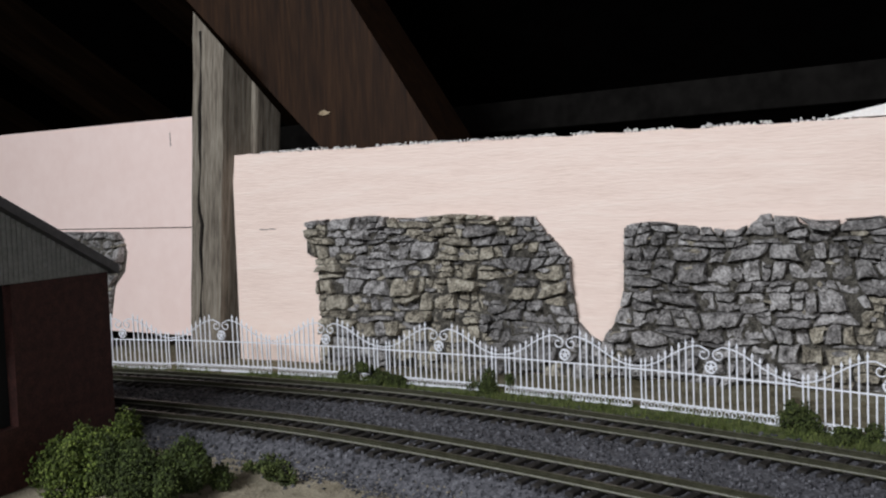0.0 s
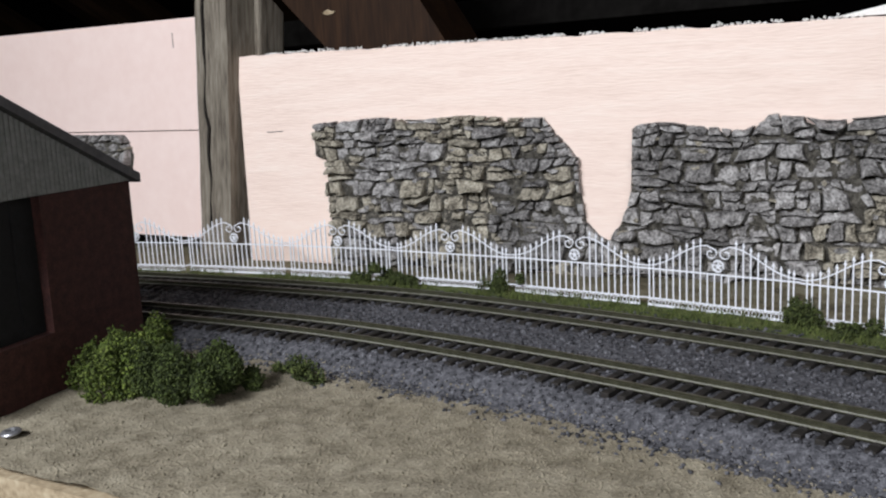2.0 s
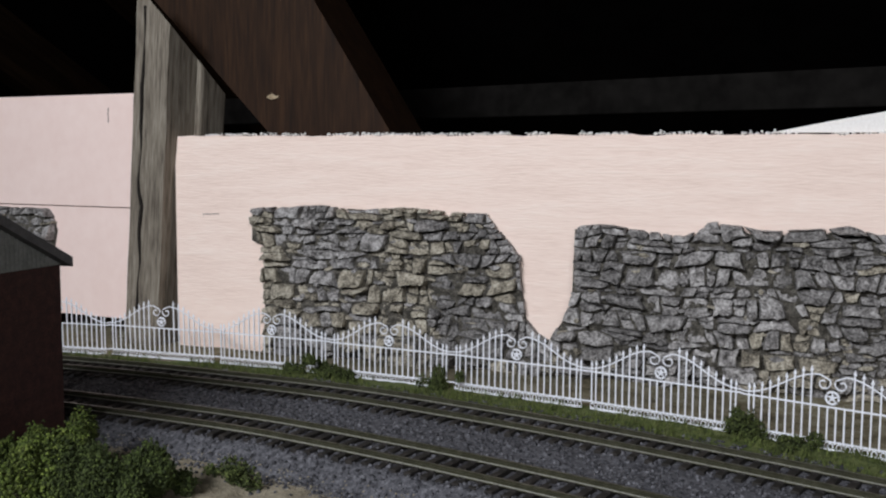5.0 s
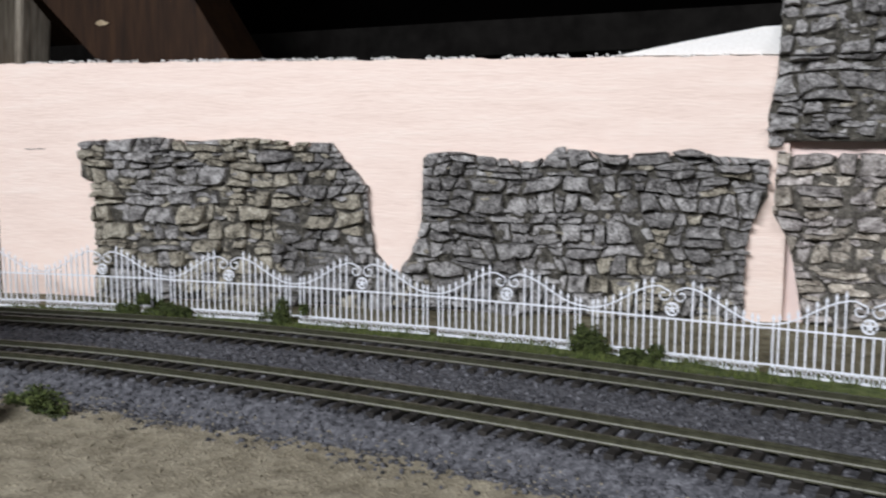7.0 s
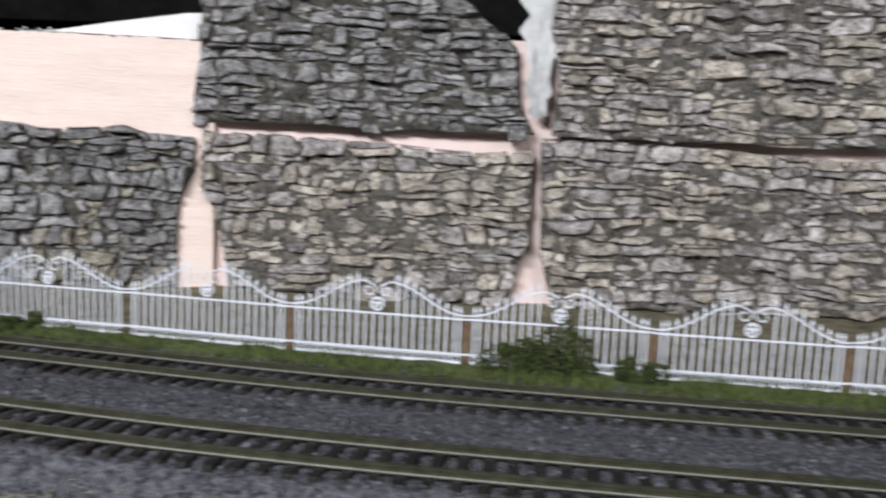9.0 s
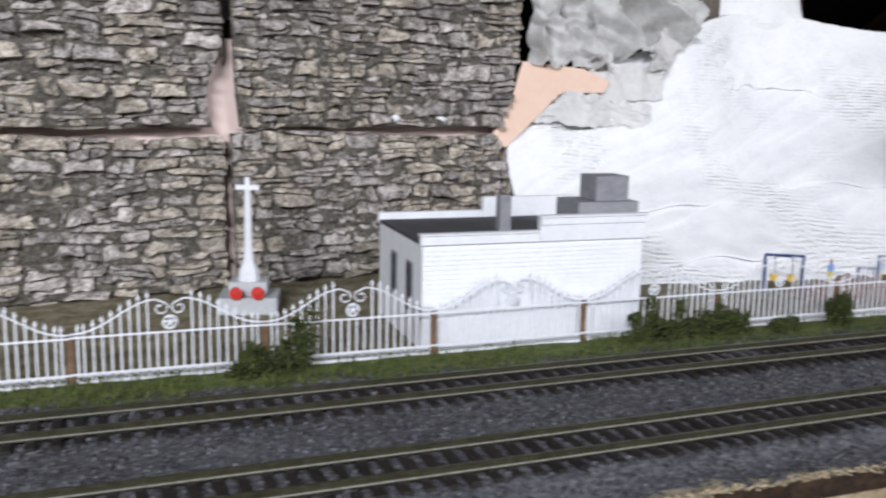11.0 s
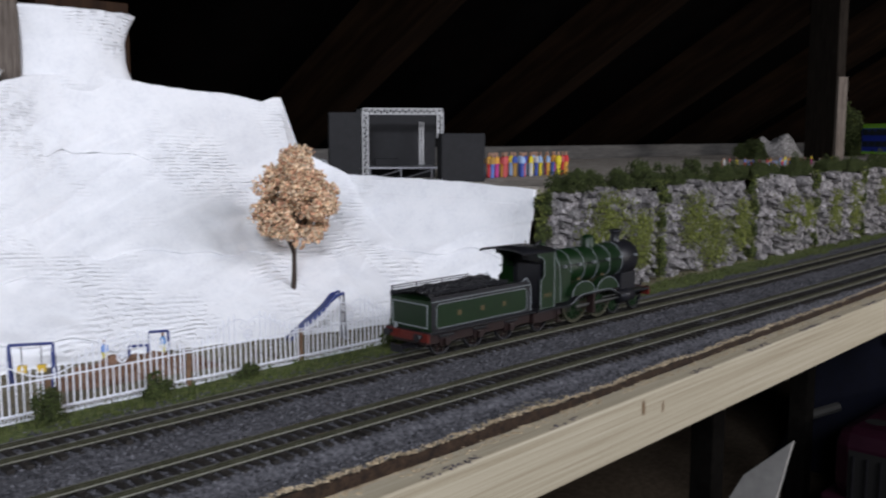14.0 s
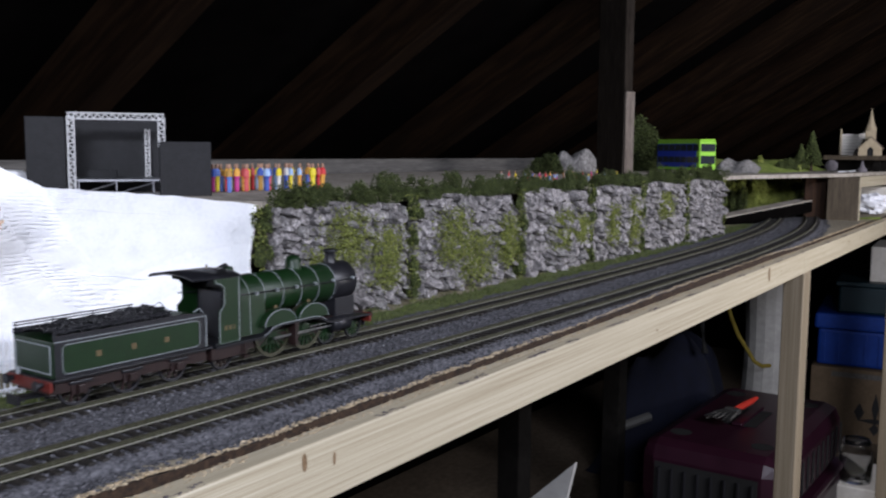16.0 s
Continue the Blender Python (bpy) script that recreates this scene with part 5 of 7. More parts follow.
def make_hut():
    hut = new("white_hut")
    hut.matrix_world = pose(0.4262, 0.1340, 0, 0, 0, -1.6)
    w, d, step, h1, h2 = 0.1020, 0.0680, 0.0520, 0.0397, 0.0461
    part("wall", boxed(0.0022, w - 0.0022, 0, 0.002, GROUND, h1 - 0.004), M_hut, hut)
    part("wall", boxed(0, 0.002, 0.0002, d - 0.0022, GROUND, h1 - 0.0035), M_hut, hut)
    part("wall", boxed(w - 0.002, w, 0.0002, d - 0.0022, GROUND, h2 - 0.0035), M_hut, hut)
    part("wall", boxed(0, w, d - 0.002, d, GROUND, h1 - 0.0035), M_hut, hut)
    n = 21
    for k in range(n):
        z0 = GROUND + 0.002 + k * (h1 - GROUND - 0.0072) / n
        bm = prism(bmesh.new(), [(0.0004, 0), (w - 0.0004, 0), (w - 0.0004, 0.0019), (0.0004, 0.0019)], 0.0006)
        bmesh.ops.translate(bm, verts=bm.verts, vec=(0, -0.0005, z0))
        for v in bm.verts:
            if v.co.y < 0 and v.co.z > z0 + 0.001:
                v.co.y = -0.0001
        part("weatherboard", bm, M_hut, hut)
    part("roof", boxed(-0.0004, w + 0.0004, 0.0022, d - 0.0022, h1 - 0.0045, h1 - 0.0030), M_hutroof, hut, "flat grey felt roof")
    part("fascia", boxed(-0.0008, step - 0.0002, -0.0013, 0.0018, h1 - 0.0044, h1 - 0.0008), M_hut, hut)
    part("coping", boxed(-0.0012, step - 0.0002, -0.0020, 0.0022, h1 - 0.0005, h1 + 0.0002), M_hut, hut, "thin white coping strip")
    part("fascia", boxed(step, w + 0.0008, -0.0013, 0.0018, h1 - 0.0044, h2 - 0.0040), M_hut, hut)
    part("fascia", boxed(step, w + 0.0008, -0.0019, 0.0018, h2 - 0.0037, h2 - 0.0009), M_hut, hut, "taller stepped white fascia")
    part("coping", boxed(step - 0.0004, w + 0.0012, -0.0025, 0.0022, h2 - 0.0006, h2 + 0.0002), M_hut, hut, "thin white coping strip")
    part("parapet", boxed(-0.0008, step - 0.0002, d - 0.0018, d + 0.0012, h1 - 0.0034, h1 + 0.0002), M_hut, hut)
    part("parapet", boxed(step, w + 0.0005, d - 0.0018, d + 0.0012, h1 - 0.0034, h2 + 0.0003), M_hut, hut, "taller white rear parapet")
    part("chimney", boxed(0.0420, 0.0472, 0.020, 0.025, h1 - 0.0028, 0.0527), M_hutbox, hut, "square grey chimney")
    part("roof_box", boxed(0.072, w - 0.0005, 0.0040, 0.026, h1 - 0.0028, 0.0508), M_hutbox, hut, "grey rooftop box")
    part("roof_box", boxed(0.0815, 0.0975, 0.0065, 0.022, 0.0510, 0.0618), M_hutbox, hut, "smaller grey rooftop box")
    for y in (0.012, 0.036):
        win = part("window", boxed(-0.0006, -0.0002, y, y + 0.009, 0.004, 0.026), M_hutbox, hut)
        part("pane", boxed(-0.0010, -0.0007, y + 0.001, y + 0.008, 0.005, 0.025), M_hutroof, win, "grey window pane")
    return tagged(hut, "white weatherboarded hut with a grey flat roof", "hut")


make_hut()
M_red = mat("poppy_red", [(0.45, 0.02, 0.015), (0.60, 0.035, 0.02)], 300, 0.6, bump=0.1)
mem = new("war_memorial_cross")
mem.matrix_world = pose(0.3690, 0.2230, 0, 0, 0, -14)
part("step", boxed(-0.014, 0.014, -0.010, 0.014, GROUND, -0.001, 0.0004), M_stonegrey, mem)
part("step", boxed(-0.009, 0.009, -0.006, 0.009, -0.001, 0.006, 0.0004), M_stonegrey, mem)
bm = bmesh.new()
lathe(bm, [(0.0055, 0.006), (0.005, 0.010), (0.0028, 0.015), (0.0021, 0.022), (0.0015, 0.050)], "z", sides=8)
part("shaft", bm, M_white, mem, "white tapering shaft")
bm = bmesh.new()
box(bm, -0.0055, 0.0055, -0.001, 0.001, 0.0495, 0.0518)
box(bm, -0.0011, 0.0011, -0.001, 0.001, 0.0518, 0.0555)
part("cross", bm, M_white, mem, "white cross head")
for x in (-0.0065, 0.0035):
    bm = bmesh.new()
    lathe(bm, [(0.0004, -0.0125), (0.0030, -0.0122), (0.0032, -0.0112), (0.0004, -0.0108)], "y", (x + 0.0015, 0, 0.0018), 12)
    part("wreath", bm, M_red, mem, "red poppy wreath")
tagged(mem, "white war memorial cross on stone steps with red wreaths", "memorial")

# ---------------------------------------------------------------- playground behind the fence
M_blue = mat("playground_blue", [(0.02, 0.035, 0.14), (0.03, 0.05, 0.20)], 300, 0.45, bump=0)
M_yellow = mat("yellow_plastic", [(0.60, 0.38, 0.03), (0.70, 0.47, 0.05)], 300, 0.5, bump=0)
M_steel = mat("dull_steel", [(0.22, 0.22, 0.24), (0.32, 0.32, 0.34)], 300, 0.4, metal=0.6, bump=0)


def swing(x, y, a, label, material, seat):
    ob = new("swing_frame")
    ob.matrix_world = pose(x, y, GROUND + 0.001, 0, 0, a)
    w, h = 0.020, 0.021
    part("top_bar", tube(bmesh.new(), [(-w / 2, 0, h), (w / 2, 0, h)], 0.0008, 6), material, ob)
    for s in (-1, 1):
        for q in (-1, 1):
            part("leg", tube(bmesh.new(), [(s * w / 2, 0, h), (s * w / 2, q * 0.006, 0)], 0.0008, 6), material, ob)
    for k in (-0.5, 0.5):
        st = part("seat", boxed(k * 0.009 - 0.002, k * 0.009 + 0.002, -0.0015, 0.0015, 0.007, 0.0105), seat, ob)
        part("chain", tube(bmesh.new(), [(k * 0.009, 0, 0.0105), (k * 0.009, 0, h)], 0.0003, 4), M_steel, st)
    return tagged(ob, label, "swing", "playground equipment")


swing(0.650, 0.180, -30, "blue playground swing with yellow seats", M_blue, M_yellow)
bars = new("climbing_bars")
bars.matrix_world = pose(0.690, 0.182, GROUND + 0.001, 0, 0, -25)
for k, h in enumerate((0.007, 0.012, 0.019)):
    x = 0.0105 * k
    part("bar", tube(bmesh.new(), [(x, 0, h), (x + 0.0095, 0, h)], 0.0008, 6), M_blue, bars)
    for q in (0, 0.0095):
        part("upright", tube(bmesh.new(), [(x + q, 0, 0), (x + q, 0, h)], 0.0008, 6), M_blue, bars)
tagged(bars, "set of blue climbing bars in three heights", "climbing bars", "playground equipment")
slide = new("playground_slide")
slide.matrix_world = pose(0.807, 0.160, GROUND + 0.0005, 0, 0, -18) @ Matrix.Diagonal((1.35, 1.35, 1.35, 1))
bm = bmesh.new()
for s in (-0.0028, 0.0028):
    tube(bm, [(-0.012, s, 0.002), (0.004, s, 0.014), (0.010, s, 0.0205), (0.014, s, 0.0215)], 0.0007, 5)
box(bm, -0.0115, 0.0145, -0.0026, 0.0026, -0.0004, 0.0004, 0, Matrix.Translation((0, 0, 0.0118)) @ Matrix.Rotation(radians(-37), 4, "Y"))
part("chute", bm, M_blue, slide)
for s in (-0.0025, 0.0025):
    part("leg", tube(bmesh.new(), [(0.015, s, 0), (0.014, s, 0.0215)], 0.0006, 5), M_steel, slide)
for k in range(4):
    part("rung", tube(bmesh.new(), [(0.0148, -0.0025, 0.004 + 0.004 * k), (0.0148, 0.0025, 0.004 + 0.004 * k)], 0.0004, 4), M_steel, slide)
tagged(slide, "grey steel playground slide with a ladder", "slide", "playground equipment")


M_redearth = mat("red_earth", [(0.10, 0.05, 0.03), (0.20, 0.11, 0.07), (0.29, 0.18, 0.12)], 150, 0.95, bump=0.6)
k = 30
vs = [(0.655 + 0.085 * i / k, 0.160 + 0.030 * j / k - 0.010 * i / k, GROUND + 0.012 * math.sin(math.pi * i / k) ** 0.6 * math.sin(math.pi * j / k) * (0.7 + 0.5 * noise.noise((i * 0.4, j * 0.3, 5)))) for i in range(k + 1) for j in range(k + 1)]
fs = [(i * (k + 1) + j, (i + 1) * (k + 1) + j, (i + 1) * (k + 1) + j + 1, i * (k + 1) + j + 1) for i in range(k) for j in range(k)]
tagged(new("earth_mound", mesh_of("earth_mound", vs, fs, M_redearth, True)), "low heap of red-brown earth behind the fence", "earth mound")
# ---------------------------------------------------------------- figures: plain shapes
PAINTS = {}


def paint(rgb):
    if rgb not in PAINTS:
        PAINTS[rgb] = mat("figure_paint", [tuple(c * 0.8 for c in rgb), rgb], 600, 0.5, bump=0)
    return PAINTS[rgb]


def figurine(x, y, z, top, low, a, h=0.0225):
    """A plain painted figure, one mesh: a rounded upright shape."""
    bm = bmesh.new()
    s = h / 0.0225
    lathe(bm, [(0.0012 * s, 0), (0.0022 * s, 0.001 * s), (0.0021 * s, 0.010 * s), (0.0030 * s, 0.0125 * s), (0.0029 * s, 0.017 * s), (0.0012 * s, 0.0188 * s), (0.0015 * s, 0.0205 * s), (0.0012 * s, 0.0222 * s), (0.0003 * s, 0.0225 * s)], "z", sides=9)
    for v in bm.verts:
        v.co.y *= 0.7
    me = bpy.data.meshes.new("figurine")
    bm.to_mesh(me)
    bm.free()
    for m in (paint(low), paint(top), paint((0.35, 0.20, 0.13))):
        me.materials.append(m)
    for p in me.polygons:
        p.material_index = 0 if p.center.z < 0.0115 * s else 1 if p.center.z < 0.0188 * s else 2
    ob = new("figurine", me)
    ob.matrix_world = pose(x, y, z, 0, 0, a)
    return tagged(ob, "small painted plastic model figure on the boards", "figurine", "model figures")


DECK = 0.077
COL = [(0.75, 0.60, 0.02), (0.12, 0.20, 0.55), (0.55, 0.03, 0.03), (0.45, 0.25, 0.05), (0.35, 0.50, 0.75), (0.60, 0.10, 0.10), (0.70, 0.35, 0.05), (0.05, 0.10, 0.40), (0.60, 0.58, 0.55), (0.50, 0.05, 0.25)]
r = random.Random(12)
for k in range(38):
    t = k / 37
    figurine(1.072 + 0.128 * t + r.uniform(-0.003, 0.003), 0.272 + r.uniform(-0.012, 0.016), DECK, r.choice(COL), r.choice(COL), r.uniform(0, 360))
figurine(0.692, 0.190, GROUND + 0.001, (0.20, 0.35, 0.75), (0.7, 0.6, 0.1), 0, 0.015)
figurine(0.722, 0.183, GROUND + 0.001, (0.15, 0.35, 0.70), (0.65, 0.6, 0.2), 40, 0.016)
figurine(0.545, 0.190, GROUND + 0.001, (0.80, 0.75, 0.04), (0.10, 0.25, 0.08), 20, 0.021)
figurine(0.532, 0.193, GROUND + 0.001, (0.45, 0.03, 0.05), (0.05, 0.03, 0.05), 70, 0.020)

M_pale = mat("pale_box", [(0.50, 0.47, 0.42), (0.60, 0.57, 0.52)], 20, 0.7, bump=0.1)
# ---------------------------------------------------------------- upper deck, rock face, stage
M_deck = mat("deck_boards", [(0.20, 0.175, 0.145), (0.32, 0.285, 0.24), (0.42, 0.38, 0.33)], 60, 0.85, bump=0.3)
M_plank = mat("grey_plank", [(0.042, 0.0392, 0.0364), (0.0805, 0.0756, 0.07), (0.112, 0.1064, 0.098)], 40, 0.85, bump=0.4, stretch=(0.3, 4, 4))
bm = bmesh.new()
outline = [(0.95, 0.300), (1.015, 0.153), (1.95, 0.152), (2.05, 0.145), (2.345, 0.052), (2.9, 0.012), (2.9, 0.62), (0.95, 0.62)]
a = [bm.verts.new((x, y, DECK)) for x, y in outline]
b = [bm.verts.new((x, y, DECK - 0.006)) for x, y in outline]
bm.faces.new(a)
bm.faces.new(b[::-1])
for i in range(len(a)):
    n = (i + 1) % len(a)
    bm.faces.new((a[i], b[i], b[n], a[n]))
tagged(part("upper_deck", bm, M_deck), "brown fibreboard upper deck above the rock face", "deck", kind="structure")
tagged(part("back_plank", boxed(0.9, 2.6, 0.60, 0.618, DECK, 0.0985, 0.001), M_plank), "long grey weathered plank behind the deck", "plank")
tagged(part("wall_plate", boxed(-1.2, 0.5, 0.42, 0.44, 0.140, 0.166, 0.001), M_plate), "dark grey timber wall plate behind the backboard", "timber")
ob = part("roof_brace", prism(bmesh.new(), [(-0.300, 0.479), (0.0387, 0.1282), (0.056, 0.110), (0.131, 0.110), (0.1153, 0.1351), (0.0717, 0.2046), (-0.100, 0.478)], 0.06), M_brace)
ob.matrix_world = M_A @ pose(0, 0.025, 0)
part("chip", prism(bmesh.new(), [(0.0472, 0.1389), (0.0500, 0.1377), (0.0541, 0.1384), (0.0556, 0.1398), (0.0527, 0.1401), (0.0510, 0.1411), (0.0487, 0.1403)], 0.002, pose(0, -0.0010, 0)), M_board, ob, "pale splintered chip")
tagged(ob, "thick dark brown roof timber with a pale chip", "timber")
for k, (x0, x1, y) in enumerate([(1.014, 1.163, 0.150), (1.170, 1.333, 0.150), (1.340, 1.484, 0.146), (1.491, 1.624, 0.146), (1.631, 1.774, 0.146), (1.781, 1.930, 0.144)]):
    casting("pale grey rock casting streaked with green moss", upright((x0, y), 0), x1 - x0, DECK - GROUND - 0.004, 60 + k, left=pieces((0, 0.004), (0.5, 0), (1, 0.004)), right=pieces((0, -0.003), (0.5, 0), (1, -0.004)), top=pieces((0, -0.002), (0.3, 0.002), (0.6, -0.001), (1, -0.004)), course=0.0084, depth=0.0088, base=GROUND + 0.001, aspect=1.25, name="rock_face_casting", stone=M_rock, small=0.5, spalls=20, lift=0.0008, rough=0.03)
for k in range(34):
    x = 1.03 + 0.027 * k
    bush((x, 0.146 + 0.004 * (k % 3), DECK - 0.005), (0.017, 0.010, 0.014 + 0.005 * (k % 4 == 0)), 1300, 200 + k, "dark green foam hedge along the rock top", 0.00065, 16)
M_moss = mat("moss_flock", [(0.0625, 0.0756, 0.0154), (0.1438, 0.1647, 0.0352), (0.25, 0.27, 0.0715)], 300, 0.95, bump=0.5, island=0.35)
r = random.Random(91)
pts = []
for x0, w, z0, z1 in [(1.055, 0.016, 0.0, 0.04), (1.085, 0.03, 0.03, 0.066), (1.13, 0.025, 0.01, 0.05), (1.22, 0.03, 0.02, 0.06), (1.255, 0.035, 0.0, 0.04), (1.31, 0.02, 0.01, 0.05), (1.42, 0.035, 0.015, 0.05), (1.46, 0.02, 0.02, 0.04), (1.54, 0.02, 0.01, 0.05), (1.60, 0.02, 0.0, 0.06), (1.70, 0.03, 0.03, 0.06)]:
    for _ in range(1500):
        pts.append((r.gauss(x0, w * 0.42), 0.1362 + r.uniform(-0.0022, 0.003), r.uniform(z0, z1) + r.gauss(0, 0.004)))
for x0 in (1.0, 1.1665, 1.3365, 1.4875, 1.6275, 1.7775, 1.93):
    for _ in range(300):
        pts.append((r.gauss(x0, 0.003), 0.139 + r.uniform(-0.003, 0.004), r.uniform(GROUND, DECK)))
tagged(new("moss", crumbs("moss", pts, [r.uniform(0.0004, 0.0010) for _ in pts], M_moss, 1.0, 9, 0.5)), "bright green moss flock on the rock face", "moss", kind="stuff")

for k, x0 in enumerate((1.004, 1.1665, 1.3365, 1.4875, 1.6275, 1.7775, 1.93)):
    for q in range(4):
        bush((x0 + 0.0015 * (q % 2), 0.1405, GROUND + 0.004 + 0.021 * q), (0.0062, 0.0055, 0.014), 420, 260 + 5 * k + q, "dark green growth in the joint between two rocks", 0.0008, 8)
M_truss = mat("truss_grey", [(0.50, 0.50, 0.50), (0.62, 0.62, 0.62)], 300, 0.4, bump=0)
M_cloth = mat("black_cloth", [(0.005, 0.005, 0.006), (0.011, 0.011, 0.013)], 200, 0.7, bump=0.1)


def truss(bm, p, q, w=0.0042):
    p, q = Vector(p), Vector(q)
    d = (q - p).normalized()
    n = d.cross(Vector((0, 1, 0))).normalized() * w / 2
    y = Vector((0, w / 2, 0))
    for o in (n + y, n - y, -n + y, -n - y):
        tube(bm, [p + o, q + o], 0.00055, 5)
    k = max(2, int((q - p).length / 0.0048))
    for o in (y, -y):
        for i in range(k):
            a, b = p.lerp(q, i / k), p.lerp(q, (i + 0.5) / k)
            c = p.lerp(q, (i + 1) / k)
            tube(bm, [a + n + o, b - n + o], 0.0004, 4)
            tube(bm, [b - n + o, c + n + o], 0.0004, 4)
    return bm


stage = new("concert_stage")
stage.matrix_world = pose(0.976, 0.306, DECK, 0, 0, -37)
SW, SH = 0.0625, 0.0575
part("truss", truss(bmesh.new(), (0, 0, 0), (0, 0, SH)), M_truss, stage, "grey lattice upright")
part("truss", truss(bmesh.new(), (SW, 0, SH * 0.62), (SW, 0, SH)), M_truss, stage, "grey lattice upright")
part("truss", truss(bmesh.new(), (-0.002, 0, SH), (SW + 0.002, 0, SH)), M_truss, stage, "grey lattice cross beam")
part("truss", truss(bmesh.new(), (SW - 0.010, 0.045, 0.012), (SW - 0.010, 0.045, SH - 0.008), 0.003), M_truss, stage, "rear grey lattice upright")
part("platform", boxed(0.001, SW - 0.001, 0.003, 0.050, 0.0100, 0.0115), M_steel, stage)
for x in (0.004, 0.030, 0.056):
    part("platform_leg", tube(bmesh.new(), [(x, 0.004, 0), (x, 0.004, 0.010)], 0.0006, 5), M_steel, stage)
for x in (0.004, 0.030):
    part("platform_brace", tube(bmesh.new(), [(x, 0.004, 0.001), (x + 0.026, 0.004, 0.009)], 0.0005, 5), M_steel, stage)
part("platform_rail", tube(bmesh.new(), [(0.002, 0.003, 0.0012), (SW, 0.003, 0.0012)], 0.0005, 5), M_steel, stage)
part("backcloth", boxed(-0.004, SW + 0.004, 0.055, 0.0565, 0, SH + 0.003), M_cloth, stage, "black stage backcloth")
part("side_block", boxed(0.010, 0.030, 0.020, 0.032, 0.0117, 0.018), M_cloth, stage, "small dark keyboard stand")
tagged(stage, "model concert stage of grey lattice truss", "stage")
for x0, x1, y0, y1, h, lab in ((-0.030, -0.004, -0.004, 0.024, 0.0565, "tall matt black loudspeaker tower beside the stage"), (SW - 0.002, SW + 0.034, -0.022, 0.006, 0.0395, "squat matt black loudspeaker box beside the stage")):
    ob = part("speaker_tower", boxed(x0, x1, y0, y1, 0, h, 0.0005), M_cloth)
    ob.matrix_world = stage.matrix_world
    tagged(ob, lab, "loudspeaker", "stage loudspeakers")
ob = part("white_scrap", boxed(-0.012, 0.012, -0.008, 0.008, 0, 0.018, 0.004), M_plaster)
ob.matrix_world = pose(0.945, 0.335, DECK, 0, 0, 20)
tagged(ob, "rounded white plaster offcut on the deck", "plaster lump")

# ---------------------------------------------------------------- locomotive and tender
M_green = mat("loco_green", [(0.0026, 0.0145, 0.0026), (0.004, 0.020, 0.004)], 120, 0.42, bump=0.03, spec=0.4)
M_lblack = mat("loco_black", [(0.007, 0.007, 0.009), (0.013, 0.013, 0.016)], 200, 0.4, bump=0.05)
M_frame = mat("frame_brown", [(0.011, 0.005, 0.0045), (0.019, 0.008, 0.007)], 200, 0.5, bump=0.05)
M_line = mat("lining_white", [(0.20, 0.22, 0.23), (0.26, 0.28, 0.29)], 400, 0.5, bump=0)
M_gold = mat("gold_lettering", [(0.078, 0.054, 0.024), (0.108, 0.078, 0.036)], 400, 0.45, bump=0)
M_coal = mat("coal", [(0.006, 0.006, 0.007), (0.02, 0.02, 0.022)], 600, 0.35, bump=0.5)
M_beamred = mat("buffer_red", [(0.075, 0.009, 0.006), (0.11, 0.013, 0.008)], 300, 0.45, bump=0)
M_motionsteel = mat("bright_steel", [(0.20, 0.20, 0.20), (0.28, 0.28, 0.27)], 300, 0.3, metal=0.8, bump=0)

loco = new("steam_locomotive")
loco.matrix_world = pose(0.792, 0.0683, 0)
tagged(loco, "dark green model steam locomotive with black smokebox and white lining", "locomotive")
tender = new("locomotive_tender")
tender.matrix_world = pose(0.792, 0.0683, 0)
tagged(tender, "dark green model tender heaped with coal behind the locomotive", "tender")


def wheel(parent, x, y, r, spokes, colour, face):
    """A spoked wheel on one side; face is -1 or 1."""
    w = new("wheel")
    w.parent = parent
    w.matrix_basis = pose(x, y, r)
    ring = bmesh.new()
    prof = [(r * 0.86, -0.0009), (r, -0.0010), (r, 0.0008), (r * 0.86, 0.0009)]
    vs = [[ring.verts.new((q * math.cos(t), h, q * math.sin(t))) for q, h in prof] for t in np.linspace(0, 2 * math.pi, 29)[:-1]]
    for a, b in zip(vs, vs[1:] + vs[:1]):
        for k in range(4):
            ring.faces.new((a[k], a[(k + 1) % 4], b[(k + 1) % 4], b[k]))
    part("tyre", ring, M_rail if r > 0.012 else M_lblack, w)
    bm = bmesh.new()
    lathe(bm, [(r * 0.22, -0.0008), (r * 0.22, 0.0010)], "y", sides=14)
    for t in np.linspace(0, 2 * math.pi, spokes + 1)[:-1]:
        box(bm, 0, r * 0.87, -0.0005, 0.0005, -0.00045, 0.00045, 0, Matrix.Rotation(t, 4, "Y"))
    part("spokes", bm, colour, w)
    return w


def lined_panel(parent, x0, x1, z0, z1, y, face, t=0.00019, r=0.0016):
    """A white line round a panel, its corners notched."""
    pts = [(x0 + r, z0), (x1 - r, z0), (x1, z0 + r), (x1, z1 - r), (x1 - r, z1), (x0 + r, z1), (x0, z1 - r), (x0, z0 + r), (x0 + r, z0)]
    part("lining", tube(bmesh.new(), [(x, y + face * 0.0001, z) for x, z in pts], t, 4, False), M_line, parent)


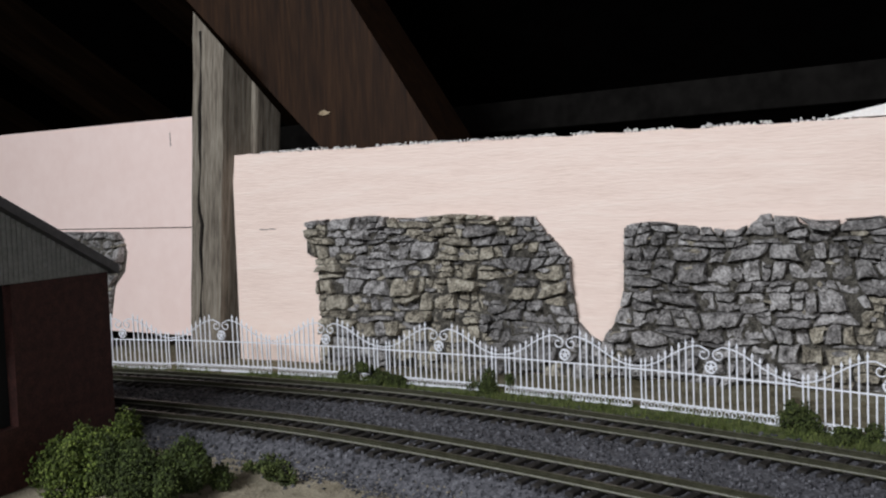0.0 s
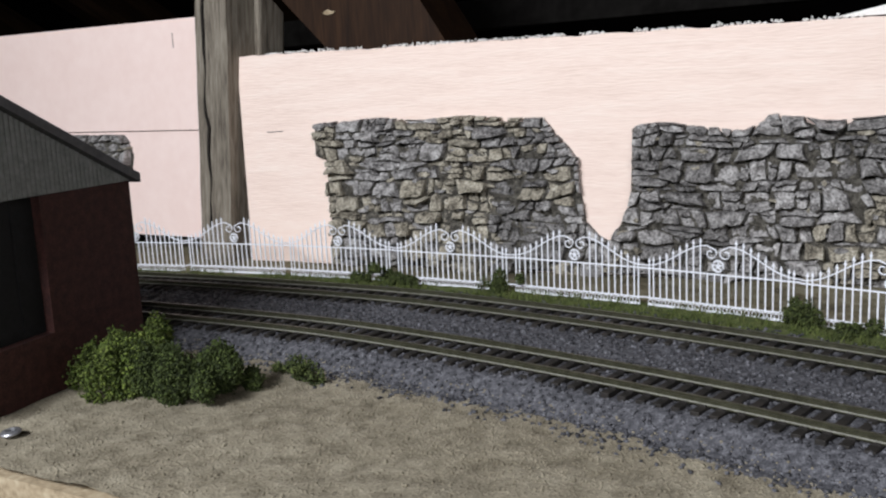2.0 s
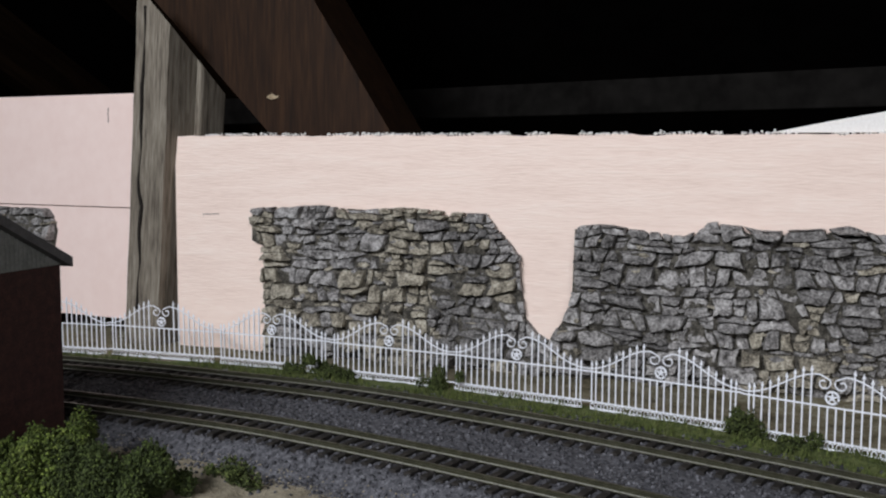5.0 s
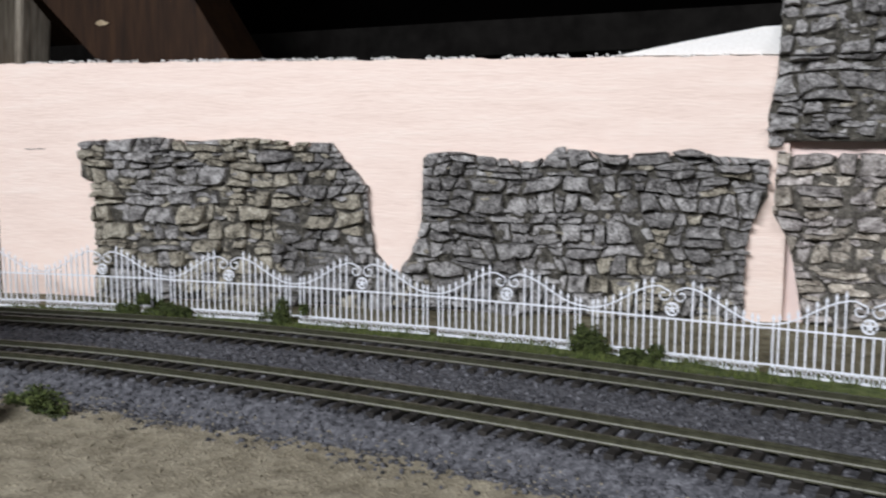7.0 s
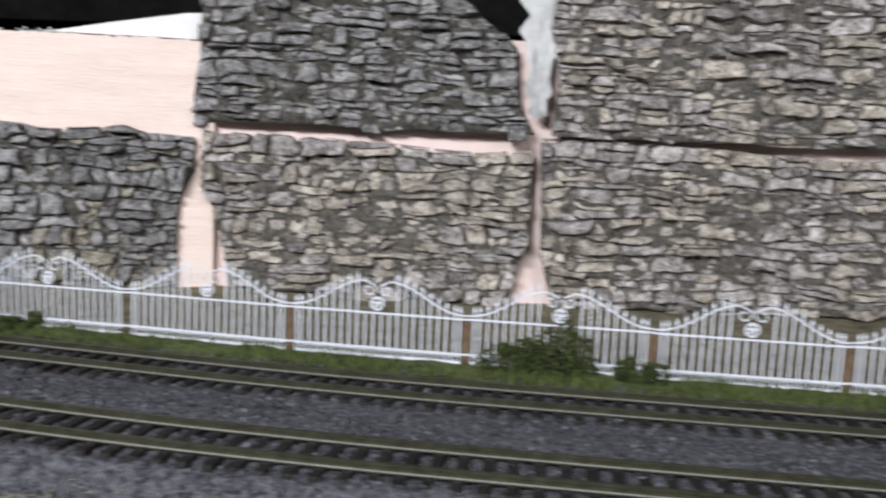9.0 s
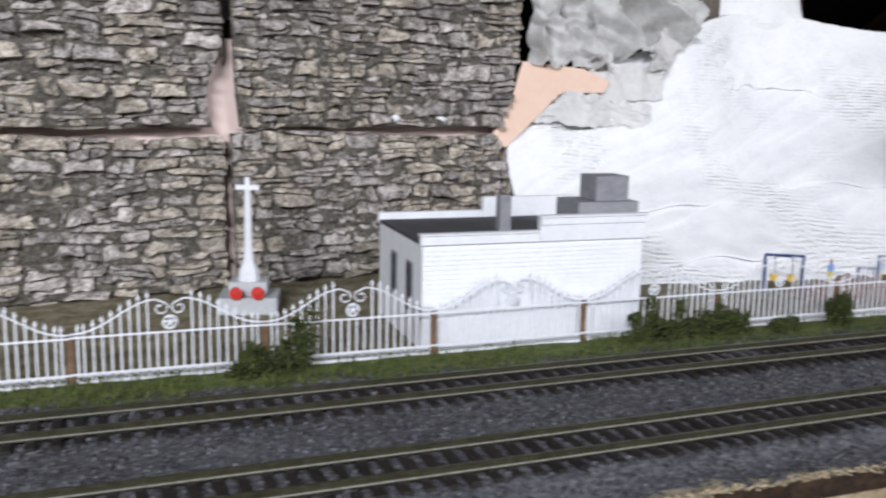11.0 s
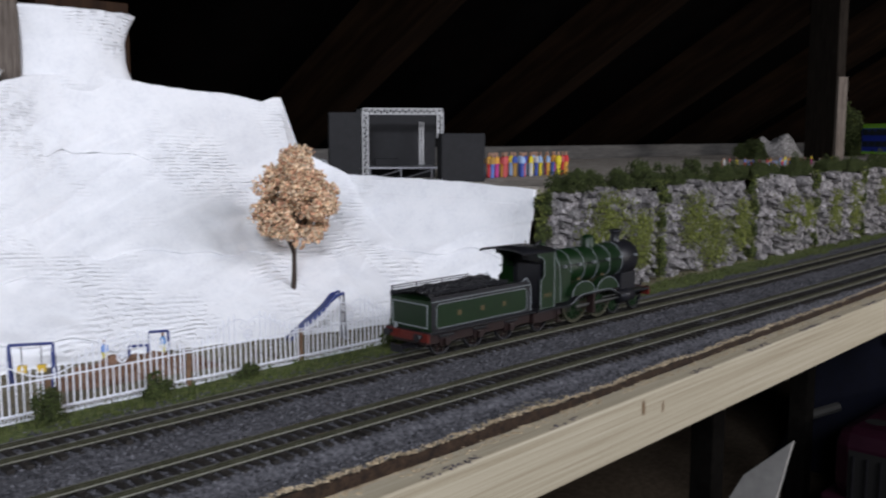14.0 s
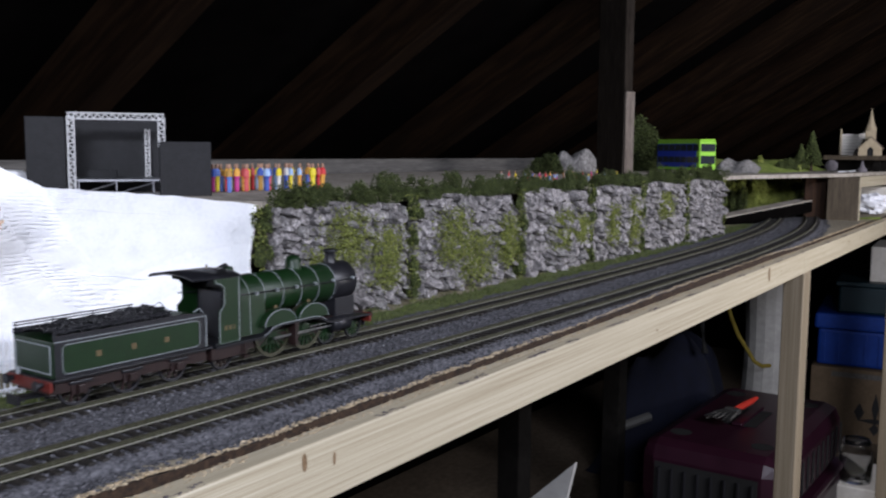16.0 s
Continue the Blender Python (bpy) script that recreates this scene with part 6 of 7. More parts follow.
# tender
TX0, TX1 = 0.008, 0.092
part("frame", boxed(TX0, TX1, -0.0125, 0.0125, 0.0075, 0.0135), M_frame, tender, "dark brown outside frame")
for s in (-1, 1):
    bm = boxed(TX0 + 0.002, TX1 - 0.002, s * 0.0128 - 0.0004, s * 0.0128 + 0.0004, 0.0098, 0.0130)
    for x in (0.022, 0.048, 0.074):
        box(bm, x - 0.004, x + 0.004, s * 0.0128 - 0.0004, s * 0.0128 + 0.0004, 0.0060, 0.0098)
    part("side_frame", bm, M_frame, tender)
    for x in (0.022, 0.048, 0.074):
        part("axlebox", boxed(x - 0.0018, x + 0.0018, min(s * 0.0133, s * 0.0149), max(s * 0.0133, s * 0.0149), 0.0062, 0.0100, 0.0004), M_frame, tender)
        part("spring", boxed(x - 0.0055, x + 0.0055, min(s * 0.0133, s * 0.0145), max(s * 0.0133, s * 0.0145), 0.0106, 0.0120, 0.0004), M_lblack, tender)
        wheel(tender, x, s * 0.0085, 0.0083, 10, M_frame, s)
part("footplate", boxed(TX0 - 0.001, TX1 + 0.001, -0.0165, 0.0165, 0.0135, 0.0145, 0.0002), M_lblack, tender)
part("tank", boxed(TX0 + 0.001, TX1 - 0.003, -0.0153, 0.0153, 0.0145, 0.0305, 0.0005), M_green, tender)
for s in (-1, 1):
    part("panel_border", boxed(TX0 + 0.0012, TX1 - 0.0032, min(s * 0.0153, s * 0.01545), max(s * 0.0153, s * 0.01545), 0.0147, 0.0303), M_lblack, tender, "black outer border of the side")
    part("side_panel", boxed(TX0 + 0.005, TX1 - 0.007, min(s * 0.01546, s * 0.0156), max(s * 0.01546, s * 0.0156), 0.0165, 0.0285), M_green, tender)
    lined_panel(tender, TX0 + 0.0045, TX1 - 0.0065, 0.0162, 0.0288, s * 0.0157, s)
    part("lining", boxed(TX0 + 0.001, TX1 - 0.003, min(s * 0.01546, s * 0.0157), max(s * 0.01546, s * 0.0157), 0.0302, 0.0306), M_line, tender)
    for x in (0.030, 0.048, 0.066):
        part("lettering", boxed(x - 0.0013, x + 0.0013, min(s * 0.0156, s * 0.01575), max(s * 0.0156, s * 0.01575), 0.0212, 0.0238, 0), M_gold, tender, "gilt letter reduced to a plain bar")
    bm = bmesh.new()
    prism(bm, [(TX0 + 0.001, 0.0306), (TX1 - 0.003, 0.0306), (TX1 - 0.003, 0.0318), (TX1 - 0.016, 0.0330), (TX0 + 0.001, 0.0330)], 0.0008)
    bmesh.ops.translate(bm, verts=bm.verts, vec=(0, s * 0.0153 - 0.0004, 0))
    part("coping", bm, M_lblack, tender)
    for z in (0.0342, 0.0354):
        part("coal_rail", tube(bmesh.new(), [(TX0 + 0.001, s * 0.0150, z), (TX1 - 0.022, s * 0.0150, z)], 0.00035, 5), M_lblack, tender)
    for x in (TX0 + 0.002, 0.028, 0.048, 0.068):
        part("rail_stay", tube(bmesh.new(), [(x, s * 0.0150, 0.0325), (x, s * 0.0150, 0.0356)], 0.00035, 5), M_lblack, tender)
    part("handrail", tube(bmesh.new(), [(TX1 - 0.002, s * 0.0150, 0.0150), (TX1 - 0.002, s * 0.0150, 0.0300), (TX1 - 0.006, s * 0.0150, 0.0345), (TX1 - 0.0095, s * 0.0150, 0.0330)], 0.0003, 5), M_line, tender)
part("back_panel", boxed(TX0 + 0.0007, TX0 + 0.0009, -0.013, 0.013, 0.0165, 0.0285), M_green, tender)
bm = bmesh.new()
for a, b in (((-0.013, 0.0165), (0.013, 0.0165)), ((0.013, 0.0165), (0.013, 0.0285)), ((0.013, 0.0285), (-0.013, 0.0285)), ((-0.013, 0.0285), (-0.013, 0.0165))):
    tube(bm, [(TX0 + 0.0006, a[0], a[1]), (TX0 + 0.0006, b[0], b[1])], 0.00035, 4)
part("lining", bm, M_line, tender)
part("buffer_beam", boxed(TX0 - 0.0022, TX0 - 0.0004, -0.0160, 0.0160, 0.0096, 0.0142, 0.0002), M_beamred, tender, "red rear buffer beam")
r = random.Random(8)
pts = [(r.uniform(TX0 + 0.004, TX1 - 0.020), r.uniform(-0.0125, 0.0125), 0) for _ in range(900)]
pts = [(x, y, 0.0310 + 0.0048 * max(0, 1 - (y / 0.0145) ** 2) * (0.8 + 0.35 * noise.noise((x * 90, y * 90, 0)))) for x, y, _ in pts]
hang("coal", crumbs("coal", pts, [r.uniform(0.0008, 0.0017) for _ in pts], M_coal, 0.8, 12, 0.5), tender)
for s in (-1, 1):
    bm = bmesh.new()
    lathe(bm, [(0.0012, TX0 - 0.0022), (0.0012, TX0 - 0.0050), (0.0023, TX0 - 0.0052), (0.0021, TX0 - 0.0060)], "x", (0, s * 0.0112, 0.0125), 12)
    part("buffer", bm, M_lblack, tender)
bm = boxed(TX0 - 0.0085, TX0 + 0.004, -0.0028, 0.0028, 0.0052, 0.0066)
box(bm, TX0 - 0.0095, TX0 - 0.0082, -0.0042, 0.0042, 0.0040, 0.0080)
part("coupling", bm, M_lblack, tender, "black hook coupling")
tube_lamp = lathe(bmesh.new(), [(0.0009, 0.0143), (0.0011, 0.0150), (0.0010, 0.0168), (0.0004, 0.0175)], "z", (TX0 - 0.001, 0.009, 0), 8)
part("lamp_bracket", tube_lamp, M_line, tender, "small white lamp")

# engine
BZ, BR = 0.0340, 0.0112
FRONT = 0.2145
part("main_frame", boxed(0.098, FRONT, -0.0085, 0.0085, 0.0070, 0.0150), M_frame, loco, "dark brown main frame")
bm = bmesh.new()
path = [(0.095, 0.0140), (0.127, 0.0140), (0.130, 0.0150), (0.134, 0.0176), (0.140, 0.0188), (0.165, 0.0190), (0.170, 0.0184), (0.175, 0.0162), (0.179, 0.0146), (FRONT, 0.0140)]
o = path + [(x, z - 0.0012) for x, z in reversed(path)]
prism(bm, o, 0.0330)
bmesh.ops.translate(bm, verts=bm.verts, vec=(0, -0.0165, 0))
part("running_plate", bm, M_lblack, loco)
for s in (-1, 1):
    part("lining", tube(bmesh.new(), [(x, s * 0.0166, z + 0.0001) for x, z in path[1:8]], 0.00022, 4), M_line, loco)
bm = lathe(bmesh.new(), [(BR - 0.0003, 0.116), (BR, 0.1165), (BR, 0.1885), (BR - 0.0003, 0.189)], "x", (0, 0, BZ), 40)
part("boiler", bm, M_green, loco, "green boiler barrel", True)
bm = lathe(bmesh.new(), [(BR + 0.0002, 0.189), (BR + 0.0004, 0.1893), (BR + 0.0004, 0.2075), (BR - 0.0004, 0.2085), (BR - 0.002, 0.2092), (0.006, 0.2102), (0.0005, 0.2104)], "x", (0, 0, BZ), 40)
smoke = part("smokebox", bm, M_lblack, loco, "matt black smokebox", True)
part("door_dart", tube(bmesh.new(), [(0.2103, 0, BZ), (0.2122, 0, BZ), (0.2122, 0, BZ - 0.0022)], 0.0004, 5), M_motionsteel, smoke)
bm = bmesh.new()
n = 20
prof = [(0.0113 * math.sin(t), BZ + 0.0113 * math.cos(t)) for t in np.linspace(-math.pi / 2, math.pi / 2, n)]
prof = [(-0.0118, 0.0150)] + prof + [(0.0118, 0.0150)]
rings = [[bm.verts.new((x, y, z)) for y, z in prof] for x in (0.1108, 0.1330)]
for k in range(len(prof) - 1):
    bm.faces.new((rings[0][k], rings[0][k + 1], rings[1][k + 1], rings[1][k]))
bm.faces.new(rings[0])
bm.faces.new(rings[1][::-1])
part("firebox", bm, M_green, loco, "green firebox casing", False)
for x, low in ((0.1118, 1), (0.1222, 1), (0.1332, 0), (0.1470, 0), (0.1612, 0), (0.1750, 0), (0.1888, 0)):
    q = BR + 0.0002
    end = math.pi * (0.5 if low else 0.80)
    pts = [(x, q * math.sin(t), BZ + q * math.cos(t)) for t in np.linspace(-end, end, 30)]
    if low:
        pts = [(x, -0.0121, 0.0155)] + pts + [(x, 0.0121, 0.0155)]
    part("boiler_band", tube(bmesh.new(), pts, 0.0002, 4), M_line, loco)
for s in (-1, 1):
    part("handrail", tube(bmesh.new(), [(0.098, s * 0.0160, BZ + 0.0035), (0.112, s * 0.0128, BZ + 0.0032), (0.2065, s * 0.0128, BZ + 0.0020)], 0.00032, 5), M_lblack, loco)
    for x in (0.126, 0.141, 0.156, 0.171, 0.186, 0.203):
        part("handrail_knob", boxed(x - 0.0005, x + 0.0005, min(s * 0.0112, s * 0.0133), max(s * 0.0112, s * 0.0133), BZ + 0.0018, BZ + 0.0034), M_line, loco)
part("chimney", lathe(bmesh.new(), [(0.0046, BZ + 0.0095), (0.0034, BZ + 0.0115), (0.0031, BZ + 0.0165), (0.0034, BZ + 0.0175), (0.0043, BZ + 0.0180), (0.0043, BZ + 0.0187), (0.0036, BZ + 0.0192), (0.0024, BZ + 0.0180)], "z", (0.1965, 0, 0), 24), M_lblack, loco, "black flared chimney", True)
part("dome", lathe(bmesh.new(), [(0.0056, BZ + 0.0095), (0.0047, BZ + 0.0115), (0.0046, BZ + 0.0145), (0.0040, BZ + 0.0165), (0.0024, BZ + 0.0180), (0.0003, BZ + 0.0184)], "z", (0.1655, 0, 0), 24), M_green, loco, "rounded green dome", True)
part("safety_valve", lathe(bmesh.new(), [(0.0042, BZ + 0.0095), (0.0036, BZ + 0.0110), (0.0032, BZ + 0.0160), (0.0026, BZ + 0.0166)], "z", (0.1172, 0, 0), 18), M_green, loco, "green safety valve casing", True)
part("whistle_pipe", tube(bmesh.new(), [(0.105, -0.004, BZ + 0.0150), (0.1085, -0.004, BZ + 0.0172), (0.1145, -0.002, BZ + 0.0180), (0.1170, 0, BZ + 0.0168)], 0.0009, 7), M_lblack, loco)
part("whistle", tube(bmesh.new(), [(0.1055, 0.002, BZ + 0.0150), (0.1055, 0.002, BZ + 0.0188)], [0.0007, 0.0003], 6), M_gold, loco)
part("lamp_iron", tube(bmesh.new(), [(0.2085, 0, BZ + 0.0108), (0.2085, 0, BZ + 0.0150)], 0.0005, 5), M_lblack, loco)
# cab
for s in (-1, 1):
    bm = bmesh.new()
    o = [(0.0975, 0.0145), (0.1110, 0.0145), (0.1110, 0.0474), (0.0945, 0.0474), (0.0950, 0.0452), (0.0985, 0.0445), (0.1008, 0.0425), (0.1008, 0.0345), (0.0992, 0.0325), (0.0975, 0.0315)]
    prism(bm, o, 0.0007)
    bmesh.ops.translate(bm, verts=bm.verts, vec=(0, s * 0.0157 - 0.00035, 0))
    side = part("cab_side", bm, M_green, loco, "green cab side with a cut-out")
    line = [(0.0955, 0.0470), (0.0960, 0.0454), (0.0988, 0.0448), (0.1011, 0.0427), (0.1011, 0.0343), (0.0994, 0.0323), (0.0979, 0.0313), (0.0979, 0.0150), (0.1106, 0.0150), (0.1106, 0.0472)]
    part("lining", tube(bmesh.new(), [(x, s * 0.0161, z) for x, z in line], 0.00024, 4), M_line, side)
    for k, w in enumerate((0.0016, 0.0016, 0.0009)):
        x = 0.1018 + 0.0027 * k
        part("cab_number", boxed(x - w / 2, x + w / 2, min(s * 0.0161, s * 0.0162), max(s * 0.0161, s * 0.0162), 0.0212, 0.0236), M_gold, side, "gilt figure reduced to a plain bar")
part("cab_front", boxed(0.1104, 0.1110, -0.0154, 0.0154, 0.0145, 0.0474), M_lblack, loco)
part("cab_floor", boxed(0.096, 0.110, -0.0153, 0.0153, 0.0142, 0.0152), M_lblack, loco)
bm = bmesh.new()
arc = [(0.0164 * math.sin(t), 0.0474 + 0.0024 * math.cos(t)) for t in np.linspace(-math.pi / 2, math.pi / 2, 17)]
ra = [[bm.verts.new((x, y, z + q)) for y, z in arc] for x, q in ((0.0815, 0.0004), (0.1115, 0), (0.1115, 0.0007), (0.0815, 0.0011))]
for a, b in ((0, 1), (1, 2), (2, 3), (3, 0)):
    for k in range(16):
        bm.faces.new((ra[a][k], ra[a][k + 1], ra[b][k + 1], ra[b][k]))
part("cab_roof", bm, M_lblack, loco, "black shallow-arched cab roof", True)
part("roof_edge", tube(bmesh.new(), [(0.0815, y, z + 0.0005) for y, z in arc], 0.0007, 5), M_lblack, loco)
part("backhead", boxed(0.1055, 0.1102, -0.009, 0.009, 0.0150, 0.040, 0.001), M_lblack, loco, "black boiler backhead")
# splashers, wheels and running gear
for s in (-1, 1):
    for x in (0.1402, 0.1655):
        bm = bmesh.new()
        o = [(x + 0.0118 * math.cos(t), 0.0185 + 0.0082 * math.sin(t)) for t in np.linspace(0, math.pi, 15)]
        prism(bm, o, 0.0045)
        bmesh.ops.translate(bm, verts=bm.verts, vec=(0, 0.0115 if s > 0 else -0.0160, 0))
        sp = part("splasher", bm, M_green, loco, "green wheel splasher")
        part("lining", tube(bmesh.new(), [(px, s * 0.0162, pz - 0.0002) for px, pz in o], 0.00024, 4), M_line, sp)
        part("maker_plate", boxed(x - 0.0012, x + 0.0012, min(s * 0.0117, s * 0.0121), max(s * 0.0117, s * 0.0121), 0.0270, 0.0283), M_gold, sp, "tiny brass plate")
        wheel(loco, x, s * 0.0085, 0.0130, 18, M_green, s)
    wheel(loco, 0.1045, s * 0.0085, 0.0072, 12, M_frame, s)
    for x in (0.1825, 0.2065):
        wheel(loco, x, s * 0.0085, 0.0072, 12, M_green, s)
    part("coupling_rod", boxed(0.1390, 0.1668, min(s * 0.0106, s * 0.0113), max(s * 0.0106, s * 0.0113), 0.0094, 0.0108, 0.0002), M_motionsteel, loco, "bright steel coupling rod")
    part("connecting_rod", boxed(0.1390, 0.1850, min(s * 0.0117, s * 0.0123), max(s * 0.0117, s * 0.0123), 0.0101, 0.0112, 0.0002), M_motionsteel, loco, "bright steel connecting rod")
    part("slide_bar", boxed(0.166, 0.184, min(s * 0.0118, s * 0.0128), max(s * 0.0118, s * 0.0128), 0.0126, 0.0132), M_motionsteel, loco)
    part("cylinder", lathe(bmesh.new(), [(0.0005, 0.1840), (0.0042, 0.1842), (0.0042, 0.1975), (0.0030, 0.1980), (0.0005, 0.1982)], "x", (0, s * 0.0122, 0.0112), 16), M_lblack, loco, "black cylinder", True)
    part("footstep", boxed(0.113, 0.117, min(s * 0.0150, s * 0.0165), max(s * 0.0150, s * 0.0165), 0.0050, 0.0060), M_frame, loco)
    part("step_hanger", boxed(0.1145, 0.1155, min(s * 0.0152, s * 0.0158), max(s * 0.0152, s * 0.0158), 0.0060, 0.0130), M_frame, loco)
    part("brake_hanger", boxed(0.1518, 0.1540, min(s * 0.0100, s * 0.0150), max(s * 0.0100, s * 0.0150), 0.0050, 0.0180), M_frame, loco)
    bm = bmesh.new()
    lathe(bm, [(0.0012, FRONT + 0.0008), (0.0012, FRONT + 0.0045), (0.0023, FRONT + 0.0048), (0.0021, FRONT + 0.0058)], "x", (0, s * 0.0112, 0.0120), 12)
    part("buffer", bm, M_lblack, loco)
part("saddle", boxed(0.190, 0.207, -0.0100, 0.0100, 0.0140, 0.0255, 0.0005), M_lblack, loco)
part("bogie_frame", boxed(0.178, 0.211, -0.0070, 0.0070, 0.0045, 0.0085), M_frame, loco)
part("trailing_frame", boxed(0.094, 0.116, -0.0140, 0.0140, 0.0065, 0.0125, 0.0003), M_frame, loco)
part("buffer_beam", boxed(FRONT - 0.001, FRONT + 0.0008, -0.0163, 0.0163, 0.0090, 0.0142, 0.0002), M_beamred, loco, "red front buffer beam")
bm = boxed(FRONT - 0.002, FRONT + 0.0085, -0.0028, 0.0028, 0.0052, 0.0066)
box(bm, FRONT + 0.008, FRONT + 0.0093, -0.0042, 0.0042, 0.0040, 0.0080)
part("coupling", bm, M_lblack, loco, "black hook coupling")
for s in (-1, 1):
    part("lamp_iron", tube(bmesh.new(), [(FRONT - 0.001, s * 0.010, 0.0142), (FRONT - 0.001, s * 0.010, 0.0180)], 0.0005, 5), M_lblack, loco)

# ---------------------------------------------------------------- far end of the deck
M_busblue = mat("bus_blue", [(0.016, 0.035, 0.30), (0.026, 0.05, 0.40)], 200, 0.3, bump=0)
M_busgreen = mat("bus_green", [(0.22, 0.50, 0.03), (0.30, 0.62, 0.05)], 200, 0.3, bump=0)
M_glassdark = mat("dark_glass", [(0.02, 0.025, 0.03), (0.03, 0.035, 0.045)], 100, 0.08, bump=0)
M_rubber = mat("rubber", [(0.01, 0.01, 0.01), (0.02, 0.02, 0.02)], 200, 0.8, bump=0)
bus = new("double_decker_bus")
bus.matrix_world = pose(2.115, 0.228, DECK, 0, 0, 57)
BL, BW, BH = 0.122, 0.0335, 0.058
part("body", boxed(0.0102, BL, -BW / 2, BW / 2, 0.006, BH - 0.003, 0.0015), M_busblue, bus, "blue rear bodywork")
part("front_body", boxed(0, 0.0100, -BW / 2, BW / 2, 0.006, BH - 0.003, 0.0015), M_busgreen, bus, "lime green front bodywork")
part("roof", boxed(0.001, BL - 0.001, -BW / 2 + 0.001, BW / 2 - 0.001, BH - 0.0029, BH, 0.001), M_busgreen, bus, "lime green roof")
for s in (-1, 1):
    part("cantrail", boxed(0.002, BL - 0.002, min(s * BW / 2, s * (BW / 2 + 0.0004)), max(s * BW / 2, s * (BW / 2 + 0.0004)), 0.0505, 0.0548), M_busgreen, bus, "lime green band over the upper windows")
    part("skirt", boxed(0.002, BL - 0.002, min(s * BW / 2, s * (BW / 2 + 0.0004)), max(s * BW / 2, s * (BW / 2 + 0.0004)), 0.006, 0.010), M_busgreen, bus, "lime green skirt band")
    for z0, z1 in ((0.018, 0.028), (0.038, 0.049)):
        for k in range(7):
            x = 0.003 + 0.0168 * k
            part("window", boxed(x, x + 0.0152, min(s * BW / 2, s * (BW / 2 + 0.0004)), max(s * BW / 2, s * (BW / 2 + 0.0004)), z0, z1), M_glassdark, bus)
    for x in (0.026, 0.092):
        part("wheel", lathe(bmesh.new(), [(0.0005, -0.003), (0.0065, -0.003), (0.0065, 0.003), (0.0005, 0.003)], "y", (x, s * (BW / 2 - 0.0028), 0.0065), 16), M_rubber, bus)
for z0, z1 in ((0.016, 0.030), (0.037, 0.050)):
    part("windscreen", boxed(-0.0005, 0.0002, -BW / 2 + 0.002, BW / 2 - 0.002, z0, z1), M_glassdark, bus)
tagged(bus, "blue and lime green model double-decker bus", "bus")
post = new("deck_post")
post.matrix_world = pose(1.857, 0.312, DECK, 0, 0, -116)
part("board", boxed(0, 0.061, 0, 0.016, 0, 0.80, 0.002), M_darkpost, post)
# light on the post's side, put in as a paler strip of limited height
part("lit_edge", boxed(0.0612, 0.0660, 0, 0.016, 0, 0.122, 0.0004), M_greypost, post, "paler strip for the post's lit side")
tagged(post, "upright grey-brown roof post standing on the deck", "post")
M_meadow = mat("meadow", [(0.10, 0.15, 0.02), (0.20, 0.26, 0.04), (0.29, 0.34, 0.08)], 60, 0.95, bump=0.5)


def mound(name, x0, x1, y0, y1, h, material, label, category, seed, base):
    k = 26
    vs, fs = [], []
    for i in range(k + 1):
        for j in range(k + 1):
            u, v = i / k, j / k
            e = min(1, 4 * min(u, 1 - u)) * min(1, 4 * min(v, 1 - v))
            vs.append((x0 + u * (x1 - x0), y0 + v * (y1 - y0), base + h * e * (0.75 + 0.5 * noise.noise((u * 3, v * 3, seed)))))
    for i in range(k):
        for j in range(k):
            a = i * (k + 1) + j
            fs.append((a, a + k + 1, a + k + 2, a + 1))
    return tagged(new(name, mesh_of(name, vs, fs, material, True)), label, category)


mound("meadow_mound", 2.24, 2.75, 0.15, 0.36, 0.026, M_meadow, "bright green grassy mound on the deck", "mound", 3, DECK)
mound("grey_rubble_mound", 2.20, 2.32, 0.18, 0.26, 0.024, M_stone, "heap of pale grey rubble on the deck", "rubble", 7, DECK)
mound("grey_rubble_mound", 2.04, 2.14, 0.42, 0.50, 0.042, M_stone, "small grey stone heap on the deck", "rubble", 9, DECK)
bush((2.215, 0.385, DECK), (0.062, 0.040, 0.078), 5200, 301, "tall dark green foam bush beside the bus", 0.0018, 16)
bush((1.86, 0.40, DECK), (0.03, 0.03, 0.028), 1500, 302, "dark green foam bush beside the bus", 0.0016, 12)
r = random.Random(44)
for k in range(34):
    figurine(1.44 + 0.26 * r.random(), 0.19 + 0.05 * r.random(), DECK, r.choice(COL), r.choice(COL), r.uniform(0, 360), r.uniform(0.008, 0.013))
for k in range(7):
    bush((2.06 + 0.08 * k, 0.245 + 0.03 * k, GROUND), (0.03, 0.02, 0.05 + 0.012 * (k % 2)), 900, 320 + k, "tall olive foam bush beside the far line", 0.002, 8)
# pine darkened for the block's shaded side; the shelf takes the same brown
M_shadepine = mat("pine_shade_brown", [(0.036, 0.026, 0.015), (0.058, 0.043, 0.026), (0.082, 0.063, 0.04)], 40, 0.7, bump=0.2, stretch=(6, 6, 0.4))
M_church = mat("church_stone", [(0.30, 0.24, 0.15), (0.42, 0.35, 0.24)], 200, 0.8, bump=0.3)
M_tile = mat("church_roof", [(0.10, 0.07, 0.06), (0.17, 0.12, 0.10)], 200, 0.8, bump=0.3)
M_grain = mat("grey_ball_flock", [(0.10, 0.09, 0.10), (0.19, 0.175, 0.19)], 500, 0.95, bump=0.6)
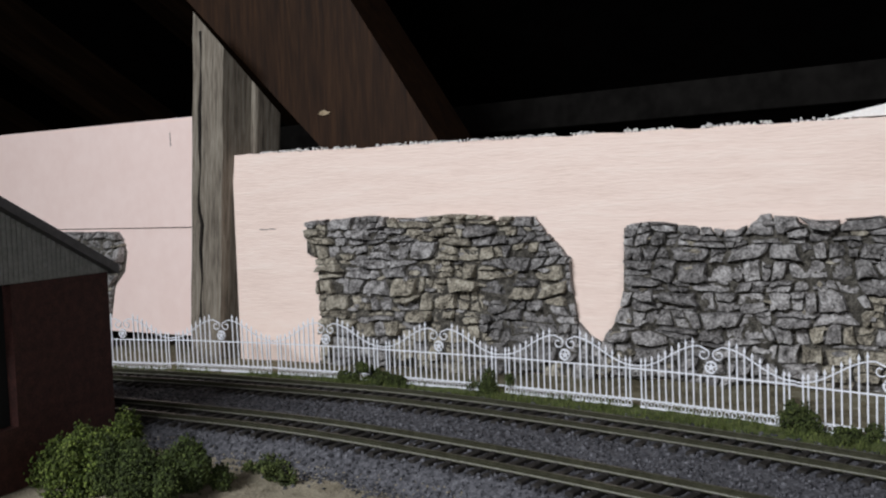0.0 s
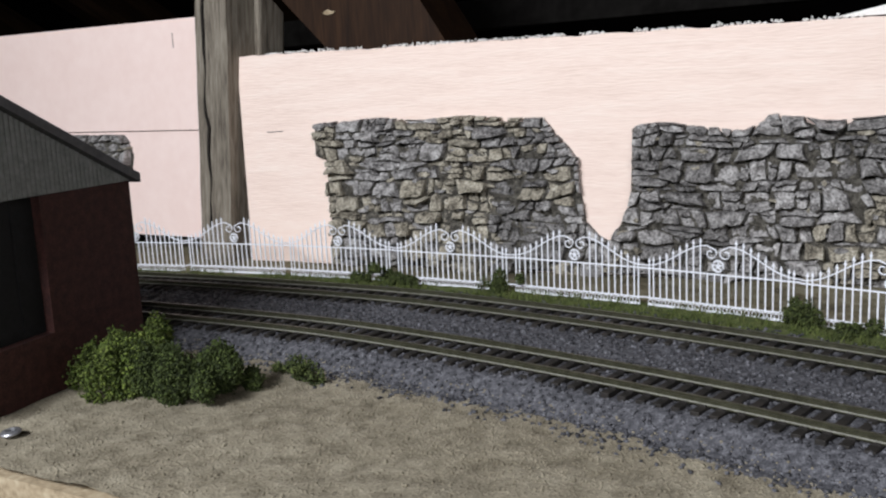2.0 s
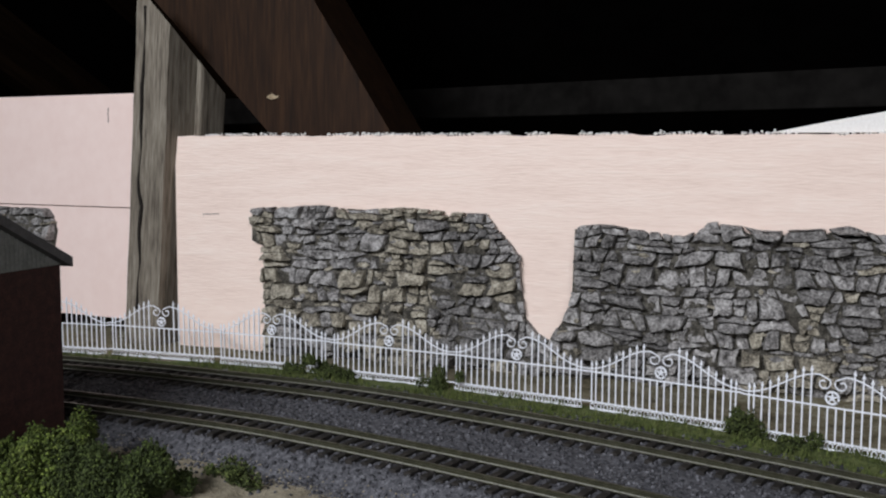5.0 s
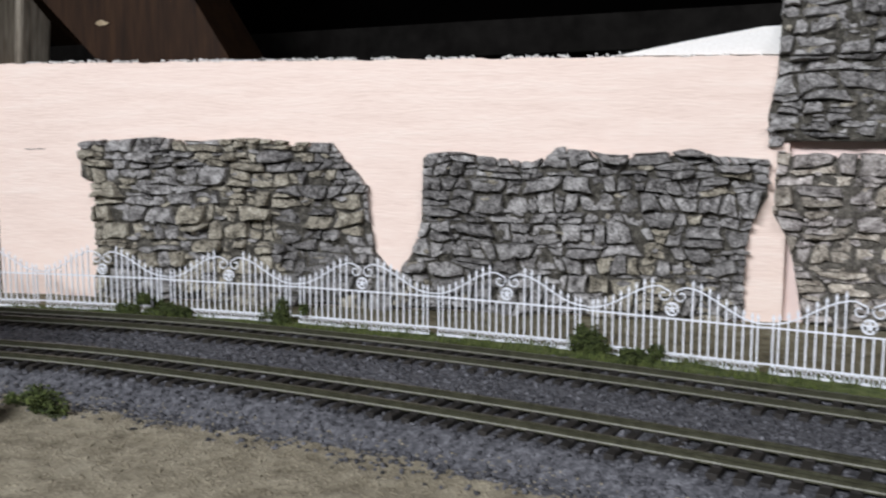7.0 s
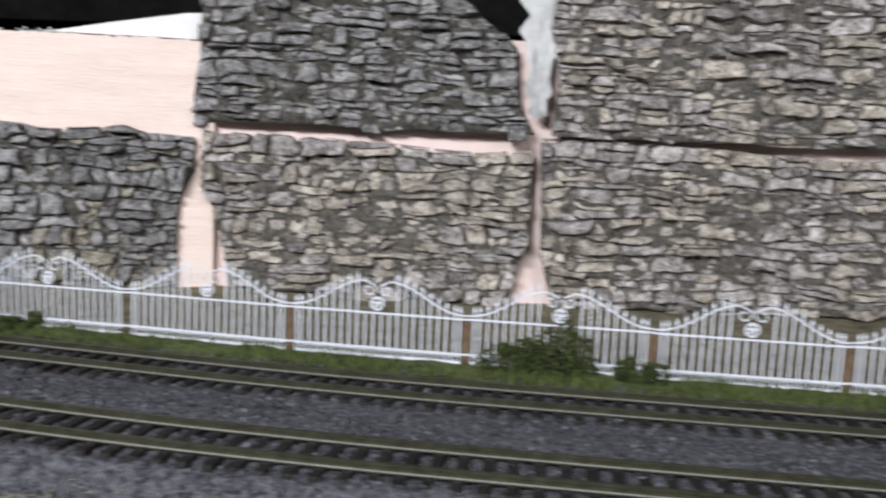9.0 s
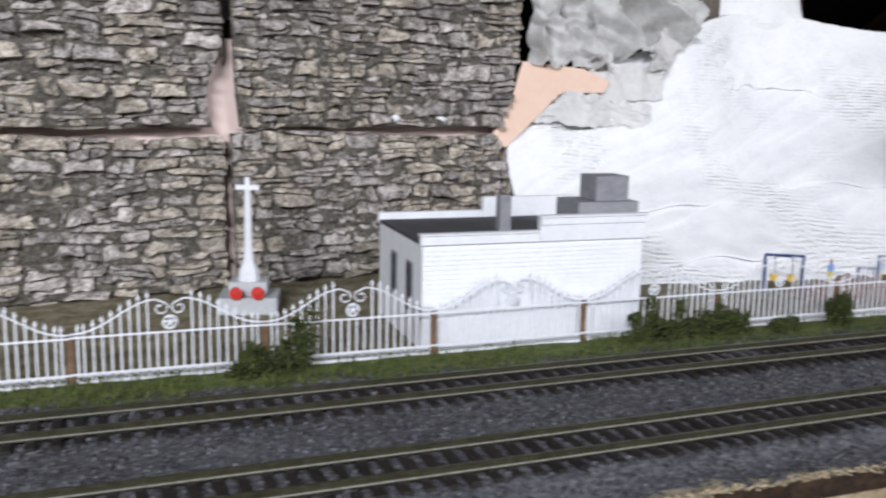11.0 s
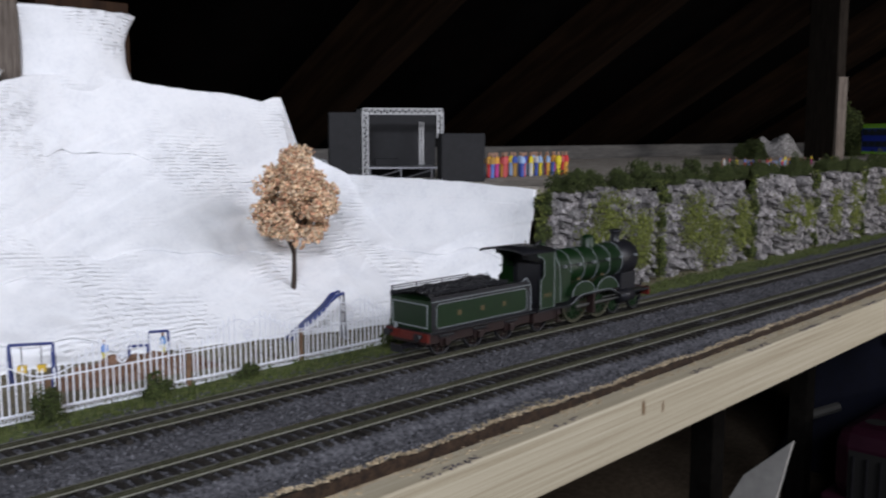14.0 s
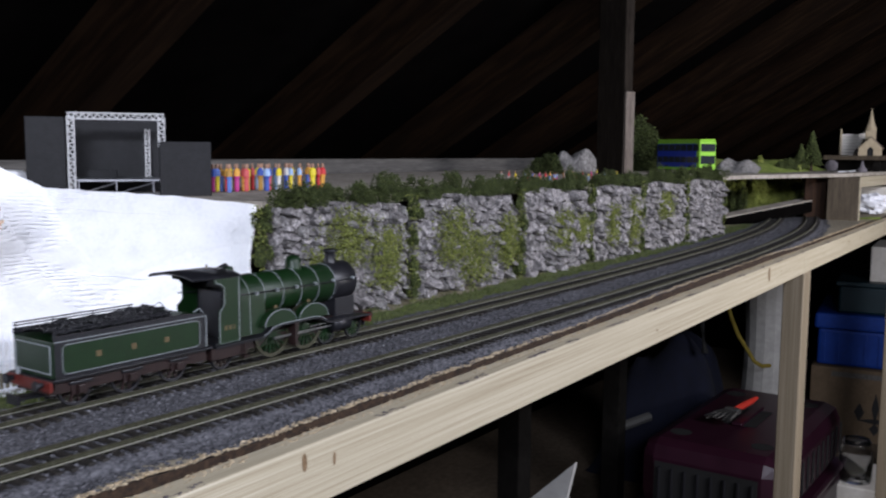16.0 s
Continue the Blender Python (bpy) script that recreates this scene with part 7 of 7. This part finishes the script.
# a low shelf on the deck carries the church and the house
SHELF = DECK + 0.032
shelf = new("low_shelf")
part("top", boxed(2.60, 2.90, 0.035, 0.150, SHELF - 0.009, SHELF, 0.0008), M_shadepine, shelf, "brown shelf edge")
for x, y in ((2.62, 0.050), (2.62, 0.135), (2.86, 0.050), (2.86, 0.135)):
    part("leg", boxed(x - 0.006, x + 0.006, y - 0.006, y + 0.006, DECK, SHELF - 0.0092), M_plate, shelf)
# near-black sheet added to draw the dark space beneath the shelf
part("back_panel", boxed(2.66, 2.664, 0.036, 0.149, DECK, SHELF - 0.0092), M_plate, shelf, "near-black panel for the shade under the shelf")
tagged(shelf, "low brown shelf standing on the deck's end", "shelf")
ch = new("model_church")
ch.matrix_world = pose(2.640, 0.068, SHELF, 0, 0, 12)
part("nave", boxed(0.0022, 0.085, -0.022, 0.022, 0, 0.016), M_church, ch)
part("gable", prism(bmesh.new(), [(-0.022, 0), (-0.006, 0), (-0.006, 0.012), (0, 0.019), (0.006, 0.012), (0.006, 0), (0.022, 0), (0.022, 0.016), (0, 0.038), (-0.022, 0.016)], 0.003, Matrix.Rotation(radians(90), 4, "Z")), M_church, ch, "tan gable wall with an arched opening")
part("doorway", boxed(-0.0001, 0.0008, -0.0058, 0.0058, 0, 0.018), M_black, ch, "dark doorway")
for s in (-1, 1):
    slab = boxed(0.0035, 0.088, 0, 0.036, 0, 0.0016, 0.0003)
    bmesh.ops.transform(slab, matrix=pose(0, s * 0.0255, 0.0135, 0, 0, 0) @ Matrix.Rotation(radians(45 if s < 0 else 135), 4, "X"), verts=slab.verts)
    part("roof_slope", slab, M_tile, ch, "brown tiled roof slope")
part("tower", boxed(0.020, 0.040, -0.010, 0.010, 0.0165, 0.052, 0.0006), M_church, ch)
part("spire", lathe(bmesh.new(), [(0.0118, 0.0522), (0.0112, 0.0545), (0.0052, 0.072), (0.0003, 0.098)], "z", (0.030, 0, 0), 8), M_church, ch, "pointed tan spire")
for x in (0.015, 0.035, 0.055):
    part("window", boxed(x, x + 0.008, -0.0226, -0.0221, 0.004, 0.013), M_glassdark, ch)
tagged(ch, "tan stone model church with a pointed spire", "church")
house = new("model_house")
house.matrix_world = pose(2.690, 0.1335, SHELF, 0, 0, -62)
part("wall", prism(bmesh.new(), [(0, 0), (0.052, 0), (0.052, 0.052), (0.044, 0.047), (0.030, 0.0445), (0.010, 0.046), (0, 0.045)], 0.02), M_pale, house, "pale unpainted wall with a ragged top")
part("corner_strip", boxed(-0.004, -0.0003, -0.0005, 0.0035, 0, 0.056, 0.0004), M_church, house, "tan upright corner strip")
for k in range(6):
    part("board_line", boxed(0.001, 0.051, -0.0005, -0.0001, 0.006 + 0.0066 * k, 0.0066 + 0.0066 * k), M_plank, house)
tagged(house, "pale unfinished model house end on the shelf", "model house")
ob = new("ball_bush", crumbs("ball_bush", [(0.0108 * math.cos(a) * math.sin(b), 0.0108 * math.sin(a) * math.sin(b), 0.0115 + 0.0108 * math.cos(b)) for a, b in [(q * 2.39996, math.acos(1 - 2 * (q + 0.5) / 700)) for q in range(700)]], [0.0012] * 700, M_grain, 1.0, 77, 0.5))
ob.matrix_world = pose(2.50, 0.112, DECK)
tagged(ob, "round grey-purple flocked bush on the deck", "bush")
ob = part("grey_cone", lathe(bmesh.new(), [(0.0004, 0), (0.0095, 0.0005), (0.0085, 0.006), (0.004, 0.012), (0.0022, 0.018), (0.0003, 0.024)], "z", sides=14), M_grain)
ob.matrix_world = pose(2.50, 0.056, DECK)
tagged(ob, "small grey cone-shaped tree on the deck", "tree")
tagged(part("white_strip", boxed(2.46, 2.60, 0.086, 0.092, DECK, DECK + 0.002, 0.0004), M_white), "white card strip lying on the deck", "strip")


def crumpled_ball(wide, tall, seed):
    """Vertices and faces of a creased bag, flat below."""
    k, n = 12, 18
    vs, fs = [], []
    for i in range(k + 1):
        b = math.pi * i / k
        for j in range(n):
            a = 2 * math.pi * j / n
            q = 1 + 0.45 * noise.noise((3 * math.sin(b) * math.cos(a), 3 * math.sin(b) * math.sin(a), seed + 3 * math.cos(b)))
            vs.append((wide * q * math.sin(b) * math.cos(a), wide * q * math.sin(b) * math.sin(a), max(0, tall * (0.5 + 0.5 * q * math.cos(b)))))
    for i in range(k):
        for j in range(n):
            fs.append((i * n + j, (i + 1) * n + j, (i + 1) * n + (j + 1) % n, i * n + (j + 1) % n))
    return vs, fs


def conifer(x, y, h, seed):
    t = new("conifer")
    t.matrix_world = pose(x, y, DECK)
    part("trunk", tube(bmesh.new(), [(0, 0, 0), (0, 0, h * 0.5)], [0.003, 0.001], 6), M_bark, t)
    r = random.Random(seed)
    pts = []
    for _ in range(1500):
        z = r.random()
        rad = 0.30 * h * (1 - z) * r.uniform(0.5, 1)
        a = r.uniform(0, 6.28)
        pts.append((rad * math.cos(a), rad * math.sin(a), h * (0.15 + 0.85 * z)))
    hang("crown", crumbs("crown", pts, [r.uniform(0.0012, 0.0028) for _ in pts], M_bush, 1.0, seed, 0.6), t)
    return tagged(t, "dark green model conifer on the deck", "tree", "model conifers")


conifer(2.50, 0.150, 0.078, 61)
conifer(2.49, 0.168, 0.052, 62)
for k in range(5):
    bush((2.36 + 0.022 * k, 0.175 - 0.002 * k, DECK), (0.016, 0.012, 0.018 + 0.004 * (k % 2)), 700, 340 + k, "small dark green bush on the grassy mound", 0.0012, 9)
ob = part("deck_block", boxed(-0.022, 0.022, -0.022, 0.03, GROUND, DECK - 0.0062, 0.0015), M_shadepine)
# lit front of the same pine, painted as a paler face
part("lit_face", boxed(-0.0225, 0.0225, -0.0235, -0.0222, GROUND, DECK - 0.0064, 0.0003), M_timber, ob, "front face in the lit pine tone")
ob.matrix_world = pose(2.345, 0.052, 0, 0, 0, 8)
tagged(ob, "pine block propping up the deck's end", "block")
ob = part("tunnel_board", boxed(0, 0.012, 0, 0.058, GROUND, DECK - 0.0062, 0.0006), M_brace)
ob.matrix_world = pose(2.345, 0.064, 0, 0, 0, 22)
tagged(ob, "dark brown board closing the space under the deck", "board")
ob = part("pine_edging", boxed(0, 0.56, -0.010, 0, DECK - 0.0255, DECK - 0.0063, 0.001), M_timber)
ob.matrix_world = pose(2.358, 0.050, 0, 0, 0, -4.1)
tagged(ob, "pale pine edging strip under the deck front", "edging")
ob = new("plastic_bag", mesh_of("plastic_bag", *crumpled_ball(0.030, 0.040, 5), M_white, False))
ob.matrix_world = pose(2.560, 0.045, GROUND + 0.004)
tagged(ob, "crumpled white plastic bag under the deck's end", "bag")
tagged(part("pale_carton", boxed(2.60, 2.66, 0.020, 0.130, GROUND, DECK - 0.03, 0.001), M_pale), "pale carton standing under the deck's end", "box")
ob = part("green_card", boxed(0, 0.055, 0, 0.022, GROUND + 0.0006, GROUND + 0.004, 0.0006), M_meadow)
ob.matrix_world = pose(2.395, 0.016, 0, 0, 0, -6)
tagged(ob, "flat green card lying on the bare board", "card")

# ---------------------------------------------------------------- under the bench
# most colours below are darkened to carry the shade under the bench
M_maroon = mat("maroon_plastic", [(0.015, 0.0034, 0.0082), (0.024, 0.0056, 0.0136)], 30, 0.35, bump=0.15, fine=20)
car = new("pet_carrier")
car.matrix_world = pose(2.62, 0.285, FLOOR, 0, 0, 0)
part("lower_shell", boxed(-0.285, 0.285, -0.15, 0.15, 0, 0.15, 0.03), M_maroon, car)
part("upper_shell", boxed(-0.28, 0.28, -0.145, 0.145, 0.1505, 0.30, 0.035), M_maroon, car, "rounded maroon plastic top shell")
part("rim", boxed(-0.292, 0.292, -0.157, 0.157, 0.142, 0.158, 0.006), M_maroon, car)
# shade in dimples, well, vents and door opening is painted as black patches
for x in (-0.19, 0.19):
    for y in (-0.085, 0.085):
        part("top_dimple", lathe(bmesh.new(), [(0.0005, 0.2995), (0.018, 0.2995), (0.021, 0.3006), (0.023, 0.3003)], "z", (x, y, 0), 16), M_black, car, "black disc for the shade of a dimple")
part("handle_well", boxed(-0.07, 0.07, -0.035, 0.035, 0.3002, 0.3016, 0.0005), M_black, car, "black patch for the shade of the handle well")
part("handle", boxed(-0.085, 0.085, -0.012, 0.012, 0.3018, 0.309, 0.003), M_maroon, car)
for k in range(9):
    part("vent", boxed(-0.10 + 0.045 * k - 0.012, -0.10 + 0.045 * k + 0.002, -0.1475, -0.1452, 0.185, 0.255, 0.001), M_black, car, "black patch for the dark of a tall vent slot")
for k in range(8):
    part("door_bar", tube(bmesh.new(), [(-0.289, -0.095 + 0.027 * k, 0.05), (-0.289, -0.095 + 0.027 * k, 0.25)], 0.003, 6), M_lblack, car)
part("door_panel", boxed(-0.2862, -0.2852, -0.105, 0.105, 0.04, 0.26), M_black, car, "black panel for the dark behind the barred door")
tagged(car, "maroon plastic pet carrier on the loft floor", "pet carrier")
brush = new("hand_brush")
brush.matrix_world = pose(2.55, 0.31, FLOOR + 0.312, 0, 0, -12)
M_redhandle = mat("red_handle", [(0.45, 0.03, 0.02), (0.55, 0.05, 0.03)], 200, 0.4, bump=0)
part("handle", tube(bmesh.new(), [(0.03, 0, 0.014), (0.06, 0, 0.015), (0.105, 0, 0.019), (0.128, 0, 0.022)], [0.005, 0.0075, 0.0065, 0.004], 8), M_redhandle, brush, "red plastic handle")
part("ferrule", boxed(0.012, 0.031, -0.016, 0.016, 0.007, 0.019, 0.002), M_motionsteel, brush)
rb = random.Random(8)
for k in range(14):
    y = -0.026 + 0.004 * k
    part("tuft", tube(bmesh.new(), [(0.014, y * 0.55, 0.013), (-0.012, y * 0.85, 0.012), (-0.040 - 0.012 * rb.random(), y + rb.uniform(-0.004, 0.004), 0.004 + 0.008 * rb.random())], [0.003, 0.0034, 0.0008], 6), M_plank if k % 3 == 0 else M_black, brush)
tagged(brush, "red-handled hand brush lying on the pet carrier", "brush")
M_bluebox = mat("blue_crate", [(0.0068, 0.0272, 0.17), (0.011, 0.0408, 0.2295)], 20, 0.3, bump=0.05)
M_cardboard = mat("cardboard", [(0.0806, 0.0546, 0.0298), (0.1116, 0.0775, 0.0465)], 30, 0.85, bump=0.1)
crate = new("blue_storage_crate")
crate.matrix_world = pose(3.62, 0.18, FLOOR + 0.23, 0, 0, 8)
part("tub", boxed(0, 0.4, -0.18, 0.18, 0, 0.115, 0.01), M_bluebox, crate)
part("lid", boxed(-0.01, 0.41, -0.19, 0.19, 0.116, 0.165, 0.008), M_bluebox, crate)
for k in range(9):
    part("rib", boxed(-0.004, -0.0002, -0.16 + 0.04 * k - 0.004, -0.16 + 0.04 * k + 0.004, 0.012, 0.105), M_bluebox, crate)
tagged(crate, "bright blue plastic storage crate on a cardboard box", "crate")
M_teal = mat("teal_tub", [(0.0035, 0.015, 0.021), (0.006, 0.021, 0.029)], 30, 0.4, bump=0.05)
tub = new("storage_tub")
tub.matrix_world = pose(3.64, 0.19, FLOOR + 0.3955, 0, 0, 8)
part("tub", boxed(0, 0.33, -0.15, 0.12, 0, 0.085, 0.008), M_teal, tub)
part("lid", boxed(-0.008, 0.338, -0.158, 0.128, 0.0852, 0.10, 0.004), M_teal, tub)
tagged(tub, "dark teal lidded storage tub on the blue crate", "storage tub")
pbox = new("grey_box")
pbox.matrix_world = pose(3.68, 0.15, FLOOR + 0.4956, 0, 0, 5)
part("carton", boxed(0, 0.28, -0.14, 0.08, 0, 0.11, 0.003), M_pale, pbox)
part("tape", boxed(-0.0006, -0.0001, -0.04, -0.01, 0.002, 0.108), M_plank, pbox, "dull grey tape strip")
tagged(pbox, "pale grey box on top of the storage tub", "box")
cbox = new("cardboard_box")
cbox.matrix_world = pose(3.60, 0.18, FLOOR, 0, 0, 8)
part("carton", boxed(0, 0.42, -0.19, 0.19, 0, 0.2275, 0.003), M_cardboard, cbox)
bm = bmesh.new()
for dy, dz, w, h in ((0, 0.11, 0.022, 0.10), (-0.045, 0.095, 0.03, 0.06), (0.045, 0.095, 0.03, 0.06), (0, 0.07, 0.10, 0.018), (0, 0.045, 0.03, 0.04)):
    prof = [(0, -h / 2), (w / 2, 0), (0, h / 2), (-w / 2, 0)]
    vs = [bm.verts.new((-0.0006, dy + a, dz + b)) for a, b in prof]
    ws = [bm.verts.new((-0.0002, dy + a, dz + b)) for a, b in prof]
    bm.faces.new(vs)
    for k in range(4):
        bm.faces.new((vs[k], ws[k], ws[(k + 1) % 4], vs[(k + 1) % 4]))
part("printed_emblem", bm, M_black, cbox, "faded dark printed emblem shape")
part("printed_line", boxed(-0.0006, -0.0002, -0.13, 0.13, 0.200, 0.216), M_plank, cbox, "faded line of print as a plain bar")
tagged(cbox, "brown cardboard box with a dark printed emblem", "box")
M_glass = bpy.data.materials.new("jar_glass")
M_glass.use_nodes = True
gb = M_glass.node_tree.nodes["Principled BSDF"]
gb.inputs["Transmission Weight"].default_value, gb.inputs["Roughness"].default_value = 1.0, 0.05
jar = new("glass_jar")
jar.matrix_world = pose(2.90, 0.106, FLOOR + 0.11)
part("body", lathe(bmesh.new(), [(0.0005, 0.0), (0.036, 0.001), (0.038, 0.01), (0.038, 0.075), (0.030, 0.088), (0.030, 0.104), (0.027, 0.104), (0.027, 0.088), (0.035, 0.074), (0.035, 0.008), (0.0005, 0.006)], "z", sides=24), M_glass, jar, "", True)
part("rim", lathe(bmesh.new(), [(0.0302, 0.092), (0.0325, 0.093), (0.0325, 0.098), (0.0302, 0.099)], "z", sides=24), M_glass, jar)
tagged(jar, "empty clear glass jar on a pale box", "jar")
ob = part("pale_box", boxed(-0.05, 0.16, -0.09, 0.07, 0, 0.1098, 0.004), M_pale)
ob.matrix_world = pose(2.90, 0.106, FLOOR)
tagged(ob, "plain pale box standing on the floor", "box")
M_paperwhite = mat("white_sheet", [(0.30, 0.295, 0.28), (0.40, 0.39, 0.37)], 20, 0.8, bump=0.1)
bm = prism(bmesh.new(), [(0.150, -0.235), (0.207, -0.290), (0.225, -0.325), (0.340, FLOOR), (0.270, FLOOR)], 0.006)
ob = part("leaning_sheet", bm, M_paperwhite)
ob.matrix_world = pose(1.49, 0, 0, 0, 0, 90)
tagged(ob, "white sheet of board leaning under the bench", "board")
ob = part("white_sack", lathe(bmesh.new(), [(0.005, 0), (0.07, 0.004), (0.085, 0.10), (0.075, 0.35), (0.082, 0.55), (0.03, 0.62), (0.005, 0.63)], "z", sides=18), M_paperwhite)
ob.matrix_world = pose(3.30, 0.42, FLOOR)
tagged(ob, "tall white wrapped roll on the floor", "roll")
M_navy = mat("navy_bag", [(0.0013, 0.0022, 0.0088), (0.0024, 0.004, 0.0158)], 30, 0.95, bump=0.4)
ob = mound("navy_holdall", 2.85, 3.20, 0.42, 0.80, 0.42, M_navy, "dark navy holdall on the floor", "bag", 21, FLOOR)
part("handle", tube(bmesh.new(), [(2.95, 0.50, FLOOR + 0.36), (2.97, 0.52, FLOOR + 0.45), (3.06, 0.60, FLOOR + 0.47), (3.10, 0.66, FLOOR + 0.36)], 0.010, 7), M_black, ob, "dark webbing handle")
ob = part("yellow_strap", tube(bmesh.new(), [(3.10, 0.50, FLOOR + 0.50), (3.07, 0.47, FLOOR + 0.44), (3.04, 0.44, FLOOR + 0.40), (3.02, 0.41, FLOOR + 0.37), (3.00, 0.385, FLOOR + 0.345), (3.02, 0.37, FLOOR + 0.33), (3.06, 0.36, FLOOR + 0.325)], 0.0055, 6), mat("dimmed_strap", [(0.20, 0.15, 0.02), (0.28, 0.21, 0.03)], 60, 0.8, bump=0.1))
tagged(ob, "yellow strap hanging over the holdall", "strap")
ob = part("steel_tube", tube(bmesh.new(), [(2.60, 0.60, FLOOR + 0.22), (2.72, 0.56, FLOOR + 0.23)], 0.012, 8), M_motionsteel)
tagged(ob, "pale steel tube lying beside the carrier", "tube")
# posts take the near-black timber in place of shade under the baseboard
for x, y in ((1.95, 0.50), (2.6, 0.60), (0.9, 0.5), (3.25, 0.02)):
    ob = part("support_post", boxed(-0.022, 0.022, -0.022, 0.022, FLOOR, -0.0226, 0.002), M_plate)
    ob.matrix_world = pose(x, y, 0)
    tagged(ob, "timber post darkened for the shade under the baseboard", "bench post", "bench posts")

# planted bank behind the far curve, and the ramp that climbs in front, black for its shade
# olive raised in place of light that the deck cuts off
M_olive = mat("brightened_olive", [(0.096, 0.12, 0.0192), (0.208, 0.24, 0.048), (0.352, 0.384, 0.096)], 300, 0.95, bump=0.5, island=0.5)
for k in range(16):
    t = (k // 2) / 7
    bush((2.270 + 0.215 * t, 0.222 - 0.090 * t + 0.022 * (k % 2), GROUND + 0.012 + 0.014 * (k % 2)), (0.022, 0.018, 0.050 + 0.008 * (k % 3)), 2000, 520 + k, "yellow-green foam bush on the far bank", 0.0013, 10, M_bush if k % 5 == 0 else M_olive)
for k, (x, y) in enumerate(((2.155, 0.232), (2.455, 0.140))):
    bm = bmesh.new()
    bmesh.ops.create_icosphere(bm, subdivisions=3, radius=1.0)
    for v in bm.verts:
        q = 1 + 0.35 * noise.noise(v.co * 2.2 + Vector((k * 7, 0, 0)))
        v.co = Vector((v.co.x * 0.020 * q, v.co.y * 0.014 * q, max(-0.2, v.co.z) * 0.046 * q))
    ob = part("pale_rock", bm, M_slabwarm)
    ob.matrix_world = pose(x, y, GROUND + 0.005)
    tagged(ob, "pale buff plaster rock on the far bank", "rock", "bank rocks")
ramp = new("track_ramp")
ramp.matrix_world = pose(2.100, 0.200, 0, 0, 0, -22.6)
# black boards draw the deep shade beneath the ramp
part("fascia", prism(bmesh.new(), [(0, GROUND), (0.11, GROUND), (0.275, 0.010), (0.275, 0.029), (0, 0.001)], 0.006), M_dark, ramp, "black face for the shade under the ramp")
part("trackbed", prism(bmesh.new(), [(-0.01, 0.0002), (0.275, 0.0292), (0.275, 0.0310), (-0.01, 0.0016)], 0.034), M_deck, ramp, "pale grey trackbed edge")
part("shade_panel", boxed(0, 0.275, 0.028, 0.033, GROUND, 0.0), M_black, ramp, "added black board that darkens the space under the ramp")
tagged(ramp, "model track ramp climbing under the deck, its shade put in as black", "ramp")
